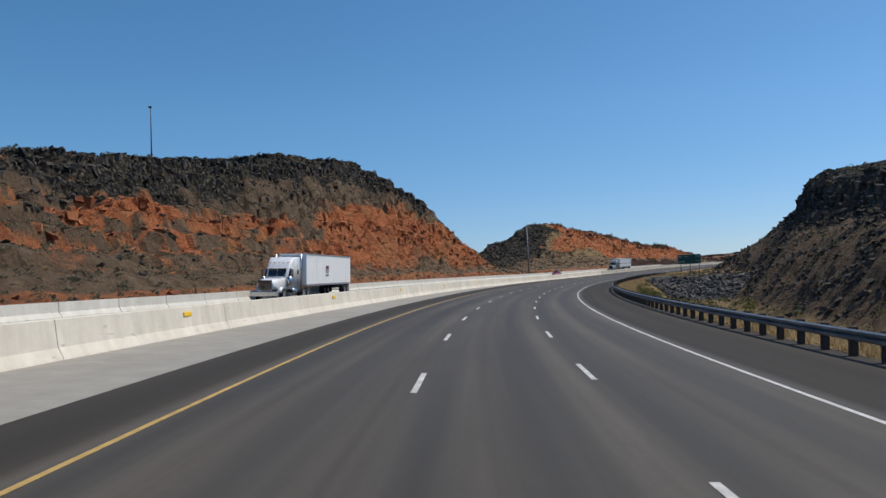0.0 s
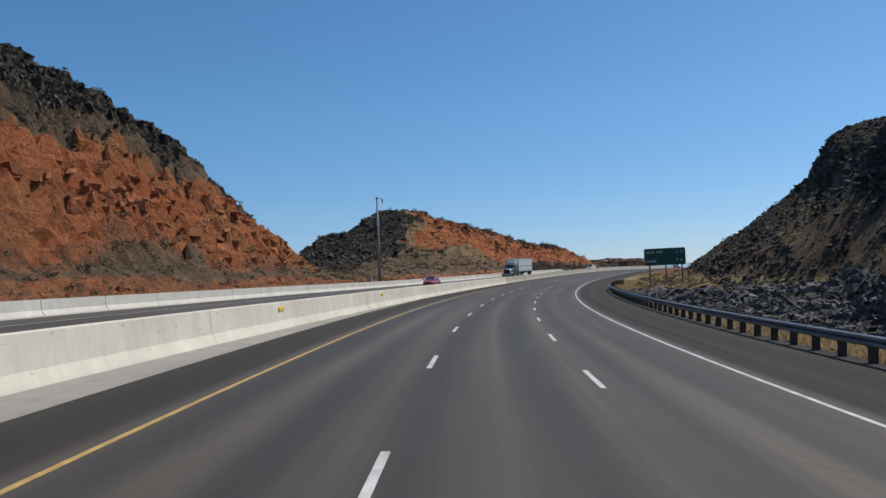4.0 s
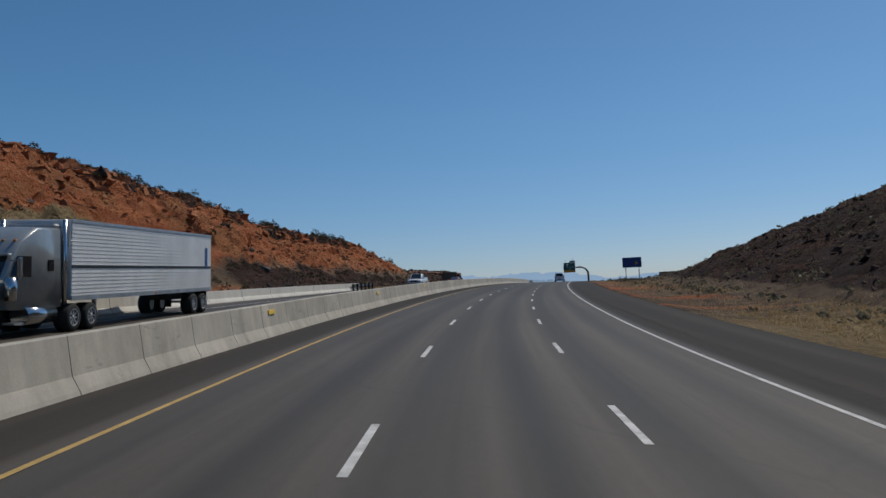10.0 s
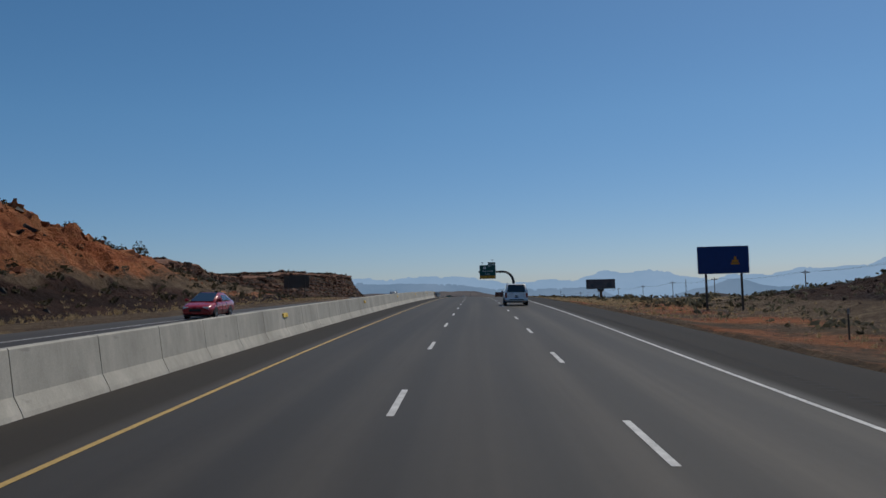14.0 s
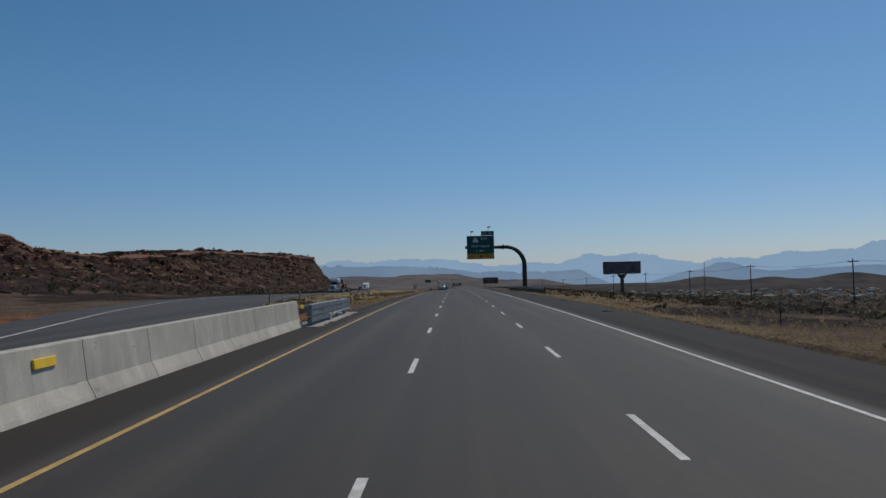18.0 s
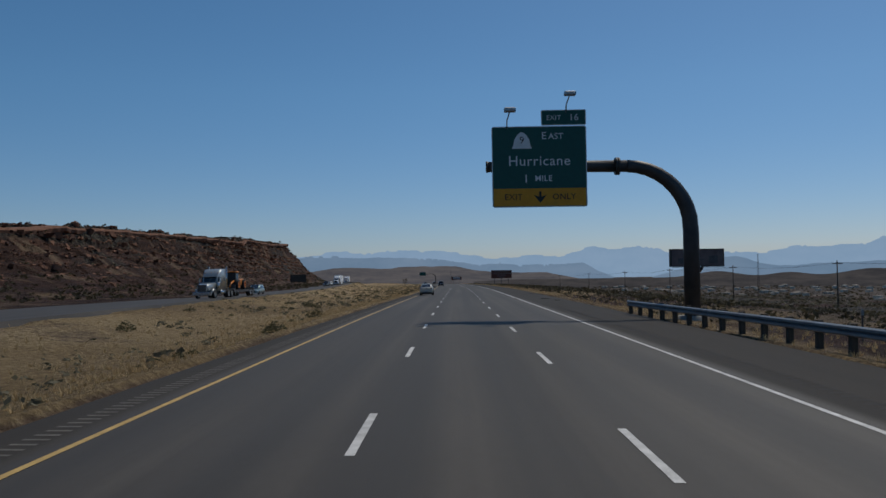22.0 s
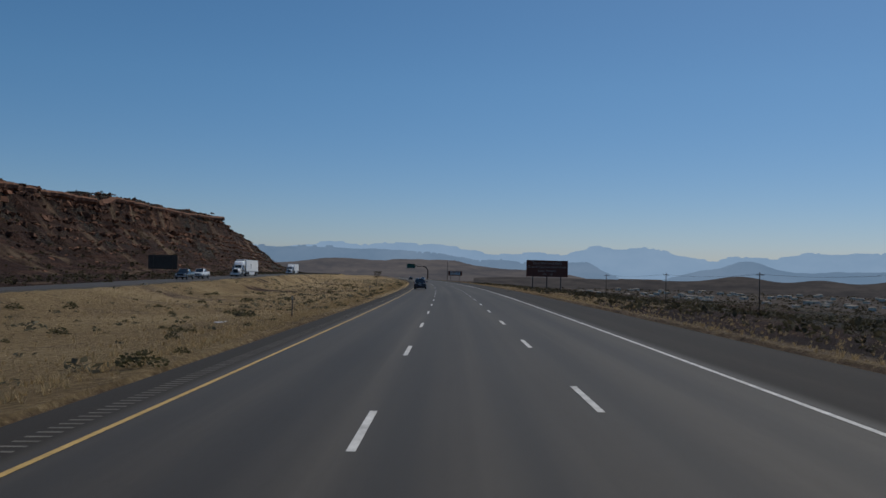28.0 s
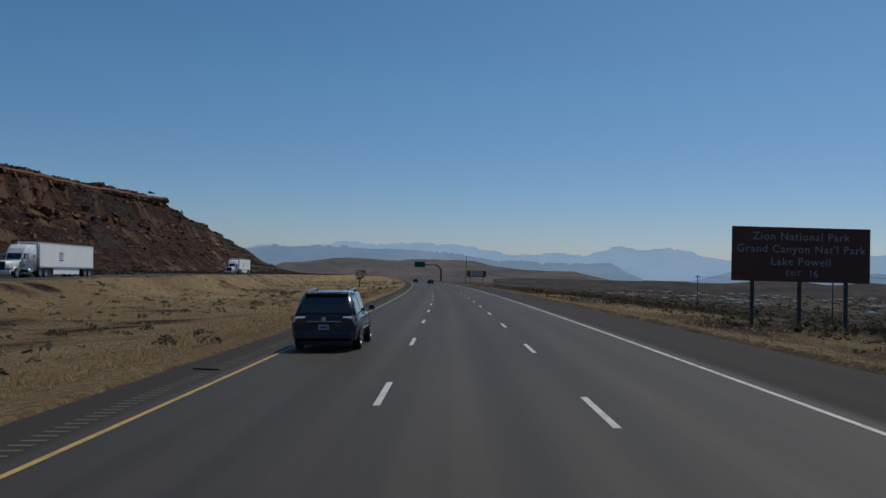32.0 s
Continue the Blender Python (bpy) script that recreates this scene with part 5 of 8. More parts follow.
# hard cap layer jutting out along the mesa's edge
def cap_layer(s0, s1, step):
    ss_ = np.arange(s0, s1, step)
    V, n_ = [], 8
    for s_ in ss_:
        ft, cr, hi = float(knots(s_, L_FOOT)), float(knots(s_, L_CREST)), float(knots(s_, L_HIGH))
        j = float(np.floor(fbm(np.array(s_ / 4.0), np.array(3.3), 3, 12) * 8) / 8)
        e_, z = ft + (cr - ft) * 0.87 + j * 3.2, 0.955 * hi + 0.35 + float(fbm(np.array(s_ / 9.0), np.array(7.1), 3, 15)) * 0.9
        t_ = 1.5 + j * 0.8
        for a_, h_ in ((e_ + 0.9, z - t_ - 0.9), (e_ + 0.2, z - t_), (e_ - 0.7, z - t_ + 0.15), (e_ - 0.95, z - 0.5), (e_ - 0.55, z), (e_ + 3.5, z + 0.25), (e_ + 9, z + 0.1), (e_ + 9, z - 2.6)):
            V.append(on_line(s_, -a_, h_))
    F = [(i * n_ + k, i * n_ + (k + 1) % n_, (i + 1) * n_ + (k + 1) % n_, (i + 1) * n_ + k) for i in range(len(ss_) - 1) for k in range(n_)]
    F += [tuple(range(n_)), tuple(range((len(ss_) - 1) * n_, len(ss_) * n_))[::-1]]
    me = bpy.data.meshes.new("mesa_cap_layer")
    me.from_pydata([tuple(v) for v in V], [], F)
    me.update()
    me.materials.append(BROWNROCK)
    tagged(new("mesa_cap_layer", me), "dark brown rock layer jutting along the mesa's edge", "cliff", kind="structure")


cap_layer(585, 1161, 1.6)
# sandstone: outcrop rows along the cuts, loose stones between them
def outcrop(s, d):
    hl = left_ground(s, d)[2]
    k = hl / np.maximum(knots(s, L_HIGH), 1)
    gaps = np.clip(0.75 + fbm(s / 7, d / 7, 3, 44) * 3.4, 0, 1)
    mid_row = smooth(hl, 8.2, 9.0) * (1 - smooth(hl, 11.6, 13.0)) * (s < 240)
    low_row = smooth(hl, 0.8, 2.0) * (1 - smooth(hl, 5.5, 8.0)) * smooth(s, 178, 196) * (s < 245) * 0.8
    thin_rows = ((np.abs(hl - 5.7) < 0.45) | (np.abs(hl - 7.6) < 0.4) | (np.abs(hl - 13.4) < 0.4) | (np.abs(hl - 16.8) < 0.5)) * (s < 150) * 0.7
    rim2 = smooth(k, 0.66, 0.74) * (1 - smooth(k, 0.93, 0.99)) * (s > 300) * (s < 470)
    return np.maximum.reduce([mid_row, low_row, thin_rows, rim2]) * gaps * np.clip(zr(s, d) * 2.2 - 0.5, 0, 1)


s, d, p = spots(93, 24000, 20, 480, -62, -30, outcrop, 0.45)
strew("sandstone_outcrops", BLOCKS + ROCKS[:5], p, sized(94, len(p), 0.35, 1.6, 1.7), REDROCK, "jointed red sandstone ledges in the road cut", 95, (0.55, 1.15), 0.14)
s, d, p = spots(19, 30000, 20, 500, -60, -29, lambda s, d: np.clip(zr(s, d) - 0.2, 0, 1) * np.clip(0.45 + fbm(s / 6, d / 6, 3, 46) * 2.6, 0.04, 1), 0.1)
strew("red_sandstone_blocks", ROCKS + BLOCKS, p, sized(20, len(p), 0.16, 1.0, 3.0), REDROCK, "loose red sandstone blocks on the road cut", 21, (0.4, 0.85))
s, d, p = spots(22, 42000, 540, 1330, -112, -52, lambda s, d: left_ground(s, d)[3] * np.clip(0.15 + smooth(left_ground(s, d)[1] + fbm(s / 12, d / 12, 2, 33) * 0.5, 0.35, 0.65) * 0.85, 0, 1), 0.15)
strew("mesa_talus", BLOCKS + ROCKS[:3], p, sized(23, len(p), 0.3, 1.35, 2.2), BROWNROCK, "brown sandstone blocks on the mesa slope", 24, (0.45, 0.9), 0.4)
rim = lambda s, d: ((left_ground(s, d)[1] > 0.66) & (left_ground(s, d)[1] < 0.92)) * np.clip(0.7 + fbm(s / 9, d / 9, 2, 47) * 2.2, 0.1, 1)
s, d, p = spots(25, 6500, 560, 1180, -108, -76, rim, 0.3)
strew("mesa_rim_blocks", BLOCKS, p, sized(26, len(p), 0.6, 2.1, 1.7), BROWNROCK, "broken sandstone rim of the mesa", 27, (0.5, 1.1), 0.12)
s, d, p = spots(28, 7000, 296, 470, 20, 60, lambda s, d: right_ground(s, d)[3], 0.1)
strew("dark_red_stones", ROCKS, p, sized(29, len(p), 0.18, 0.75, 2.6), MAROONROCK, "dark red stones with the slope's shade in their colour", 30)
# shrubs
s, d, p = spots(31, 12000, -10, 262, -76, -29, lambda s, d: np.where(zones(s, d)[0] > 0.6, 0.10, 0.8))
strew("sage_brush", HILLBUSH, p, sized(32, len(p), 0.3, 1.1, 1.8), SAGE, "grey sage brush on the rubble slope", 33, (0.7, 1.1), 0.1, "shrubs")
s, d, p = spots(34, 3600, 262, 505, -80, -29, lambda s, d: np.where(zones(s, d)[0] > 0.5, 0.3, 0.9))
strew("hill_brush", HILLBUSH + DENSE[:1], p, sized(35, len(p), 0.45, 1.3, 1.8), DARKBUSH, "dark desert shrubs on the second hill", 36, (0.7, 1.1), 0.1, "shrubs")
crest = lambda s, d: (np.abs(-d - knots(s, L_CREST)) < 5) * 1.0
s, d, p = spots(37, 1500, 60, 1180, -110, -38, crest)
strew("ridge_brush", DENSE, p, sized(38, len(p), 0.4, 1.1, 2.2), DARKBUSH, "dark bushes along the hill crests", 39, (0.7, 1.0), 0.1, "shrubs")
s, d, p = spots(76, 2600, 335, 482, -64, -34, lambda s, d: (np.abs(-d - knots(s, L_CREST)) < 3.5) * 0.6)
strew("crest_brush", DENSE, p, sized(77, len(p), 0.6, 1.9, 1.4), DARKBUSH, "dark bushes along the top of the red cut", 78, (0.7, 1.0), 0.1, "shrubs")
s, d, p = spots(40, 9500, 520, 1750, -112, -50, lambda s, d: 0.25 + 0.5 * (left_ground(s, d)[1] < 0.5))
strew("mesa_brush", FARBUSH, p, sized(41, len(p), 0.5, 1.5, 1.6), DARKBUSH, "dark brush at the foot of the mesa", 42, (0.7, 1.0), 0.1, "shrubs")
s, d, p = spots(43, 9000, 60, 470, 14, 66, lambda s, d: np.where(s > 300, 0.3, 0.75))
strew("slope_brush", HILLBUSH, p, sized(44, len(p), 0.4, 1.1, 1.8), SAGE, "pale brush on the right-hand slope", 45, (0.7, 1.1), 0.1, "shrubs")
s, d, p = spots(46, 110, 85, 175, 13, 30, None)
strew("green_brush", DENSE, p, sized(47, len(p), 0.9, 2.0, 1.2), GREENBUSH, "yellow-green bushes in the roadside hollow", 48, (0.7, 1.0), 0.1, "shrubs")
s, d, p = spots(49, 9500, 430, 1900, 45, 258, lambda s, d: np.clip(0.2 + smooth(d, 14, 50) * 0.8 + fbm(s / 25, d / 25, 2, 3), 0.05, 1))
strew("plain_brush", FARBUSH, p, sized(50, len(p), 0.6, 1.8, 1.6), DARKBUSH, "dark creosote brush across the plain", 51, (0.6, 0.9), 0.1, "shrubs")
s, d, p = spots(79, 10000, 430, 1010, 12, 52, lambda s, d: (0.45 + 0.55 * smooth(s, 600, 780)) * np.clip(0.3 + smooth(d, 13, 18) * 0.6 + fbm(s / 18, d / 18, 2, 3), 0.05, 1))
strew("roadside_brush", HILLBUSH, p, sized(80, len(p), 0.3, 1.2, 1.8), DARKBUSH, "dark creosote brush beside the road", 81, (0.6, 0.95), 0.1, "shrubs")
s, d, p = spots(52, 4000, 440, 1300, 40, 200, None)
strew("plain_sage", FARBUSH, p, sized(53, len(p), 0.5, 1.5, 1.6), SAGE, "pale sage across the plain", 54, (0.6, 0.9), 0.1, "shrubs")
in_median = lambda s, d: ((d < knots(s, L_EDGE) - 1.0) & (d > knots(s, ONC_NEAR) + 1.0)) * 1.0
s, d, p = spots(55, 7000, 525, 1250, -55, -7, lambda s, d: in_median(s, d) * np.clip(0.5 + fbm(s / 9, d / 9, 2, 7) * 2, 0, 1))
strew("median_brush", HILLBUSH, p, sized(56, len(p), 0.2, 0.95, 2.4), SAGE, "low brush in the dry median", 57, (0.5, 0.9), 0.1, "shrubs")
s, d, p = spots(58, 420, 530, 1000, -42, -7.6, lambda s, d: in_median(s, d) * np.clip(1.0 - (-d - 8) / 45, 0.2, 1))
strew("verge_bush", ROUND, p, sized(59, len(p), 0.4, 1.15, 1.6), OLIVEBUSH, "olive bushes on the median verge", 60, (0.6, 0.9), 0.1, "shrubs")
# dry grass
edge_l = lambda s, d: in_median(s, d + 0.7) * np.clip(1.1 - (knots(s, L_EDGE) - d) / 3.2, 0, 1)
s, d, p = spots(96, 45000, 521, 960, -11.5, -7.0, edge_l)
strew("edge_grass", TUFTS, p, sized(97, len(p), 0.18, 0.46, 1.3), STRAW, "dense straw-coloured grass along the shoulder's edge", 98, (0.7, 1.2), 0.2, "grass")
verge_l = lambda s, d: in_median(s, d) * np.clip(1.15 - (knots(s, L_EDGE) - d) / 9, 0.10, 1)
s, d, p = spots(61, 48000, 521, 1010, -30, -7.2, verge_l)
strew("median_grass", TUFTS, p, sized(62, len(p), 0.16, 0.55, 1.5), STRAW, "straw-coloured grass along the median verge", 63, (0.7, 1.2), 0.2, "grass")
s, d, p = spots(64, 15000, 415, 1010, 10.2, 24, lambda s, d: np.clip(1.2 - (d - 10) / 9, 0.08, 1))
strew("verge_grass", TUFTS, p, sized(65, len(p), 0.16, 0.55, 1.5), STRAW, "straw-coloured grass beside the shoulder", 66, (0.7, 1.2), 0.2, "grass")
s, d, p = spots(67, 9000, 0, 262, 10.0, 13.5, lambda s, d: np.clip(1.3 - (d - 10) / 4, 0.2, 1))
strew("rail_grass", TUFTS, p, sized(68, len(p), 0.35, 0.9, 1.4), STRAW, "dry grass under the guard rail", 69, (0.7, 1.1), 0.2, "grass")
s, d, p = spots(70, 13000, 205, 470, 12.5, 20.5, lambda s, d: np.clip(0.8 + fbm(s / 12, d / 12, 2, 5) * 3, 0.05, 1) * (1 - smooth(s, 300, 330) * 0.75))
strew("flat_grass", TUFTS, p, sized(71, len(p), 0.25, 0.65, 1.4), STRAW, "dry grass on the flat below the sign", 72, (0.6, 1.0), 0.2, "grass")
s, d, p = spots(73, 900, 370, 520, -31, -24, None)
strew("foot_grass", TUFTS, p, sized(74, len(p), 0.4, 1.0, 1.4), STRAW, "dry grass at the foot of the cut", 75, (0.6, 1.0), 0.2, "grass")

# ---- signs and poles ----
def lettering(text, size, material, parent, x, z, y, align="LEFT", name="lettering", spacing=1.06):
    """Words standing upright, read from y-."""
    c = bpy.data.curves.new(name, "FONT")
    c.body, c.size, c.align_x, c.align_y, c.extrude, c.space_character, c.offset = text, size, align, "CENTER", 0.004, spacing, 0.002 * size
    c.resolution_u = 3
    tmp = bpy.data.objects.new(name, c)
    scene.collection.objects.link(tmp)
    deps = bpy.context.evaluated_depsgraph_get()
    me = bpy.data.meshes.new_from_object(tmp.evaluated_get(deps))
    me.name = name
    bpy.data.objects.remove(tmp)
    me.materials.clear()
    me.materials.append(material)
    me.transform(Matrix.Translation((x, y, z)) @ Matrix.Rotation(math.pi / 2, 4, "X"))
    return part(name, me, None, parent)


def round_panel(w, h, t, r, z0=0.0, x0=0.0, n=5):
    """An upright plate with rounded corners, its front at y = 0."""
    bm = bmesh.new()
    pts = []
    for cx, cz, a0 in ((w / 2 - r, h / 2 - r, 0), (-w / 2 + r, h / 2 - r, 90), (-w / 2 + r, -h / 2 + r, 180), (w / 2 - r, -h / 2 + r, 270)):
        for k in range(n):
            a = radians(a0 + 90 * k / (n - 1))
            pts.append((x0 + cx + r * math.cos(a), z0 + cz + r * math.sin(a)))
    front = [bm.verts.new((x, 0, z)) for x, z in pts]
    back = [bm.verts.new((x, t, z)) for x, z in pts]
    bm.faces.new(front)
    bm.faces.new(back[::-1])
    for i in range(len(pts)):
        bm.faces.new((front[i], back[i], back[(i + 1) % len(pts)], front[(i + 1) % len(pts)]))
    return bm


def panel_with_border(parent, w, h, z, x, material, border, r=0.15, edge=0.05, name="panel"):
    """A sheet with a thin painted border and aluminium back."""
    rim = part("border", round_panel(w, h, 0.02, r, z, x), border, parent)
    face = part(name, round_panel(w - edge * 2, h - edge * 2, 0.012, max(r - edge, 0.01), z, x), material, rim)
    face.matrix_parent_inverse = Matrix()
    face.location = (0, -0.006, 0)
    part("back_sheet", round_panel(w - 0.02, h - 0.02, 0.015, r, z, x), SIGN_BACK, parent).location = (0, 0.022, 0)
    return rim


def post_line(parent, x, z0, z1, material, half=0.06, y=0.09, name="post"):
    return part(name, boxed(x - half, x + half, y - half, y + half, z0, z1, 0.008), material, parent)


# guide sign on three posts before the bend ends
SIGN1 = line_pose(235, 18.05)
sign = thing("guide_sign", SIGN1, "large green guide sign with white border on three posts", "road sign")
panel_with_border(sign, 6.1, 2.62, 3.45, 0, SIGN_GREEN, SIGN_WHITE, 0.25)
lettering("SR-9", 0.58, SIGN_WHITE, sign, -2.75, 4.15, -0.012)
lettering("EAST", 0.44, SIGN_WHITE, sign, -1.15, 4.15, -0.012)
lettering("1 \u00bc", 0.66, SIGN_WHITE, sign, 2.75, 4.15, -0.012, "RIGHT")
lettering("Leeds", 0.62, SIGN_WHITE, sign, -2.75, 2.85, -0.012)
lettering("7 \u00bd", 0.66, SIGN_WHITE, sign, 2.75, 2.85, -0.012, "RIGHT")
for x in (-2.3, 0.1, 2.45):
    post_line(sign, x, float(ground_rise(235, 18.05 + x)) - 0.4, 4.6, POLEWOOD, 0.09, 0.14)

# cantilever sign over the right lane
GZ = 621
gan = thing("cantilever_sign", line_pose(GZ, 0) @ pose(0, 0, -0.14), "green overhead exit sign hung from a curved steel arm", "road sign")
arc = [(12.3, 0.35, -0.5), (12.3, 0.35, 4.5)]
for k in range(1, 10):
    a = radians(90 * k / 9)
    arc.append((12.3 - 3.3 * (1 - math.cos(a)), 0.35, 4.7 + 3.3 * math.sin(a)))
part("column", tubed(arc, 0.42, 0.33, 16), DARKSTEEL, gan, "tapering dark steel column")
part("arm", tubed([(9.0, 0.35, 8.0), (1.75, 0.35, 8.06)], 0.32, 0.28, 16), DARKSTEEL, gan)
flange = bmesh.new()
tube(flange, [(8.62, 0.35, 8.0), (8.52, 0.35, 8.0)], 0.46, n=20)
tube(flange, [(8.50, 0.35, 8.0), (8.40, 0.35, 8.0)], 0.46, n=20)
part("flange", flange, DARKSTEEL, gan, "bolted flange joint")
part("end_cap", tubed([(1.74, 0.35, 8.06), (1.62, 0.35, 8.06)], 0.30, n=16), DARKSTEEL, gan)
part("footing", tubed([(12.3, 0.35, -0.8), (12.3, 0.35, 0.12)], 0.75, n=18), APRON, gan, "round concrete footing")
panel_with_border(gan, 4.95, 4.25, 8.0, 4.4, SIGN_GREEN, SIGN_WHITE, 0.12, 0.045)
part("exit_strip", round_panel(4.82, 0.92, 0.008, 0.06, 6.40, 4.4), SIGN_YELLOW, gan, "yellow exit only strip").location = (0, -0.012, 0)
panel_with_border(gan, 2.35, 0.82, 10.56, 5.7, SIGN_GREEN, SIGN_WHITE, 0.08, 0.045, "exit_tab")
lettering("EXIT", 0.36, SIGN_WHITE, gan, 4.80, 10.54, -0.016)
lettering("16", 0.50, SIGN_WHITE, gan, 5.98, 10.55, -0.016)
lettering("E", 0.54, SIGN_WHITE, gan, 4.52, 9.60, -0.016)
lettering("AST", 0.44, SIGN_WHITE, gan, 4.89, 9.57, -0.016)
lettering("Hurricane", 0.74, SIGN_WHITE, gan, 4.40, 8.28, -0.016, "CENTER", spacing=1.08)
lettering("1", 0.60, SIGN_WHITE, gan, 3.55, 7.35, -0.016)
lettering("MILE", 0.44, SIGN_WHITE, gan, 4.15, 7.37, -0.016)
lettering("EXIT", 0.44, SIGN_BLACK, gan, 2.55, 6.40, -0.026)
lettering("ONLY", 0.44, SIGN_BLACK, gan, 5.05, 6.40, -0.026)
bm = bmesh.new()
pts = [(-0.06, 0.30), (0.06, 0.30), (0.06, 0.02), (0.34, 0.12), (0.0, -0.30), (-0.34, 0.12), (-0.06, 0.02)]
bm.faces.new([bm.verts.new((4.42 + x, -0.026, 6.40 + z)) for x, z in pts])
part("arrow", bm, SIGN_BLACK, gan, "black down arrow")
bm = bmesh.new()
hive = [(-0.52, -0.40), (0.52, -0.40), (0.52, -0.33), (0.46, -0.30), (0.40, 0.05), (0.24, 0.32), (0.06, 0.46), (-0.06, 0.46), (-0.24, 0.32), (-0.40, 0.05), (-0.46, -0.30), (-0.52, -0.33)]
bm.faces.new([bm.verts.new((3.5 + x, -0.018, 9.35 + z)) for x, z in hive])
part("route_marker", bm, SIGN_WHITE, gan, "white beehive route marker")
lettering("9", 0.50, SIGN_BLACK, gan, 3.5, 9.38, -0.026, "CENTER")
for x, z in ((2.85, 9.95), (5.95, 10.75)):
    lamp = part("sign_lamp", boxed(x - 0.30, x + 0.30, -1.0, -0.62, z + 0.78, z + 1.0, 0.04), GALV, gan, "grey sign floodlight")
    part("lamp_stem", tubed([(x - 0.12, 0.05, z), (x - 0.12, -0.2, z + 0.45), (x, -0.7, z + 0.84)], 0.035, n=7), GALV, lamp)
for x in (2.6, 4.4, 6.2):
    part("bracket", boxed(x - 0.06, x + 0.06, 0.03, 0.14, 6.1, 10.0), GALV, gan, "steel hanger behind the panel")

# blue services sign
sgn = thing("services_sign", line_pose(428, 17.95), "blue roadside services sign on two posts", "road sign")
panel_with_border(sgn, 3.7, 2.0, 3.15 + 0.0, 0, SIGN_BLUE, SIGN_WHITE, 0.1, 0.03)
bm = bmesh.new()
for x, z, w, h in ((0.62, 2.98, 0.46, 0.16), (0.77, 3.14, 0.17, 0.24), (0.55, 2.80, 0.6, 0.14)):
    box(bm, x, x + w, -0.016, -0.012, z, z + h)
part("emblem", bm, SIGN_YELLOW, sgn, "small yellow emblem")
for x in (-1.25, 1.3):
    post_line(sgn, x, float(ground_rise(428, 17.95 + x)) - 0.4, 4.1, POLEWOOD, 0.07, 0.12)

# park sign
sgn = thing("park_sign", line_pose(888.5, 19.45), "large brown recreation sign with white words on three posts", "road sign")
panel_with_border(sgn, 7.75, 3.05, 3.93, 0, SIGN_BROWN, SIGN_BROWN, 0.05, 0.03)
for text, z, size in (("Zion National Park", 4.92, 0.62), ("Grand Canyon Nat'l Park", 4.22, 0.62), ("Lake Powell", 3.52, 0.62)):
    lettering(text, size, SHADED_WHITE, sgn, 0, z, -0.016, "CENTER", spacing=1.12)
lettering("EXIT", 0.40, SHADED_WHITE, sgn, -0.85, 2.86, -0.016)
lettering("16", 0.54, SHADED_WHITE, sgn, 0.42, 2.88, -0.016)
for x in (-2.65, 0.0, 2.6):
    post_line(sgn, x, float(ground_rise(888.5, 19.45 + x)) - 0.5, 5.2, DARKSTEEL, 0.09, 0.14)

# billboard on a single pole
bb = thing("billboard", line_pose(809, 68.5, 4), "weathered empty billboard on one brown steel pole", "billboard")
z0 = float(ground_rise(809, 68.5))
part("pole", tubed([(0, 0.6, z0 - 0.8), (0, 0.6, 4.3)], 0.78, 0.74, 18), RUSTPOLE, bb, "thick brown steel pole")
for sx in (-1, 1):
    part("saddle_brace", tubed([(0, 0.6, 2.9), (sx * 1.0, 0.6, 3.5), (sx * 1.75, 0.6, 4.7)], 0.42, 0.3, 8), RUSTPOLE, bb)
part("saddle", boxed(-1.6, 1.6, 0.0, 1.3, 3.75, 4.6, 0.1), BB_TRIM, bb)
part("display_face", boxed(-7.55, 7.55, -0.12, 0.05, 4.95, 9.55), BB_BACK, bb, "faded dark display panel")
part("rear_face", boxed(-7.55, 7.55, 1.15, 1.32, 4.95, 9.55), BB_BACK, bb)
part("core", boxed(-7.3, 7.3, 0.1, 1.1, 5.2, 9.2), BB_TRIM, bb)
for x0, x1, za, zb in ((-7.7, 7.7, 9.55, 9.75), (-7.7, 7.7, 4.72, 4.95), (-7.7, -7.5, 4.95, 9.55), (7.5, 7.7, 4.95, 9.55)):
    part("trim", boxed(x0, x1, -0.2, 1.4, za, zb, 0.02), BB_TRIM, bb)
part("walkway", boxed(-7.6, 7.6, -0.95, -0.15, 4.52, 4.60), BB_TRIM, bb)
for x in (-6, -3, 3, 6):
    part("walkway_bracket", tubed([(x, 1.0, 4.7), (x, -0.9, 4.5)], 0.05, n=6), BB_TRIM, bb)
bm = bmesh.new()
for x, z, w, h in ((-5.6, 5.6, 1.6, 1.5), (-2.6, 7.4, 3.4, 0.35), (-2.6, 6.6, 4.6, 0.3), (3.2, 5.6, 2.6, 2.2)):
    box(bm, x, x + w, -0.126, -0.122, z, z + h)
part("ghost_print", bm, two_scale("faded_print", (0.085, 0.07, 0.065), (0.16, 0.14, 0.13), 0.8, 8, 0.85), bb, "faint remains of an old print")


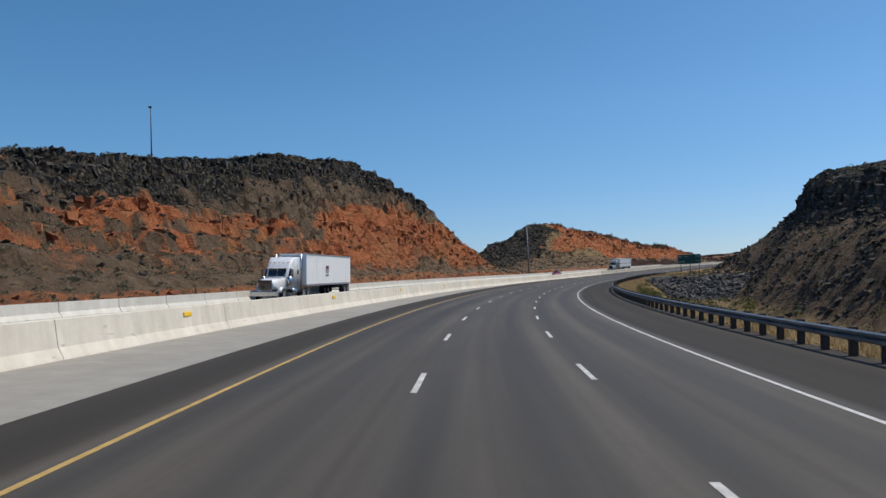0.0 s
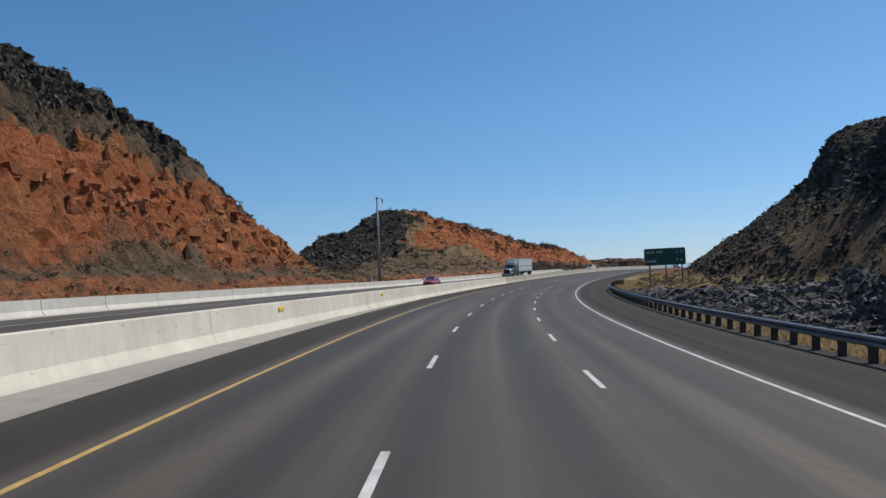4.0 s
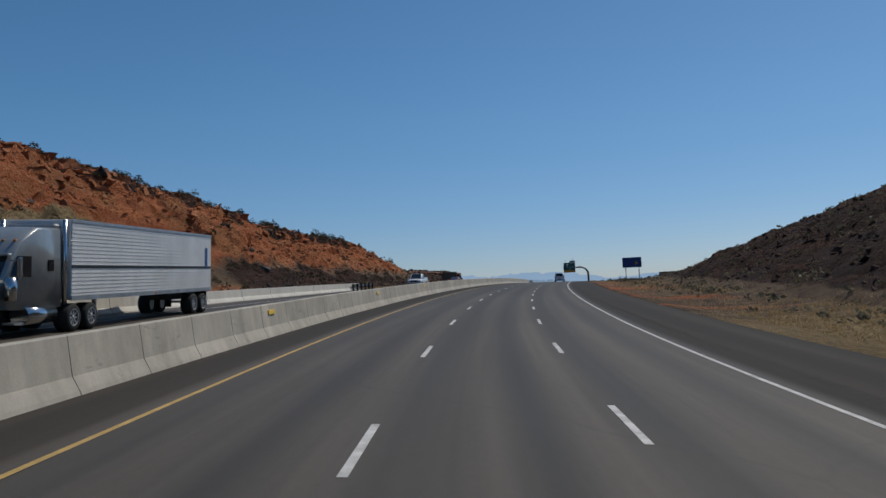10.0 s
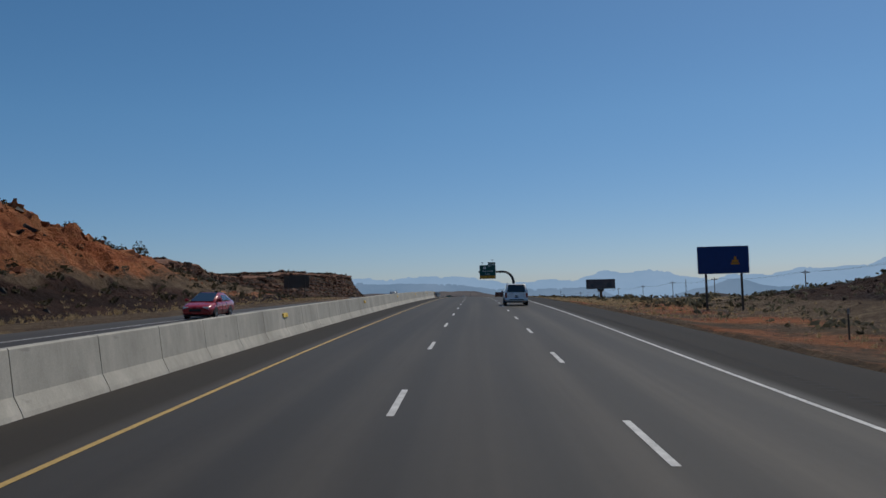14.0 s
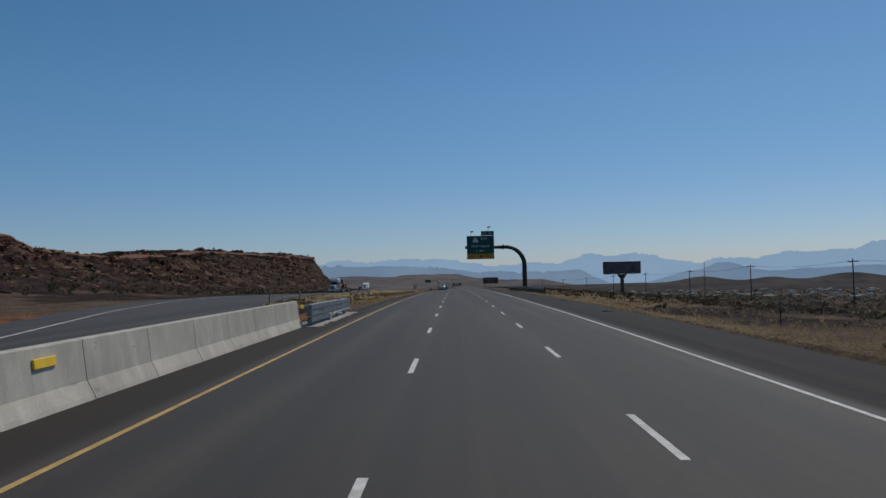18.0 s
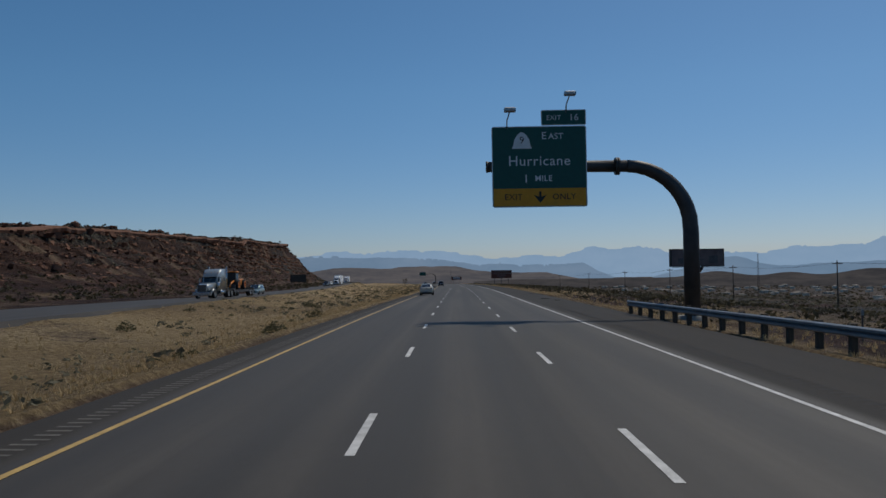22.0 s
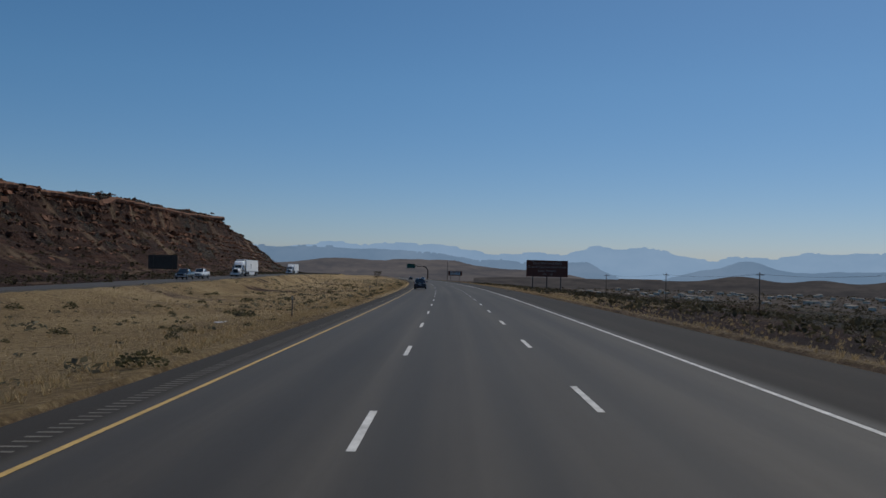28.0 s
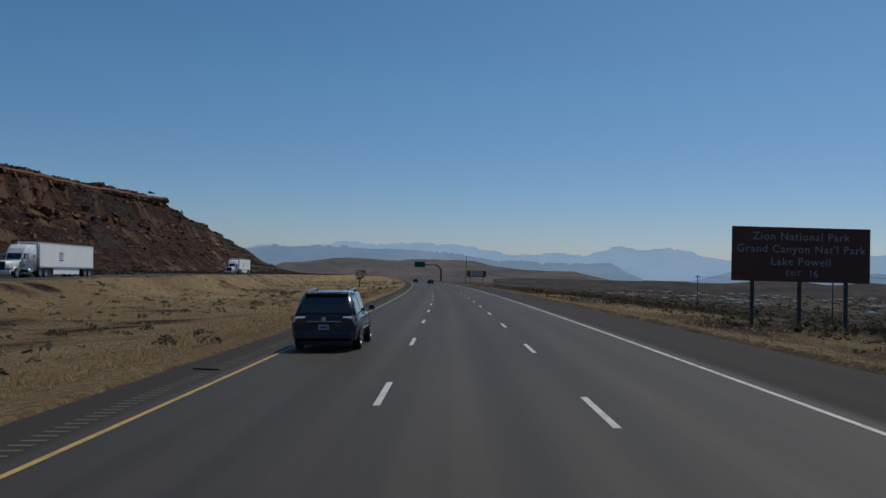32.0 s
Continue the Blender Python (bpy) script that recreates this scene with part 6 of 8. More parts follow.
# utility poles with a crossarm along the plain
def utility_pole():
    p = new("utility_pole")
    tagged(p, "dark timber utility pole with one crossarm", "utility pole", "utility poles across the plain")
    part("pole", tubed([(0, 0, -1), (0, 0, 9.6)], 0.16, 0.11, 9), POLEWOOD, p)
    part("crossarm", boxed(-1.15, 1.15, -0.17, -0.06, 8.9, 9.06, 0.01), POLEWOOD, p)
    for x in (-1.0, -0.45, 0.45, 1.0):
        part("insulator", tubed([(x, -0.11, 9.06), (x, -0.11, 9.24)], 0.05, 0.035, 8), SIGN_BACK, p)
    part("brace", tubed([(-0.6, -0.12, 8.95), (0, -0.12, 8.3), (0.6, -0.12, 8.95)], 0.02, n=5), GALV, p)
    return p


up = utility_pole()
sp = [505, 561, 633, 689, 745, 805, 866, 930, 1000, 1075]
for k, s_ in enumerate(sp):
    m = ground_pose(s_, 77, 0, 8)
    if k == 0:
        up.matrix_world = m
    else:
        copy_thing(up, m)
wires = thing("overhead_wires", Matrix(), "thin sagging wires between the utility poles", "wires")
for a, b in zip(sp, sp[1:]):
    for x in (-1.0, 0.45, 1.0):
        A, B = ground_pose(a, 77, 0, 8) @ Vector((x, -0.11, 9.24)), ground_pose(b, 77, 0, 8) @ Vector((x, -0.11, 9.24))
        part("wire", tubed([A.lerp(B, k / 8) - Vector((0, 0, 3.2 * (k / 8) * (1 - k / 8))) for k in range(9)], 0.012, n=4), SIGN_BLACK, wires)


# camera mast and its cabinet between the hills, a mast on the hilltop
mast = thing("camera_mast", ground_pose(239.5, -28.8), "tall galvanised mast with a traffic camera on an arm", "mast")
part("pole", tubed([(0, 0, -0.5), (0, 0, 14.9)], 0.27, 0.14, 14), POLE_GREY, mast)
part("base", tubed([(0, 0, -0.5), (0, 0, 0.35)], 0.5, n=16), APRON, mast, "round concrete base")
arm = part("camera_arm", tubed([(0, 0, 14.6), (0.5, 0, 15.0), (0.95, 0, 14.75)], 0.05, n=8), RAILSTEEL, mast)
part("camera_dome", tubed([(0.95, 0, 14.72), (0.95, 0, 14.45), (0.95, 0, 14.1)], 0.17, 0.09, 12), SIGN_BACK, arm, "grey camera dome")
part("top_unit", boxed(-0.2, 0.15, -0.12, 0.12, 14.85, 15.15, 0.02), SIGN_BACK, mast)
cab = thing("roadside_cabinet", ground_pose(236.5, -29.6), "pale grey steel equipment cabinet on a concrete pad", "cabinet")
part("body", boxed(-0.4, 0.4, -0.3, 0.3, 0.1, 1.75, 0.03), SIGN_BACK, cab)
part("pad", boxed(-0.6, 0.6, -0.5, 0.5, -0.6, 0.1), APRON, cab)
part("door", boxed(-0.34, 0.34, -0.325, -0.3, 0.2, 1.65, 0.01), GALV, cab)
top = thing("hilltop_mast", ground_pose(180, -111), "thin dark mast standing on the hilltop", "mast")
part("pole", tubed([(0, 0, -1), (0, 0, 18.5)], 0.22, 0.12, 8), DARKSTEEL, top)
part("head", boxed(-0.7, 0.3, -0.15, 0.15, 18.2, 18.6, 0.05), DARKSTEEL, top)


# slim marker posts and a dead bush in the median, seen from the far end too
def delineator(high, label):
    p = new("marker_post")
    tagged(p, label, "marker post", "slim posts in the median")
    part("stake", boxed(-0.03, 0.03, -0.02, 0.02, -0.3, high, 0.005), DARKSTEEL, p)
    part("head_plate", boxed(-0.05, 0.05, -0.028, -0.021, high - 0.22, high, 0.002), SIGN_BACK, p)
    return p


marks = [(531, -11.45, 1.25), (532.4, -13.95, 1.2), (536.7, -8.55, 1.15), (690, -9.1, 1.2), (786, -9.65, 1.25), (838.6, -9.65, 1.3), (608, 14.5, 1.1), (512, 15, 1.1), (400, 14.2, 1.4), (690, 14.2, 1.1)]
first = delineator(1.2, "thin dark steel marker post in dry grass")
for k, (s_, d_, h_) in enumerate(marks):
    m = ground_pose(s_, d_)
    if k == 0:
        first.matrix_world = m
    else:
        copy_thing(first, m)


# a sign seen from behind beside the opposite road, and more signs far ahead
def back_sign(s_, d_, w, h, z, label, sheet=SIGN_BACK):
    b = thing("road_sign", ground_pose(s_, d_), label, "road sign")
    part("panel", boxed(-w / 2, w / 2, -0.02, 0.02, z, z + h), sheet, b)
    for x in (-w * 0.33, w * 0.33):
        part("post", boxed(x - 0.07, x + 0.07, -0.16, -0.02, -0.5, z + h - 0.1), POLEWOOD, b)
    for z_ in (z + 0.3, z + h / 2, z + h - 0.3):
        part("stiffener", boxed(-w / 2, w / 2, -0.06, -0.02, z_ - 0.04, z_ + 0.04), sheet, b)
    return b


# both backs take the dark timber colour to paint their backlit shade
back_sign(514, -32, 4.6, 2.3, 1.9, "back of a roadside sign on timber posts, coloured dark as backlit", POLEWOOD)
back_sign(925, -63, 6.6, 3.2, 1.6, "back of a large sign beside the opposite road, coloured dark as backlit", POLEWOOD)
sgn = thing("park_sign", line_pose(1135, 18.5), "brown recreation sign on posts far along the road", "road sign")
panel_with_border(sgn, 6.8, 2.2, 3.6, 0, SIGN_BROWN, SIGN_BROWN, 0.05, 0.03)
bm = bmesh.new()
for z in (4.1, 3.5, 2.95):
    box(bm, -2.4, 2.4, -0.016, -0.012, z, z + 0.3)
part("word_bars", bm, SIGN_WHITE, sgn)
for x in (-2.2, 2.2):
    post_line(sgn, x, float(ground_rise(1135, 18.5 + x)) - 0.5, 4.4, DARKSTEEL, 0.09, 0.14)
g2 = thing("cantilever_sign", line_pose(1240, 0), "green overhead sign on a curved arm far ahead", "road sign")
part("column", tubed([(x - 0.2, 0.35, z) for x, _, z in arc], 0.42, 0.33, 12), DARKSTEEL, g2)
part("arm", tubed([(8.25, 0.35, 8.0), (-0.5, 0.35, 8.06)], 0.32, 0.28, 12), DARKSTEEL, g2)
panel_with_border(g2, 5.2, 2.8, 8.0, 1.6, SIGN_GREEN, SIGN_WHITE, 0.12, 0.05)
far_mast = thing("lattice_mast", ground_pose(1050, 190), "thin lattice mast on the plain", "mast")
bm = bmesh.new()
for a in range(3):
    x, y = math.cos(a * 2.09), math.sin(a * 2.09)
    tube(bm, [(x, y, -1), (x * 0.3, y * 0.3, 26)], 0.08, 0.05, 5)
    for k in range(12):
        b = (a + 1 + k % 2) % 3
        f0, f1 = 1 - 0.7 * k / 12, 1 - 0.7 * (k + 1) / 12
        tube(bm, [(x * f0, y * f0, 26 * k / 12), (math.cos(b * 2.09) * f1, math.sin(b * 2.09) * f1, 26 * (k + 1) / 12)], 0.03, n=4)
part("lattice", bm, DARKSTEEL, far_mast)
pole2 = thing("lone_pole", ground_pose(1120, 13.5), "tall thin dark pole beside the road ahead", "mast")
part("pole", tubed([(0, 0, -0.5), (0, 0, 9.5)], 0.13, 0.1, 8), DARKSTEEL, pole2)


# pale scraps lying in the median
for s_, d_, turn, w in ((566.6, -11.6, 70, 1.5), (785.5, -13.8, 55, 0.8)):
    scrap = part("litter_board", boxed(-w / 2, w / 2, -0.16, 0.16, 0.0, 0.05, 0.01), SIGN_WHITE)
    scrap.matrix_world = ground_pose(s_, d_, 0.02, turn)
    tagged(scrap, "dirty white board lying in the dry median", "litter")


# the town in the valley
def house(w, l, h, roof, label):
    b = new("house")
    tagged(b, label, "house", "houses of the town in the valley")
    part("wall", boxed(-w / 2, w / 2, -l / 2, l / 2, -3, h), STUCCO, b)
    bm = bmesh.new()
    e = 0.5
    v = [bm.verts.new(p) for p in ((-w / 2 - e, -l / 2 - e, h), (w / 2 + e, -l / 2 - e, h), (w / 2 + e, l / 2 + e, h), (-w / 2 - e, l / 2 + e, h), (-w / 2 + w * 0.25, 0, h + roof), (w / 2 - w * 0.25, 0, h + roof))]
    for f in ((0, 1, 5, 4), (1, 2, 5), (2, 3, 4, 5), (3, 0, 4), (3, 2, 1, 0)):
        bm.faces.new([v[i] for i in f])
    part("roof", bm, ROOF_TILE, b)
    for x in (-w * 0.28, w * 0.05, w * 0.3):
        part("window", boxed(x - 0.6, x + 0.6, -l / 2 - 0.03, -l / 2, 0.9, 2.1), GLASS, b)
    part("door", boxed(-w * 0.12 - 0.5, -w * 0.12 + 0.5, -l / 2 - 0.04, -l / 2, 0, 2.1), BB_TRIM, b)
    return b


rh = random.Random(12)
protos = [house(12, 7, 2.5, 1.0, "pale one-storey house with a low hipped roof"), house(9, 7, 3.6, 1.1, "pale two-storey house with a hipped roof"), house(22, 11, 3.6, 0.5, "long pale low building with a flat roof")]
used = set()
for k in range(190):
    a, r = radians(rh.uniform(39, 78)), rh.uniform(800, 2100) if k % 3 else rh.uniform(1100, 1700)
    x, y = 260 + r * math.sin(a), 540 + r * math.cos(a)
    i = 2 if rh.random() < 0.08 else rh.randrange(2)
    z = -15 + float(fbm(np.array(x / 420), np.array(y / 420), 4, 91)) * 7 + float(smooth(np.array(math.hypot(x - 300, y - 700)), 1500, 4500)) * 8
    dd = (_x - x) ** 2 + (_y - y) ** 2
    j = int(np.argmin(dd))
    d_ = (x - _x[j]) * math.cos(_h[j]) + (y - _y[j]) * math.sin(_h[j])
    if d_ < 262:
        continue
    m = pose(x, y, z, 0, 0, rh.uniform(-30, 60))
    if i not in used:
        used.add(i)
        protos[i].matrix_world = m
    else:
        copy_thing(protos[i], m)
# trees and brush of the valley floor
r_ = np.random.default_rng(9)
n_ = 7000
a, q = np.radians(r_.uniform(30, 84, n_)), 330 + 1700 * r_.random(n_) ** 0.8
X, Y = 260 + q * np.sin(a), 540 + q * np.cos(a)
Z = -15 + fbm(X / 420, Y / 420, 4, 91) * 7 + smooth(np.hypot(X - 300, Y - 700), 1500, 4500) * 8
strew("valley_trees", FARBUSH, np.stack([X, Y, Z], -1), sized(88, n_, 1.5, 6.0, 2.0), DARKBUSH, "dark trees and brush in the valley", 89, (0.6, 1.0), 0.1, "trees")


# a lone dark tree in the median far ahead
def lone_tree(s_, d_, high):
    t_ = thing("tree", ground_pose(s_, d_), "lone dark desert tree in the dry median", "tree")
    bm = tubed([(0, 0, -0.3), (0.05, 0.02, high * 0.25), (-0.04, 0.05, high * 0.5)], 0.16, 0.09, 8)
    for a in range(6):
        q = a * 1.05
        tube(bm, [(0, 0.03, high * (0.25 + 0.04 * a)), (math.cos(q) * 0.6, math.sin(q) * 0.6, high * 0.55), (math.cos(q) * 1.2, math.sin(q) * 1.2, high * 0.75)], 0.06, 0.02, 5)
    part("trunk", bm, POLEWOOD, t_)
    rg = random.Random(31)
    V, F = [], []
    for k in range(26):
        a, r, z = rg.uniform(0, 6.28), 1.5 * math.sqrt(rg.random()), high * rg.uniform(0.5, 1.0)
        v, f = shrub_shape(rg, 60, 0.5, 0.5, 0.09, 0)
        n = len(V)
        V += [(p[0] * 1.1 + math.cos(a) * r, p[1] * 1.1 + math.sin(a) * r, p[2] + z - 0.3) for p in v]
        F += [[i + n for i in q] for q in f]
    part("crown", mesh_of("crown", V, F, DARKBUSH), None, t_, "sparse dark leafy crown")


lone_tree(1050, -18.5, 4.4)

# ---- vehicles ----
def loft(bm, rings, caps=True, smooth_faces=True):
    vs = [[bm.verts.new(p) for p in r] for r in rings]
    n = len(vs[0])
    for a, b in zip(vs, vs[1:]):
        for i in range(n):
            f = bm.faces.new((a[i], a[(i + 1) % n], b[(i + 1) % n], b[i]))
            f.smooth = smooth_faces
    if caps:
        bm.faces.new(vs[0][::-1])
        bm.faces.new(vs[-1])
    return bm


def body_ring(y, lo, mid, top, wl, wm, wt, crown=0.03):
    half = [(wl * 0.9, lo), (wl, lo + 0.05), (wm, mid), (wm - 0.01, mid + (top - mid) * 0.6), (wt, top - 0.015), (wt * 0.8, top + crown * 0.5), (wt * 0.35, top + crown)]
    return [(-x, y, z) for x, z in half] + [(x, y, z) for x, z in half[::-1]]


def cabin_ring(y, base, roof, wb, wr):
    half = [(wb, base), (wr + 0.02, roof - 0.09), (wr, roof - 0.05), (wr * 0.86, roof), (wr * 0.4, roof + 0.02)]
    return [(-x, y, z) for x, z in half] + [(x, y, z) for x, z in half[::-1]]


def pane(parent, corners, material, u0=0.0, u1=1.0, v0=0.0, v1=1.0, lift=0.008, name="window", label=""):
    """A thin plate on the four corners a, b, c, d (a-b below, d-c above)."""
    a, b, c, d = (Vector(p) for p in corners)

    def at(u, v):
        return a.lerp(b, u).lerp(d.lerp(c, u), v)
    q = [at(u0, v0), at(u1, v0), at(u1, v1), at(u0, v1)]
    nrm = (q[1] - q[0]).cross(q[3] - q[0]).normalized() * lift
    bm = bmesh.new()
    inner = [bm.verts.new(p - nrm * 0.4) for p in q]
    outer = [bm.verts.new(p + nrm) for p in q]
    bm.faces.new(outer)
    for i in range(4):
        bm.faces.new((inner[i], inner[(i + 1) % 4], outer[(i + 1) % 4], outer[i]))
    return part(name, bm, material, parent, label)


_tyres = {}


def wheel(parent, x, y, r, w, spokes=6, rim=CHROME):
    """A tyre with its rim; the outer face looks to the side on which it stands."""
    key = (r, w, spokes, rim.name)
    if key not in _tyres:
        bm = bmesh.new()
        sec = [(-0.5, 0.62), (-0.5, 0.9), (-0.42, 0.985), (0.42, 0.985), (0.5, 0.9), (0.5, 0.62)]
        n = 22
        rings = [[bm.verts.new((a * w, math.cos(2 * math.pi * k / n) * b * r, math.sin(2 * math.pi * k / n) * b * r)) for a, b in sec] for k in range(n)]
        for k in range(n):
            p, q = rings[k], rings[(k + 1) % n]
            for i in range(len(sec) - 1):
                bm.faces.new((p[i], p[i + 1], q[i + 1], q[i])).smooth = True
        tm = bpy.data.meshes.new("wheel")
        bm.to_mesh(tm)
        bm.free()
        tm.materials.append(RUBBER)
        bm = bmesh.new()
        tube(bm, [(-w * 0.45, 0, 0), (w * 0.28, 0, 0)], r * 0.60, n=20)
        ring = [(0.40, 0.655), (0.50, 0.64), (0.50, 0.56), (0.40, 0.54)]
        rr_ = [[bm.verts.new((a * w, math.cos(2 * math.pi * k / n) * b * r, math.sin(2 * math.pi * k / n) * b * r)) for a, b in ring] for k in range(n)]
        for k in range(n):
            for i in range(4):
                bm.faces.new((rr_[k][i], rr_[k][(i + 1) % 4], rr_[(k + 1) % n][(i + 1) % 4], rr_[(k + 1) % n][i]))
        for k in range(spokes):
            a = 2 * math.pi * k / spokes
            c, s_ = math.cos(a), math.sin(a)
            q = [(0.30 * w, c * t - s_ * o, s_ * t + c * o) for t, o in ((0.08 * r, -0.07 * r), (0.58 * r, -0.05 * r), (0.58 * r, 0.05 * r), (0.08 * r, 0.07 * r))]
            lo = [bm.verts.new(v) for v in q]
            hi = [bm.verts.new((0.46 * w, v[1], v[2])) for v in q]
            bm.faces.new(hi)
            for i in range(4):
                bm.faces.new((lo[i], lo[(i + 1) % 4], hi[(i + 1) % 4], hi[i]))
        tube(bm, [(0.3 * w, 0, 0), (0.5 * w, 0, 0)], 0.13 * r, n=12)
        bmesh.ops.recalc_face_normals(bm, faces=bm.faces)
        rm = bpy.data.meshes.new("rim")
        bm.to_mesh(rm)
        bm.free()
        rm.materials.append(rim)
        _tyres[key] = (tm, rm)
    tm, rm = _tyres[key]
    t = new("wheel", tm)
    t.parent = parent
    t.location = (x, y, r)
    if x < 0:
        t.rotation_euler = (0, 0, math.pi)
    k = new("rim", rm)
    k.parent = t
    return t


def arch(parent, x, y, r, w=0.03):
    """Dark lining of a wheel arch, just proud of the body side."""
    bm = bmesh.new()
    n = 14
    s_ = 1 if x > 0 else -1
    rim = [(math.cos(math.pi * k / n) * r, math.sin(math.pi * k / n) * r) for k in range(n + 1)]
    out = [bm.verts.new((x, y + a, b)) for a, b in rim]
    inn = [bm.verts.new((x - s_ * 0.25, y + a, b)) for a, b in rim]
    bm.faces.new(out)
    bm.faces.new(inn[::-1])
    for i in range(n):
        bm.faces.new((out[i], inn[i], inn[i + 1], out[i + 1]))
    ob = part("wheel_arch", bm, PLASTIC, parent)
    return ob


def plate(parent, y, z, facing=-1):
    p = part("number_plate", boxed(-0.155, 0.155, min(y, y + 0.012 * facing), max(y, y + 0.012 * facing), z - 0.075, z + 0.075, 0.004), PLATE, parent)
    part("plate_bar", boxed(-0.11, 0.11, min(y + 0.012 * facing, y + 0.016 * facing), max(y + 0.012 * facing, y + 0.016 * facing), z - 0.035, z + 0.03), PLATE_BAR, p)


def car(name, L, W, paint, label, body, cabin, doors, r, axles, belt=0.0, lights=None, rack=False, cat="car", rims=6, rim=CHROME, sill=0.28, tail=None, tall_tail=None):
    """A road car. body: rows for body_ring from the rear (y = -L/2) to the front; cabin: rows for cabin_ring;
    doors: along-fractions of the side glass panes between cabin rows 1 and 2."""
    c = new(name)
    tagged(c, label, cat)
    bm = loft(bmesh.new(), [body_ring(*b) for b in body])
    shell = part("body", bm, paint, c)
    bm = loft(bmesh.new(), [cabin_ring(*b) for b in cabin])
    top = part("cabin", bm, paint, c)
    k = [cabin_ring(*b) for b in cabin]
    n = len(k) - 1
    # rear and front glass
    for i, j, nm in ((0, 1, "rear_window"), (n, n - 1, "windscreen")):
        a, b = k[i], k[j]
        m_ = -1 if i == 0 else 1
        low_l, low_r, up_r, up_l = Vector(a[3]), Vector(a[6]), Vector(b[6]), Vector(b[3])
        if i == 0:
            pane(top, (low_l, low_r, up_r, up_l), GLASS, 0.01, 0.99, 0.06, 0.93, 0.034, nm, "dark tinted rear window")
        else:
            pane(top, (low_r, low_l, up_l, up_r), GLASS, 0.01, 0.99, 0.05, 0.95, 0.034, nm)
    for side in (0, 1):
        for q in range(n):
            a, b = k[q], k[q + 1]
            lo0, up0, lo1, up1 = (a[0], a[1], b[0], b[1]) if side == 0 else (a[-1], a[-2], b[-1], b[-2])
            cs = (lo1, lo0, up0, up1) if side == 0 else (lo0, lo1, up1, up0)
            for u0, u1, v0, v1 in doors.get(q, ()):
                if side == 0:
                    u0, u1 = 1 - u1, 1 - u0
                pane(top, cs, GLASS_DIM, u0, u1, v0, v1, 0.010, "side_window")
    wx = W / 2
    for y in axles:
        for sx in (-1, 1):
            arch(c, sx * (wx + 0.004), y, r * 1.16).location = (0, 0, r * 0.98)
            wheel(c, sx * (wx - 0.095), y, r, 0.225, rims, rim)
    for sx in (-1, 1):
        mirror = part("wing_mirror", boxed(sx * (wx + 0.09) - 0.10, sx * (wx + 0.09) + 0.10, cabin[-1][0] - 0.42, cabin[-1][0] - 0.26, belt + 0.02, belt + 0.19, 0.035), paint if name != "sedan_car" else PLASTIC, c)
        for y in ((axles[0] + axles[1]) / 2 - 0.55, (axles[0] + axles[1]) / 2 + 0.55):
            part("door_handle", boxed(sx * (wx - 0.005) - 0.02, sx * (wx - 0.005) + 0.02, y - 0.09, y + 0.09, belt - 0.16, belt - 0.125, 0.008), paint, c)
            part("door_seam", boxed(sx * (wx - 0.012) - 0.014, sx * (wx - 0.012) + 0.014, y + 0.62, y + 0.63, sill + 0.1, belt - 0.06), PLASTIC, c)
        part("side_trim", boxed(sx * (wx - 0.002) - 0.014, sx * (wx - 0.002) + 0.014, axles[0] + r * 1.25, axles[1] - r * 1.25, sill + 0.26, sill + 0.31, 0.006), paint, c)
    if rack:
        for sx in (-1, 1):
            pts = [(sx * cabin[1][4] * 0.86, cabin[1][0] + 0.1, cabin[1][2]), (sx * cabin[1][4] * 0.86, cabin[1][0] + 0.2, cabin[1][2] + 0.075), (sx * cabin[1][4] * 0.86, cabin[2][0] - 0.2, cabin[2][2] + 0.075), (sx * cabin[1][4] * 0.86, cabin[2][0] - 0.1, cabin[2][2])]
            part("roof_rail", tubed(pts, 0.022, n=6), rim if rim is CHROME else PLASTIC, c)
    return c, shell


def lamp_box(parent, x0, x1, y0, y1, z0, z1, material, name, bev=0.02):
    for sx in (-1, 1):
        part(name, boxed(min(sx * x0, sx * x1), max(sx * x0, sx * x1), y0, y1, z0, z1, bev), material, parent)


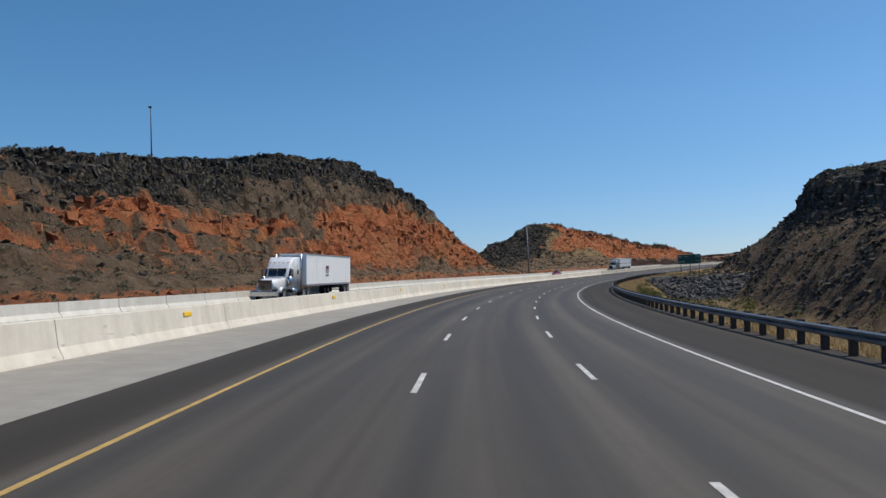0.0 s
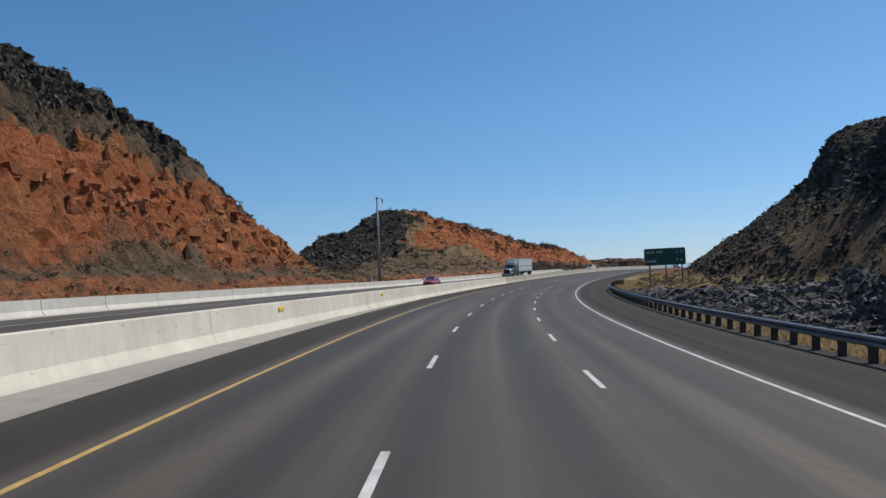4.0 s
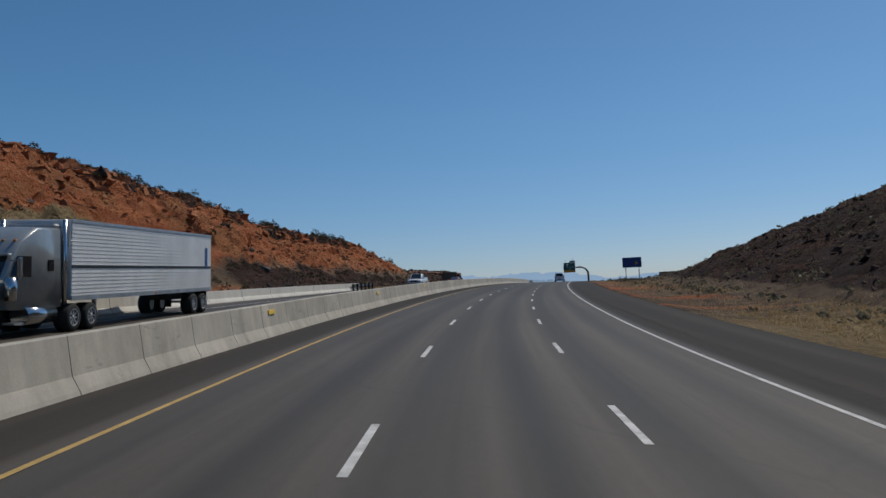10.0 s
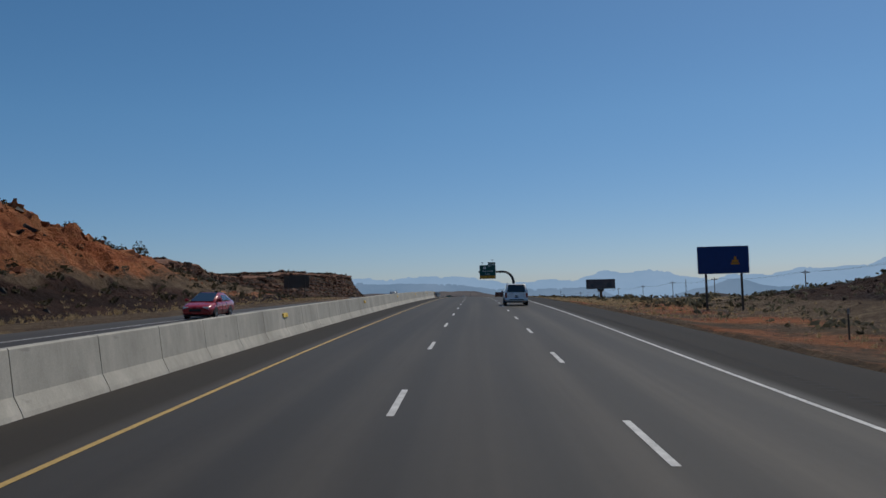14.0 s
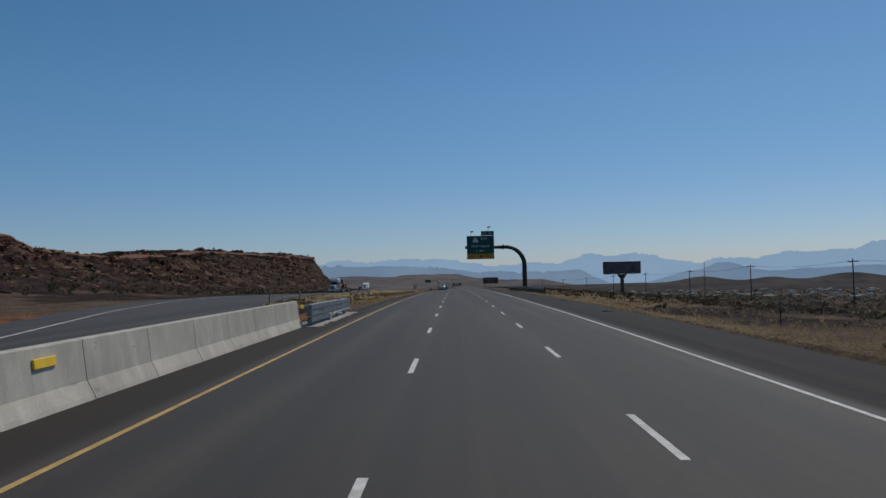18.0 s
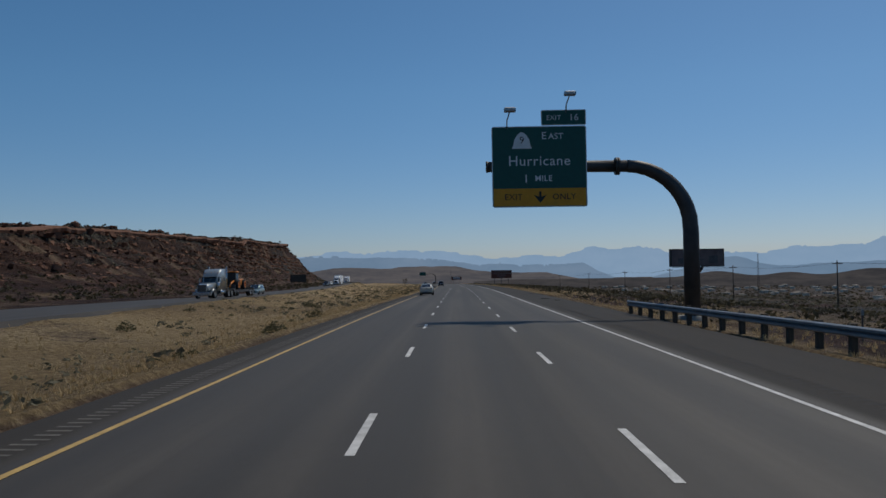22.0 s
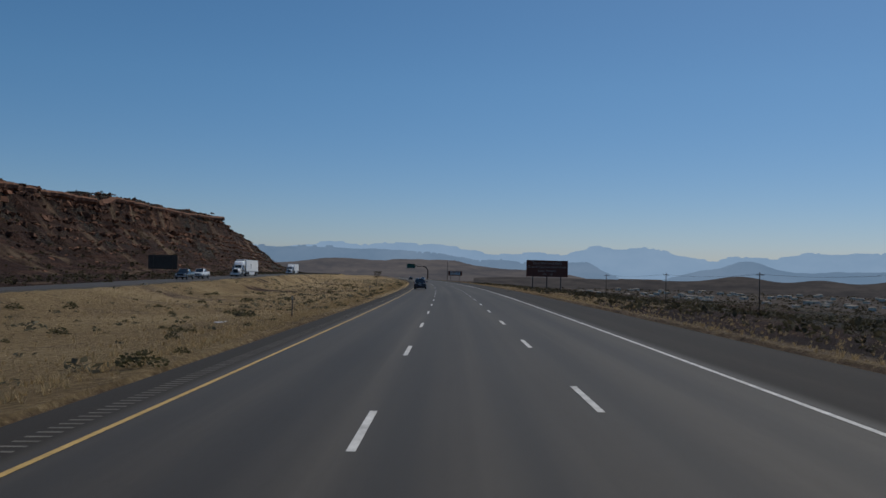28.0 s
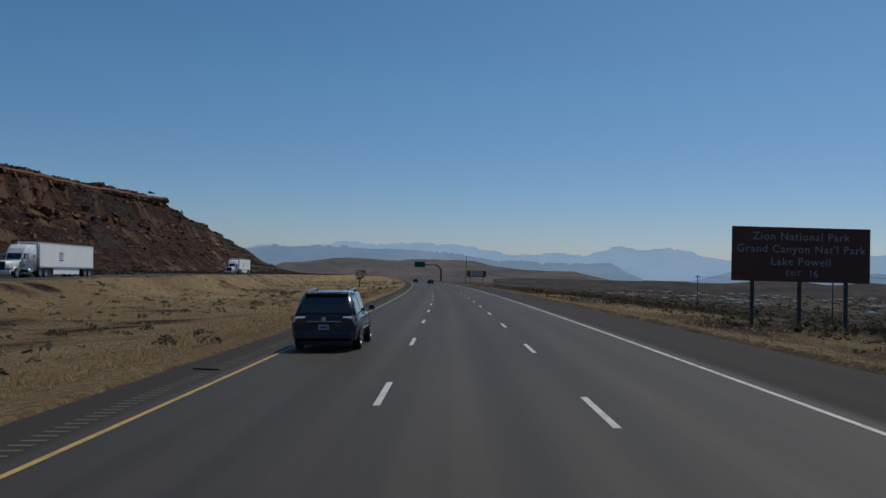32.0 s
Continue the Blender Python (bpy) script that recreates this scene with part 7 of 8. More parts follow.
def old_suv():
    c, b = car("suv_car", 5.05, 2.0, CAR_WHITE, "white full-size estate car with dark rear glass driving ahead",
               [(-2.50, 0.42, 0.7, 1.06, 0.84, 0.93, 0.90), (-2.44, 0.36, 0.72, 1.10, 0.92, 0.99, 0.95), (-1.6, 0.34, 0.75, 1.12, 0.94, 1.0, 0.97), (1.0, 0.34, 0.75, 1.12, 0.94, 1.0, 0.97), (1.2, 0.34, 0.75, 1.10, 0.94, 1.0, 0.96), (2.3, 0.36, 0.72, 1.02, 0.92, 0.98, 0.92), (2.52, 0.42, 0.66, 0.90, 0.84, 0.9, 0.84)],
               [(-2.44, 1.08, 1.12, 0.94, 0.92), (-2.18, 1.10, 1.83, 0.95, 0.80), (0.45, 1.11, 1.86, 0.95, 0.81), (1.32, 1.09, 1.13, 0.93, 0.90)],
               {1: ((0.02, 0.30, 0.10, 0.92), (0.335, 0.66, 0.10, 0.92), (0.69, 0.99, 0.10, 0.92)), 2: ((0.04, 0.55, 0.08, 0.55),)}, 0.385, (-1.5, 1.5), 1.10, rack=True, rims=5, sill=0.36)
    for sx in (-1, 1):
        part("tail_lamp", boxed(min(sx * 0.80, sx * 0.955), max(sx * 0.80, sx * 0.955), -2.53, -2.40, 0.70, 1.10, 0.02), LAMP_RED, c)
    part("bumper", boxed(-0.98, 0.98, -2.62, -2.40, 0.44, 0.64, 0.03), CAR_WHITE, c)
    part("bumper_step", boxed(-0.6, 0.6, -2.635, -2.6, 0.5, 0.58, 0.01), PLASTIC, c)
    part("underside", boxed(-0.8, 0.8, -2.4, 2.3, 0.26, 0.42), PLASTIC, c)
    part("tailgate_handle", boxed(-0.12, 0.12, -2.53, -2.49, 0.80, 0.88, 0.01), PLASTIC, c)
    part("wiper", tubed([(0.05, -2.46, 1.16), (0.42, -2.44, 1.24)], 0.012, n=5), PLASTIC, c)
    plate(c, -2.515, 0.71)
    part("exhaust", tubed([(0.62, -2.3, 0.34), (0.66, -2.55, 0.33)], 0.035, n=8), GALV, c)
    return c


def dark_suv():
    c, b = car("suv_car", 5.05, 1.94, CAR_NAVY, "dark navy crossover car with chrome tailgate strip and roof rails",
               [(-2.48, 0.40, 0.62, 0.96, 0.78, 0.86, 0.82), (-2.36, 0.32, 0.70, 1.06, 0.90, 0.955, 0.90), (-1.5, 0.28, 0.74, 1.10, 0.93, 0.97, 0.93), (0.8, 0.28, 0.72, 1.06, 0.93, 0.97, 0.93), (1.3, 0.28, 0.72, 1.02, 0.93, 0.97, 0.91), (2.2, 0.30, 0.62, 0.86, 0.88, 0.93, 0.82), (2.5, 0.36, 0.55, 0.70, 0.72, 0.78, 0.66)],
               [(-2.38, 1.03, 1.07, 0.90, 0.87), (-1.82, 1.07, 1.68, 0.92, 0.71), (0.2, 1.08, 1.73, 0.92, 0.72), (1.5, 1.01, 1.05, 0.89, 0.86)],
               {0: ((0.62, 0.98, 0.08, 0.7),), 1: ((0.0, 0.42, 0.10, 0.9), (0.47, 0.97, 0.10, 0.9)), 2: ((0.03, 0.55, 0.06, 0.52),)}, 0.375, (-1.43, 1.45), 1.06, rack=True, rims=10, sill=0.30, cat="car")
    for sx in (-1, 1):
        lamp = part("tail_lamp", boxed(min(sx * 0.52, sx * 0.93), max(sx * 0.52, sx * 0.93), -2.47, -2.28, 0.84, 1.03, 0.04), LAMP_CLEAR, c, "clear tail lamp with a red corner")
        part("red_lens", boxed(min(sx * 0.80, sx * 0.955), max(sx * 0.80, sx * 0.955), -2.45, -2.24, 0.89, 1.05, 0.03), LAMP_RED, lamp)
    part("tailgate_strip", boxed(-0.5, 0.5, -2.50, -2.46, 0.865, 0.90, 0.01), CHROME, c, "chrome strip")
    part("badge", tubed([(0, -2.46, 0.95), (0, -2.49, 0.95)], 0.07, n=14), CHROME, c)
    plate(c, -2.485, 0.72)
    part("bumper", boxed(-0.86, 0.86, -2.55, -2.36, 0.34, 0.60, 0.06), CAR_NAVY, c)
    part("underside", boxed(-0.75, 0.75, -2.35, 2.2, 0.2, 0.36), PLASTIC, c)
    part("spoiler", boxed(-0.66, 0.66, -1.98, -1.72, 1.655, 1.70, 0.015), CAR_NAVY, c)
    return c


def sedan(paint=None, label="pale champagne saloon car with a dark rear window", name="sedan_car"):
    paint = paint or CAR_SILVER
    c, b = car(name, 4.5, 1.75, paint, label,
               [(-2.24, 0.36, 0.56, 0.88, 0.68, 0.76, 0.66), (-2.14, 0.27, 0.62, 0.98, 0.80, 0.85, 0.76), (-1.75, 0.24, 0.66, 1.02, 0.83, 0.875, 0.80), (-1.1, 0.22, 0.66, 0.98, 0.84, 0.875, 0.82), (0.9, 0.22, 0.64, 0.94, 0.84, 0.875, 0.82), (1.3, 0.22, 0.62, 0.90, 0.83, 0.87, 0.79), (2.0, 0.25, 0.52, 0.76, 0.78, 0.83, 0.70), (2.26, 0.32, 0.48, 0.62, 0.62, 0.68, 0.56)],
               [(-1.88, 0.98, 1.03, 0.80, 0.76), (-1.12, 0.98, 1.42, 0.83, 0.60), (-0.05, 0.96, 1.46, 0.83, 0.61), (1.25, 0.90, 0.94, 0.81, 0.76)],
               {0: ((0.55, 0.97, 0.06, 0.62),), 1: ((0.03, 0.44, 0.10, 0.88), (0.49, 0.98, 0.10, 0.88)), 2: ((0.02, 0.55, 0.06, 0.50),)}, 0.318, (-1.32, 1.32), 0.94, rims=6, sill=0.24)
    lamp_box(c, 0.43, 0.80, -2.225, -1.98, 0.775, 0.965, LAMP_DARK, "tail_lamp", 0.045)
    part("bumper", boxed(-0.80, 0.80, -2.30, -2.08, 0.40, 0.62, 0.05), paint, c)
    part("lower_valance", boxed(-0.70, 0.70, -2.28, -2.05, 0.22, 0.40, 0.03), PLASTIC, c)
    plate(c, -2.305, 0.50)
    part("badge", boxed(-0.05, 0.05, -2.26, -2.235, 0.86, 0.91, 0.01), CHROME, c)
    part("tailgate_trim", boxed(-0.16, 0.16, -2.262, -2.23, 0.955, 0.985, 0.008), PLASTIC, c)
    part("aerial", tubed([(0.0, -0.95, 1.44), (-0.02, -1.12, 1.56)], 0.012, 0.006, 5), PLASTIC, c)
    part("underside", boxed(-0.7, 0.7, -2.1, 2.0, 0.16, 0.3), PLASTIC, c)
    lamp_box(c, 0.40, 0.72, 2.05, 2.24, 0.56, 0.70, LAMP_CLEAR, "head_lamp", 0.03)
    part("grille", boxed(-0.34, 0.34, 2.22, 2.29, 0.44, 0.58, 0.02), PLASTIC, c)
    return c


def coupe():
    c = sedan(CAR_RED, "bright red compact car on the opposite carriageway", "compact_car")
    return c


def minivan():
    c, b = car("minivan_car", 4.9, 1.95, CAR_TEAL, "pale green minivan on the opposite carriageway",
               [(-2.42, 0.38, 0.66, 1.02, 0.80, 0.88, 0.86), (-2.3, 0.30, 0.70, 1.06, 0.92, 0.97, 0.92), (0.9, 0.28, 0.70, 1.04, 0.93, 0.975, 0.93), (1.5, 0.28, 0.68, 0.98, 0.92, 0.97, 0.88), (2.2, 0.30, 0.58, 0.80, 0.86, 0.91, 0.78), (2.44, 0.36, 0.52, 0.66, 0.70, 0.76, 0.64)],
               [(-2.34, 1.03, 1.07, 0.92, 0.90), (-2.1, 1.04, 1.70, 0.93, 0.76), (0.35, 1.04, 1.74, 0.93, 0.77), (1.75, 0.96, 1.00, 0.89, 0.84)],
               {1: ((0.03, 0.33, 0.10, 0.9), (0.36, 0.66, 0.10, 0.9), (0.69, 0.99, 0.10, 0.9)), 2: ((0.03, 0.6, 0.06, 0.5),)}, 0.33, (-1.45, 1.5), 1.02, rims=7, sill=0.30)
    lamp_box(c, 0.48, 0.84, 2.18, 2.40, 0.60, 0.76, LAMP_CLEAR, "head_lamp", 0.04)
    part("grille", boxed(-0.42, 0.42, 2.36, 2.46, 0.56, 0.68, 0.02), PLASTIC, c)
    part("bumper", boxed(-0.86, 0.86, 2.28, 2.50, 0.32, 0.52, 0.05), CAR_TEAL, c)
    lamp_box(c, 0.78, 0.93, -2.44, -2.3, 0.72, 1.05, LAMP_RED, "tail_lamp", 0.02)
    return c


def pickup(paint, label):
    c, b = car("pickup_truck", 5.6, 2.0, paint, label,
               [(-2.8, 0.52, 0.8, 1.16, 0.90, 0.97, 0.95), (-2.72, 0.46, 0.82, 1.20, 0.94, 1.0, 0.97), (-0.45, 0.44, 0.82, 1.20, 0.94, 1.0, 0.97), (0.9, 0.42, 0.82, 1.18, 0.94, 1.0, 0.96), (1.3, 0.42, 0.80, 1.16, 0.94, 1.0, 0.95), (2.5, 0.44, 0.76, 1.08, 0.92, 0.98, 0.92), (2.8, 0.5, 0.7, 0.98, 0.84, 0.9, 0.84)],
               [(-0.62, 1.16, 1.20, 0.94, 0.90), (-0.42, 1.17, 1.86, 0.94, 0.78), (0.62, 1.17, 1.90, 0.94, 0.79), (1.5, 1.13, 1.17, 0.92, 0.88)],
               {1: ((0.04, 0.42, 0.10, 0.9), (0.47, 0.98, 0.10, 0.9)), 2: ((0.04, 0.55, 0.06, 0.5),)}, 0.40, (-1.75, 1.8), 1.15, rims=5, sill=0.44, cat="pickup truck")
    part("bed_floor", boxed(-0.80, 0.80, -2.62, -0.72, 1.225, 1.235), PLASTIC, c, "dark open load bed")
    for sx in (-1, 1):
        part("bed_side", boxed(min(sx * 0.84, sx * 0.965), max(sx * 0.84, sx * 0.965), -2.74, -0.66, 1.16, 1.36, 0.02), paint, c)
        part("head_lamp", boxed(min(sx * 0.58, sx * 0.90), max(sx * 0.58, sx * 0.90), 2.66, 2.83, 0.80, 0.98, 0.02), LAMP_CLEAR, c)
        part("tail_lamp", boxed(min(sx * 0.84, sx * 0.96), max(sx * 0.84, sx * 0.96), -2.83, -2.7, 0.9, 1.25, 0.02), LAMP_RED, c)
    part("tailgate", boxed(-0.86, 0.86, -2.78, -2.68, 1.1, 1.36, 0.02), paint, c)
    part("grille", boxed(-0.54, 0.54, 2.76, 2.86, 0.76, 1.0, 0.02), PLASTIC, c)
    part("bumper", boxed(-0.98, 0.98, 2.72, 2.96, 0.46, 0.68, 0.04), CHROME, c)
    part("underside", boxed(-0.7, 0.7, -2.6, 2.6, 0.34, 0.5), PLASTIC, c)
    return c


def big_wheels(parent, ys, half, double=True):
    for y in ys:
        for sx in (-1, 1):
            wheel(parent, sx * (half - 0.15), y, 0.51, 0.30 if not double else 0.56, 8, GALV)


def tractor(paint, label, tall=True, chrome_nose=True):
    """A long-nosed sleeper lorry; its nose at y = 3.9, the coupling at y = -2.6."""
    c = new("lorry_tractor")
    tagged(c, label, "lorry")
    bm = loft(bmesh.new(), [body_ring(0.75, 0.95, 1.3, 1.95, 0.78, 0.98, 0.90, 0.05), body_ring(2.6, 0.95, 1.25, 1.82, 0.70, 0.86, 0.76, 0.06), body_ring(3.5, 0.95, 1.2, 1.70, 0.62, 0.74, 0.62, 0.06), body_ring(3.72, 1.0, 1.2, 1.55, 0.55, 0.66, 0.54, 0.04)])
    part("bonnet", bm, paint, c)
    roof = 3.75 if tall else 3.3
    bm = loft(bmesh.new(), [cabin_ring(-2.1, 0.95, roof - 0.25, 1.12, 1.06), cabin_ring(-1.95, 0.92, roof, 1.18, 1.12), cabin_ring(-0.55, 0.92, roof - 0.05, 1.18, 1.10), cabin_ring(0.25, 0.92, roof - 0.55, 1.12, 0.98), cabin_ring(0.55, 0.92, 2.75, 1.08, 0.93), cabin_ring(1.0, 0.95, 1.98, 1.02, 0.90)])
    cab = part("cab", bm, paint, c)
    a, b = cabin_ring(1.0, 0.95, 1.98, 1.02, 0.90), cabin_ring(0.55, 0.92, 2.75, 1.08, 0.93)
    for u0, u1 in ((0.01, 0.49), (0.51, 0.99)):
        pane(cab, (a[6], a[3], b[3], b[6]), GLASS, u0, u1, 0.08, 0.94, 0.045, "windscreen")
    for sx in (-1, 1):
        x = sx * 1.145
        bm = bmesh.new()
        q = [(x, 0.75, 2.05), (x, -0.15, 2.0), (x, -0.15, 2.70), (x, 0.45, 2.70)]
        lo = [bm.verts.new((p[0] - sx * 0.14, p[1], p[2])) for p in q]
        hi = [bm.verts.new((p[0] + sx * 0.01, p[1], p[2])) for p in q]
        bm.faces.new(hi)
        for i in range(4):
            bm.faces.new((lo[i], lo[(i + 1) % 4], hi[(i + 1) % 4], hi[i]))
        part("side_window", bm, GLASS, cab)
        part("sleeper_window", boxed(min(x, x + sx * 0.05), max(x, x + sx * 0.05), -1.5, -1.15, 2.2, 2.6, 0.02), GLASS, cab)
        part("exhaust_pipe", tubed([(sx * 1.16, -2.25, 1.0), (sx * 1.16, -2.25, 4.05)], 0.085, n=12), CHROME, c)
        part("air_cleaner", tubed([(sx * 1.15, 1.0, 1.25), (sx * 1.15, 1.0, 2.0)], 0.19, n=14), CHROME, c)
        part("mirror", boxed(sx * 1.36 - 0.05, sx * 1.36 + 0.05, 0.75, 0.95, 1.95, 2.65, 0.03), CHROME, c)
        part("mirror_arm", tubed([(sx * 1.0, 0.8, 2.55), (sx * 1.36, 0.85, 2.55)], 0.02, n=6), CHROME, c)
        part("fuel_tank", tubed([(sx * 0.95, -1.6, 0.72), (sx * 0.95, 0.2, 0.72)], 0.33, n=16), CHROME, c)
        part("step", boxed(sx * 0.95 - 0.2, sx * 0.95 + 0.2, 0.25, 0.8, 0.45, 0.52), GALV, c)
        part("wheel_guard", loft(bmesh.new(), [[(sx * (0.72 + t), 2.35 + 0.66 * math.cos(q), 0.51 + 0.66 * math.sin(q)) for t, dr in ((0, 0), (0.42, 0))] + [(sx * (0.72 + t), 2.35 + 0.60 * math.cos(q), 0.51 + 0.60 * math.sin(q)) for t in (0.42, 0)] for q in [radians(a_) for a_ in range(15, 166, 15)]]), paint, c)
        part("head_lamp", boxed(min(sx * 0.60, sx * 0.92), max(sx * 0.60, sx * 0.92), 3.42, 3.62, 1.0, 1.22, 0.04), LAMP_CLEAR, c)
    part("grille", boxed(-0.58, 0.58, 3.66, 3.80, 0.85, 1.74, 0.03), CHROME if chrome_nose else PLASTIC, c)
    bm = bmesh.new()
    for k in range(11):
        box(bm, -0.5 + k * 0.1 - 0.03, -0.5 + k * 0.1 + 0.03, 3.80, 3.815, 0.90, 1.69)
    part("grille_bars", bm, PLASTIC, c)
    part("bumper", boxed(-1.22, 1.22, 3.70, 3.96, 0.36, 0.82, 0.05), CHROME if chrome_nose else paint, c)
    part("visor", boxed(-0.96, 0.96, 0.62, 0.86, 2.70, 2.78, 0.02), paint, c)
    part("chassis", boxed(-0.5, 0.5, -4.4, 3.2, 0.62, 0.95), PLASTIC, c)
    for k in range(5):
        part("roof_lamp", boxed(-0.8 + k * 0.4 - 0.05, -0.8 + k * 0.4 + 0.05, 0.18, 0.28, roof - 0.56, roof - 0.49, 0.01), LAMP_AMBER, c)
    big_wheels(c, (2.35,), 1.2, False)
    big_wheels(c, (-2.6, -3.9), 1.22)
    return c


def box_trailer(material, label, ribs=False, emblem=EMBLEM, skirt=False, rear=-17.0):
    """A long box; its front at y = -2.4, its floor at 1.2 m."""
    c = new("box_trailer")
    tagged(c, label, "trailer")
    y0, y1, z0, z1, h = rear, -2.45, 1.18, 4.08, 1.3
    part("box", boxed(-h, h, y0, y1, z0, z1, 0.03), material, c)
    for sx in (-1, 1):
        part("bottom_rail", boxed(sx * (h + 0.012) - 0.02, sx * (h + 0.012) + 0.02, y0 - 0.01, y1 + 0.01, z0 - 0.06, z0 + 0.12), GALV, c)
        part("top_rail", boxed(sx * (h + 0.012) - 0.02, sx * (h + 0.012) + 0.02, y0 - 0.01, y1 + 0.01, z1 - 0.10, z1 + 0.015), GALV, c)
        if ribs:
            for k in range(18):
                z = z0 + 0.22 + k * 0.145
                part("rib", boxed(sx * h - 0.012, sx * h + 0.012, y0 + 0.15, y1 - 0.05, z, z + 0.03), material, c)
            part("stripe", boxed(sx * (h + 0.010) - 0.01, sx * (h + 0.010) + 0.01, y0 + 0.1, y1 - 0.02, z0 + 1.12, z0 + 1.24), PLASTIC, c)
        else:
            for k in range(24):
                y = y0 + 0.3 + k * 0.6
                part("seam", boxed(sx * h - 0.006, sx * h + 0.006, y - 0.012, y + 0.012, z0 + 0.12, z1 - 0.1), material, c)
        part("emblem", boxed(sx * (h + 0.012) - 0.008, sx * (h + 0.012) + 0.008, y0 + (8.7 if not ribs else 0.6), y0 + (9.7 if not ribs else 0.95), z0 + (1.1 if not ribs else 1.15), z0 + (1.85 if not ribs else 2.2), 0.002), emblem, c)
        if not ribs:
            part("emblem_foot", boxed(sx * (h + 0.014) - 0.010, sx * (h + 0.014) + 0.010, y0 + 8.7, y0 + 9.7, z0 + 0.82, z0 + 0.98, 0.002), PLATE_BAR, c, "dark blue bar below the emblem")
            for q in (8.85, 9.15, 9.45):
                part("emblem_bar", boxed(sx * (h + 0.018) - 0.006, sx * (h + 0.018) + 0.006, y0 + q, y0 + q + 0.12, z0 + 1.15, z0 + 1.5, 0.001), SIGN_WHITE, c)
        part("marker_lamp", boxed(sx * (h + 0.03) - 0.02, sx * (h + 0.03) + 0.02, -9.8, -9.68, z0 - 0.02, z0 + 0.06), LAMP_AMBER, c)
        if skirt:
            part("side_skirt", boxed(sx * 1.2 - 0.02, sx * 1.2 + 0.02, -13.0, -6.0, 0.42, z0 - 0.05), material, c)
    part("nose_unit", boxed(-0.9, 0.9, y1, y1 + 0.42, 2.4, 3.9, 0.06), GALV, c, "cooling unit on the front wall")
    for sx in (-1, 1):
        part("rear_door", boxed(min(sx * 0.02, sx * 1.24), max(sx * 0.02, sx * 1.24), y0 - 0.035, y0, z0 + 0.08, z1 - 0.08, 0.01), material, c)
        part("lock_rod", tubed([(sx * 0.3, y0 - 0.06, z0 + 0.1), (sx * 0.3, y0 - 0.06, z1 - 0.1)], 0.02, n=6), GALV, c)
        part("mud_flap", boxed(sx * 0.95 - 0.3, sx * 0.95 + 0.3, y0 + 0.55, y0 + 0.57, 0.25, 1.1), PLASTIC, c)
        part("landing_leg", boxed(sx * 0.7 - 0.07, sx * 0.7 + 0.07, -5.4, -5.26, 0.32, z0, 0.01), GALV, c)
        part("tail_lamp", boxed(sx * 1.05 - 0.12, sx * 1.05 + 0.12, y0 - 0.05, y0, z0 - 0.10, z0 + 0.02, 0.01), LAMP_RED, c)
    part("under_guard", boxed(-1.1, 1.1, y0 - 0.02, y0 + 0.08, 0.45, 0.57), GALV, c)
    part("slider", boxed(-0.55, 0.55, y0 + 0.2, y0 + 4.0, 0.75, z0), PLASTIC, c)
    big_wheels(c, (y0 + 1.3, y0 + 2.6), 1.25)
    return c


def low_trailer():
    c = new("low_trailer")
    tagged(c, "dark low-bed trailer carrying a loader", "trailer")
    part("gooseneck", boxed(-0.6, 0.6, -5.2, -1.9, 0.95, 1.32, 0.05), PLASTIC, c)
    part("deck", boxed(-1.25, 1.25, -14.5, -5.0, 0.72, 0.95, 0.03), DARKSTEEL, c)
    for sx in (-1, 1):
        part("deck_rail", boxed(sx * 1.27 - 0.03, sx * 1.27 + 0.03, -14.5, -5.0, 0.66, 0.98), DARKSTEEL, c)
    part("ramp", boxed(-1.2, 1.2, -14.9, -14.5, 0.6, 1.2, 0.03), DARKSTEEL, c)
    big_wheels(c, (-13.6, -12.4), 1.24)
    return c


def loader():
    c = new("wheel_loader")
    tagged(c, "orange wheel loader chained on a low trailer", "loader")
    part("rear_body", boxed(-0.9, 0.9, -11.3, -8.7, 1.5, 2.45, 0.12), MACHINE_ORANGE, c)
    part("cab_frame", boxed(-0.75, 0.75, -8.8, -7.4, 1.6, 3.35, 0.08), PLASTIC, c)
    part("cab_glass", boxed(-0.78, 0.78, -8.6, -7.6, 2.35, 3.2, 0.05), GLASS_DIM, c)
    part("roof", boxed(-0.85, 0.85, -8.9, -7.3, 3.35, 3.47, 0.03), MACHINE_ORANGE, c)
    for sx in (-1, 1):
        part("lift_arm", tubed([(sx * 0.5, -7.5, 2.2), (sx * 0.5, -6.4, 1.9), (sx * 0.5, -5.6, 1.35)], 0.13, n=8), MACHINE_ORANGE, c)
        for y in (-10.4, -7.6):
            wheel(c, sx * 0.95, y, 0.72, 0.5, 6, MACHINE_ORANGE).location = (sx * 0.95, y, 0.95 + 0.72)
    bm = loft(bmesh.new(), [[(x, -5.9, 1.0), (x, -5.2, 0.98), (x, -5.0, 1.1), (x, -5.75, 1.15), (x, -5.85, 1.7), (x, -5.95, 1.7)] for x in (-1.2, 1.2)], smooth_faces=False)
    part("bucket", bm, DARKSTEEL, c)
    part("exhaust", tubed([(0.3, -9.6, 2.4), (0.3, -9.6, 3.1)], 0.06, n=8), PLASTIC, c)
    return c


def put(c, s_, d_, rise=0.0, back=False):
    """Stands a vehicle with its middle at (s, d); back: it faces the other way."""
    c.matrix_world = road_pose(s_, d_, rise, 180 if back else 0)
    return c


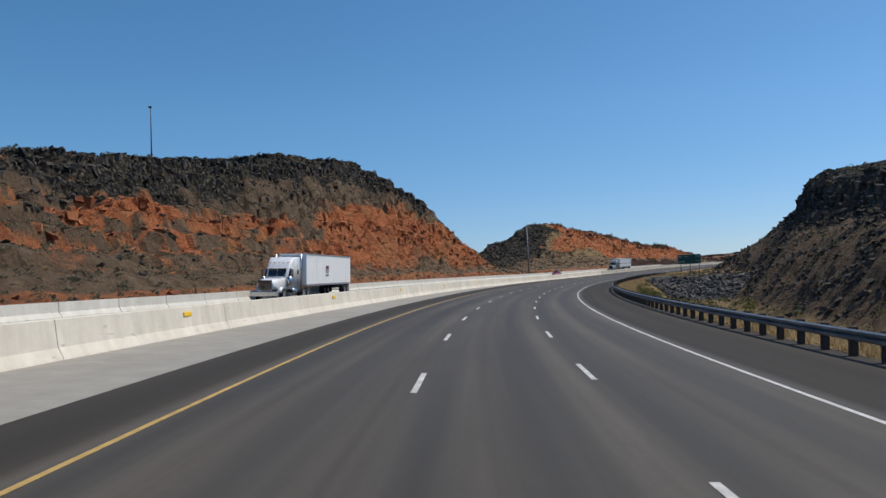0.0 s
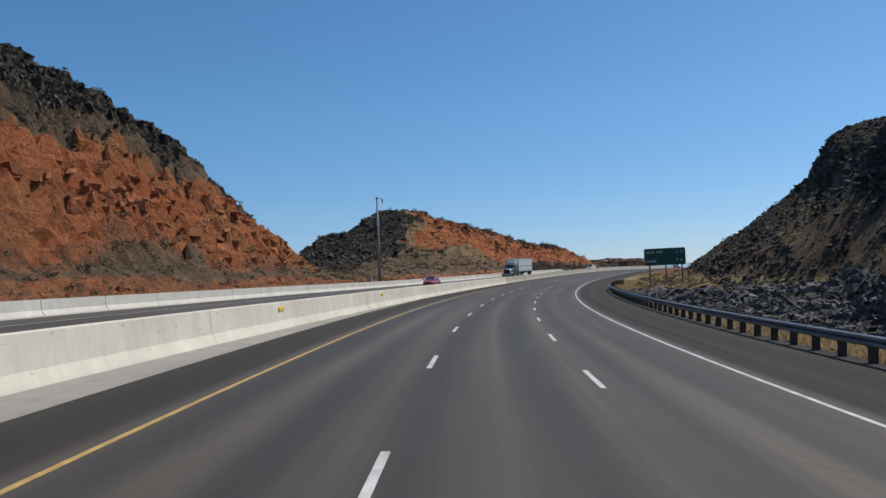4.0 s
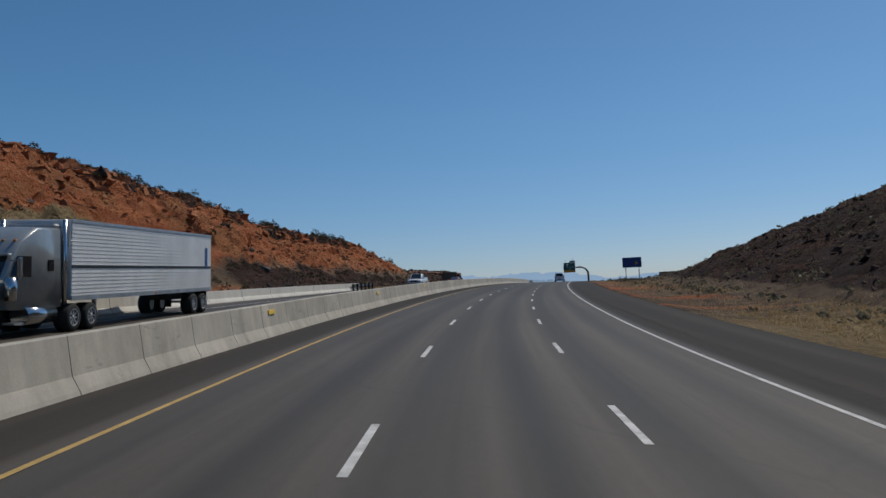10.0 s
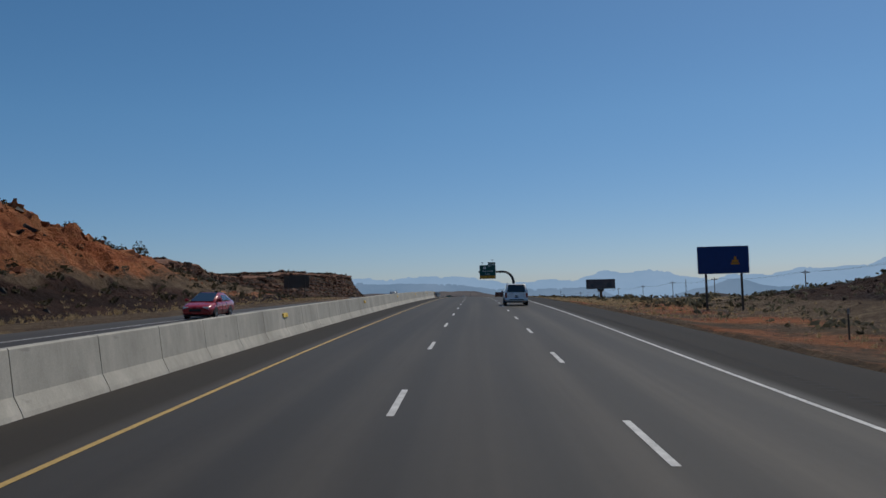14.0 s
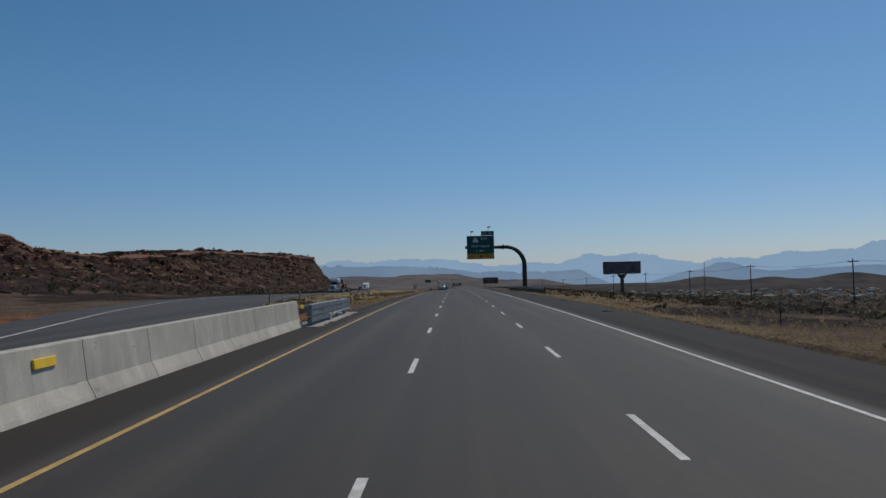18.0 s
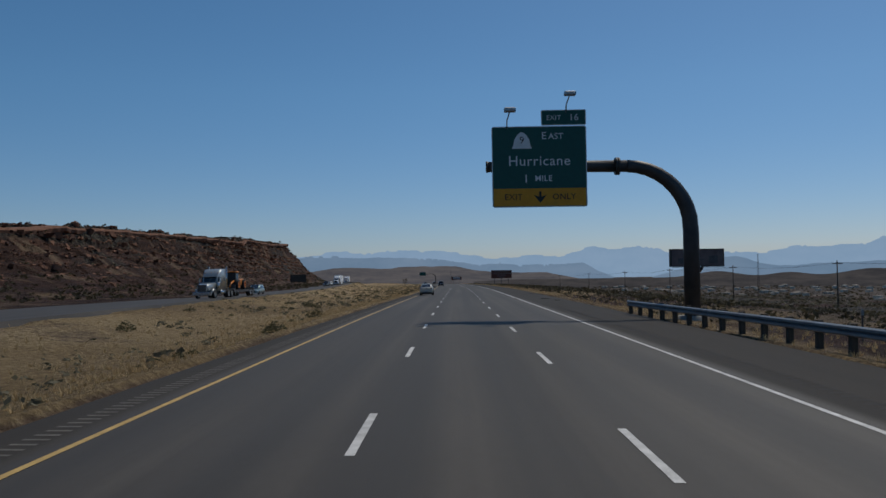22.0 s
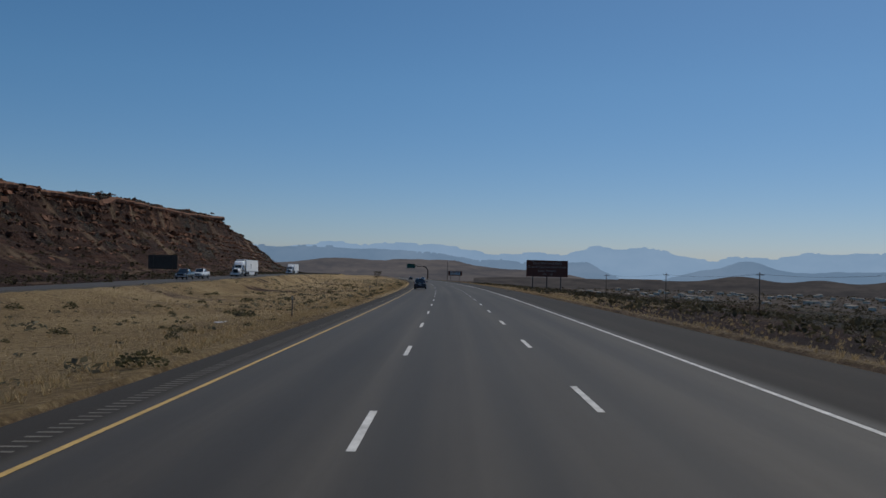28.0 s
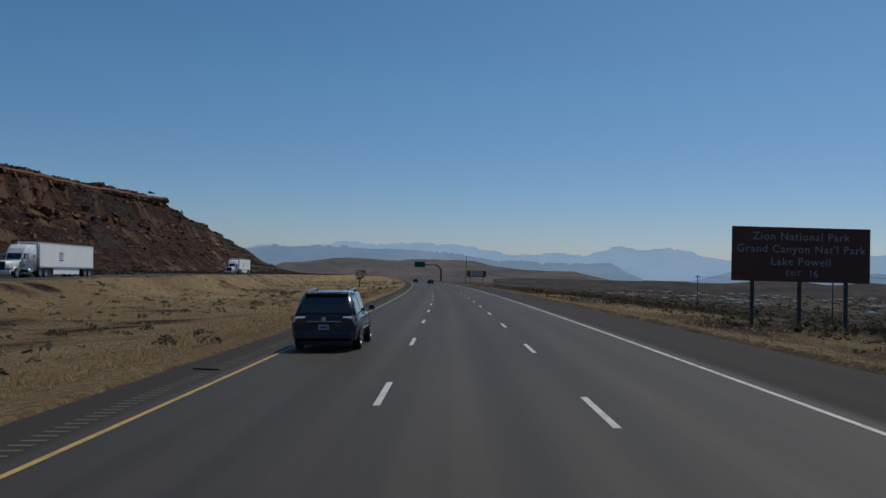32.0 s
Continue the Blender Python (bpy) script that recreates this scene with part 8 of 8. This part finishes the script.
def onc_rise(s_):
    return float(knots(s_, ONC_RISE)) + 0.011


put(old_suv(), 440, 3.4)
put(sedan(), 686.2, -4.0)
put(dark_suv(), 869, -3.85)
# oncoming traffic
for front, d_, paint, tm, em, lt, lb, ribs, nose, skirt in (
        (66.0, -20.0, CAR_WHITE, TRAILER_WHITE, EMBLEM, "white long-nosed lorry with chrome stacks and grille", "white box trailer with a small dark emblem", False, True, False),
        (285, -16.2, CAB_GREY, TRAILER_STEEL, EMBLEM_BLUE, "grey sleeper lorry with a tall cab", "ribbed silver box trailer with a blue emblem", True, False, False),
        (930, -47.6, CAR_WHITE, TRAILER_WHITE, CAB_GREY, "white sleeper lorry below the mesa", "white box trailer with a small grey emblem", False, False, True),
        (1056, -52.5, CAR_WHITE, TRAILER_WHITE, CAB_GREY, "white lorry far down the opposite road", "plain white box trailer far down the road", False, False, True)):
    tractor(paint, lt, True, nose).matrix_world = road_pose(front + (2.9 if front < 100 else 3.9), d_, onc_rise(front + 3.9), 180)
    box_trailer(tm, lb, ribs, em, skirt, -18.45 if front < 100 else -17.0).matrix_world = road_pose(front + 3.9, d_, onc_rise(front + 3.9), 180)
m = road_pose(683, -31.5, onc_rise(683), 178)
tractor(CAB_GREY, "dark grey lorry pulling a low trailer", True, True).matrix_world = m
low_trailer().matrix_world = m
loader().matrix_world = m
put(coupe(), 221, -15.2, onc_rise(221), True)
put(pickup(CAR_WHITE, "white pickup truck on the opposite carriageway"), 379, -15.6, onc_rise(379), True)
c = sedan(CAR_RED, "small red car further along the opposite carriageway", "compact_car")
put(c, 415, -15.5, onc_rise(415), True)
put(minivan(), 724, -36.0, onc_rise(724), True)
put(pickup(CAR_BLACK, "dark pickup truck below the mesa"), 884, -46.2, onc_rise(884), True)
put(pickup(CAR_WHITE, "white pickup truck following a dark one"), 896, -46.6, onc_rise(896), True)
put(sedan(CAR_BLACK, "dark saloon car far ahead in the middle lane"), 1085, 0.4)
put(sedan(CAR_BLACK, "dark saloon car far ahead on the plain"), 1130, -3.3)
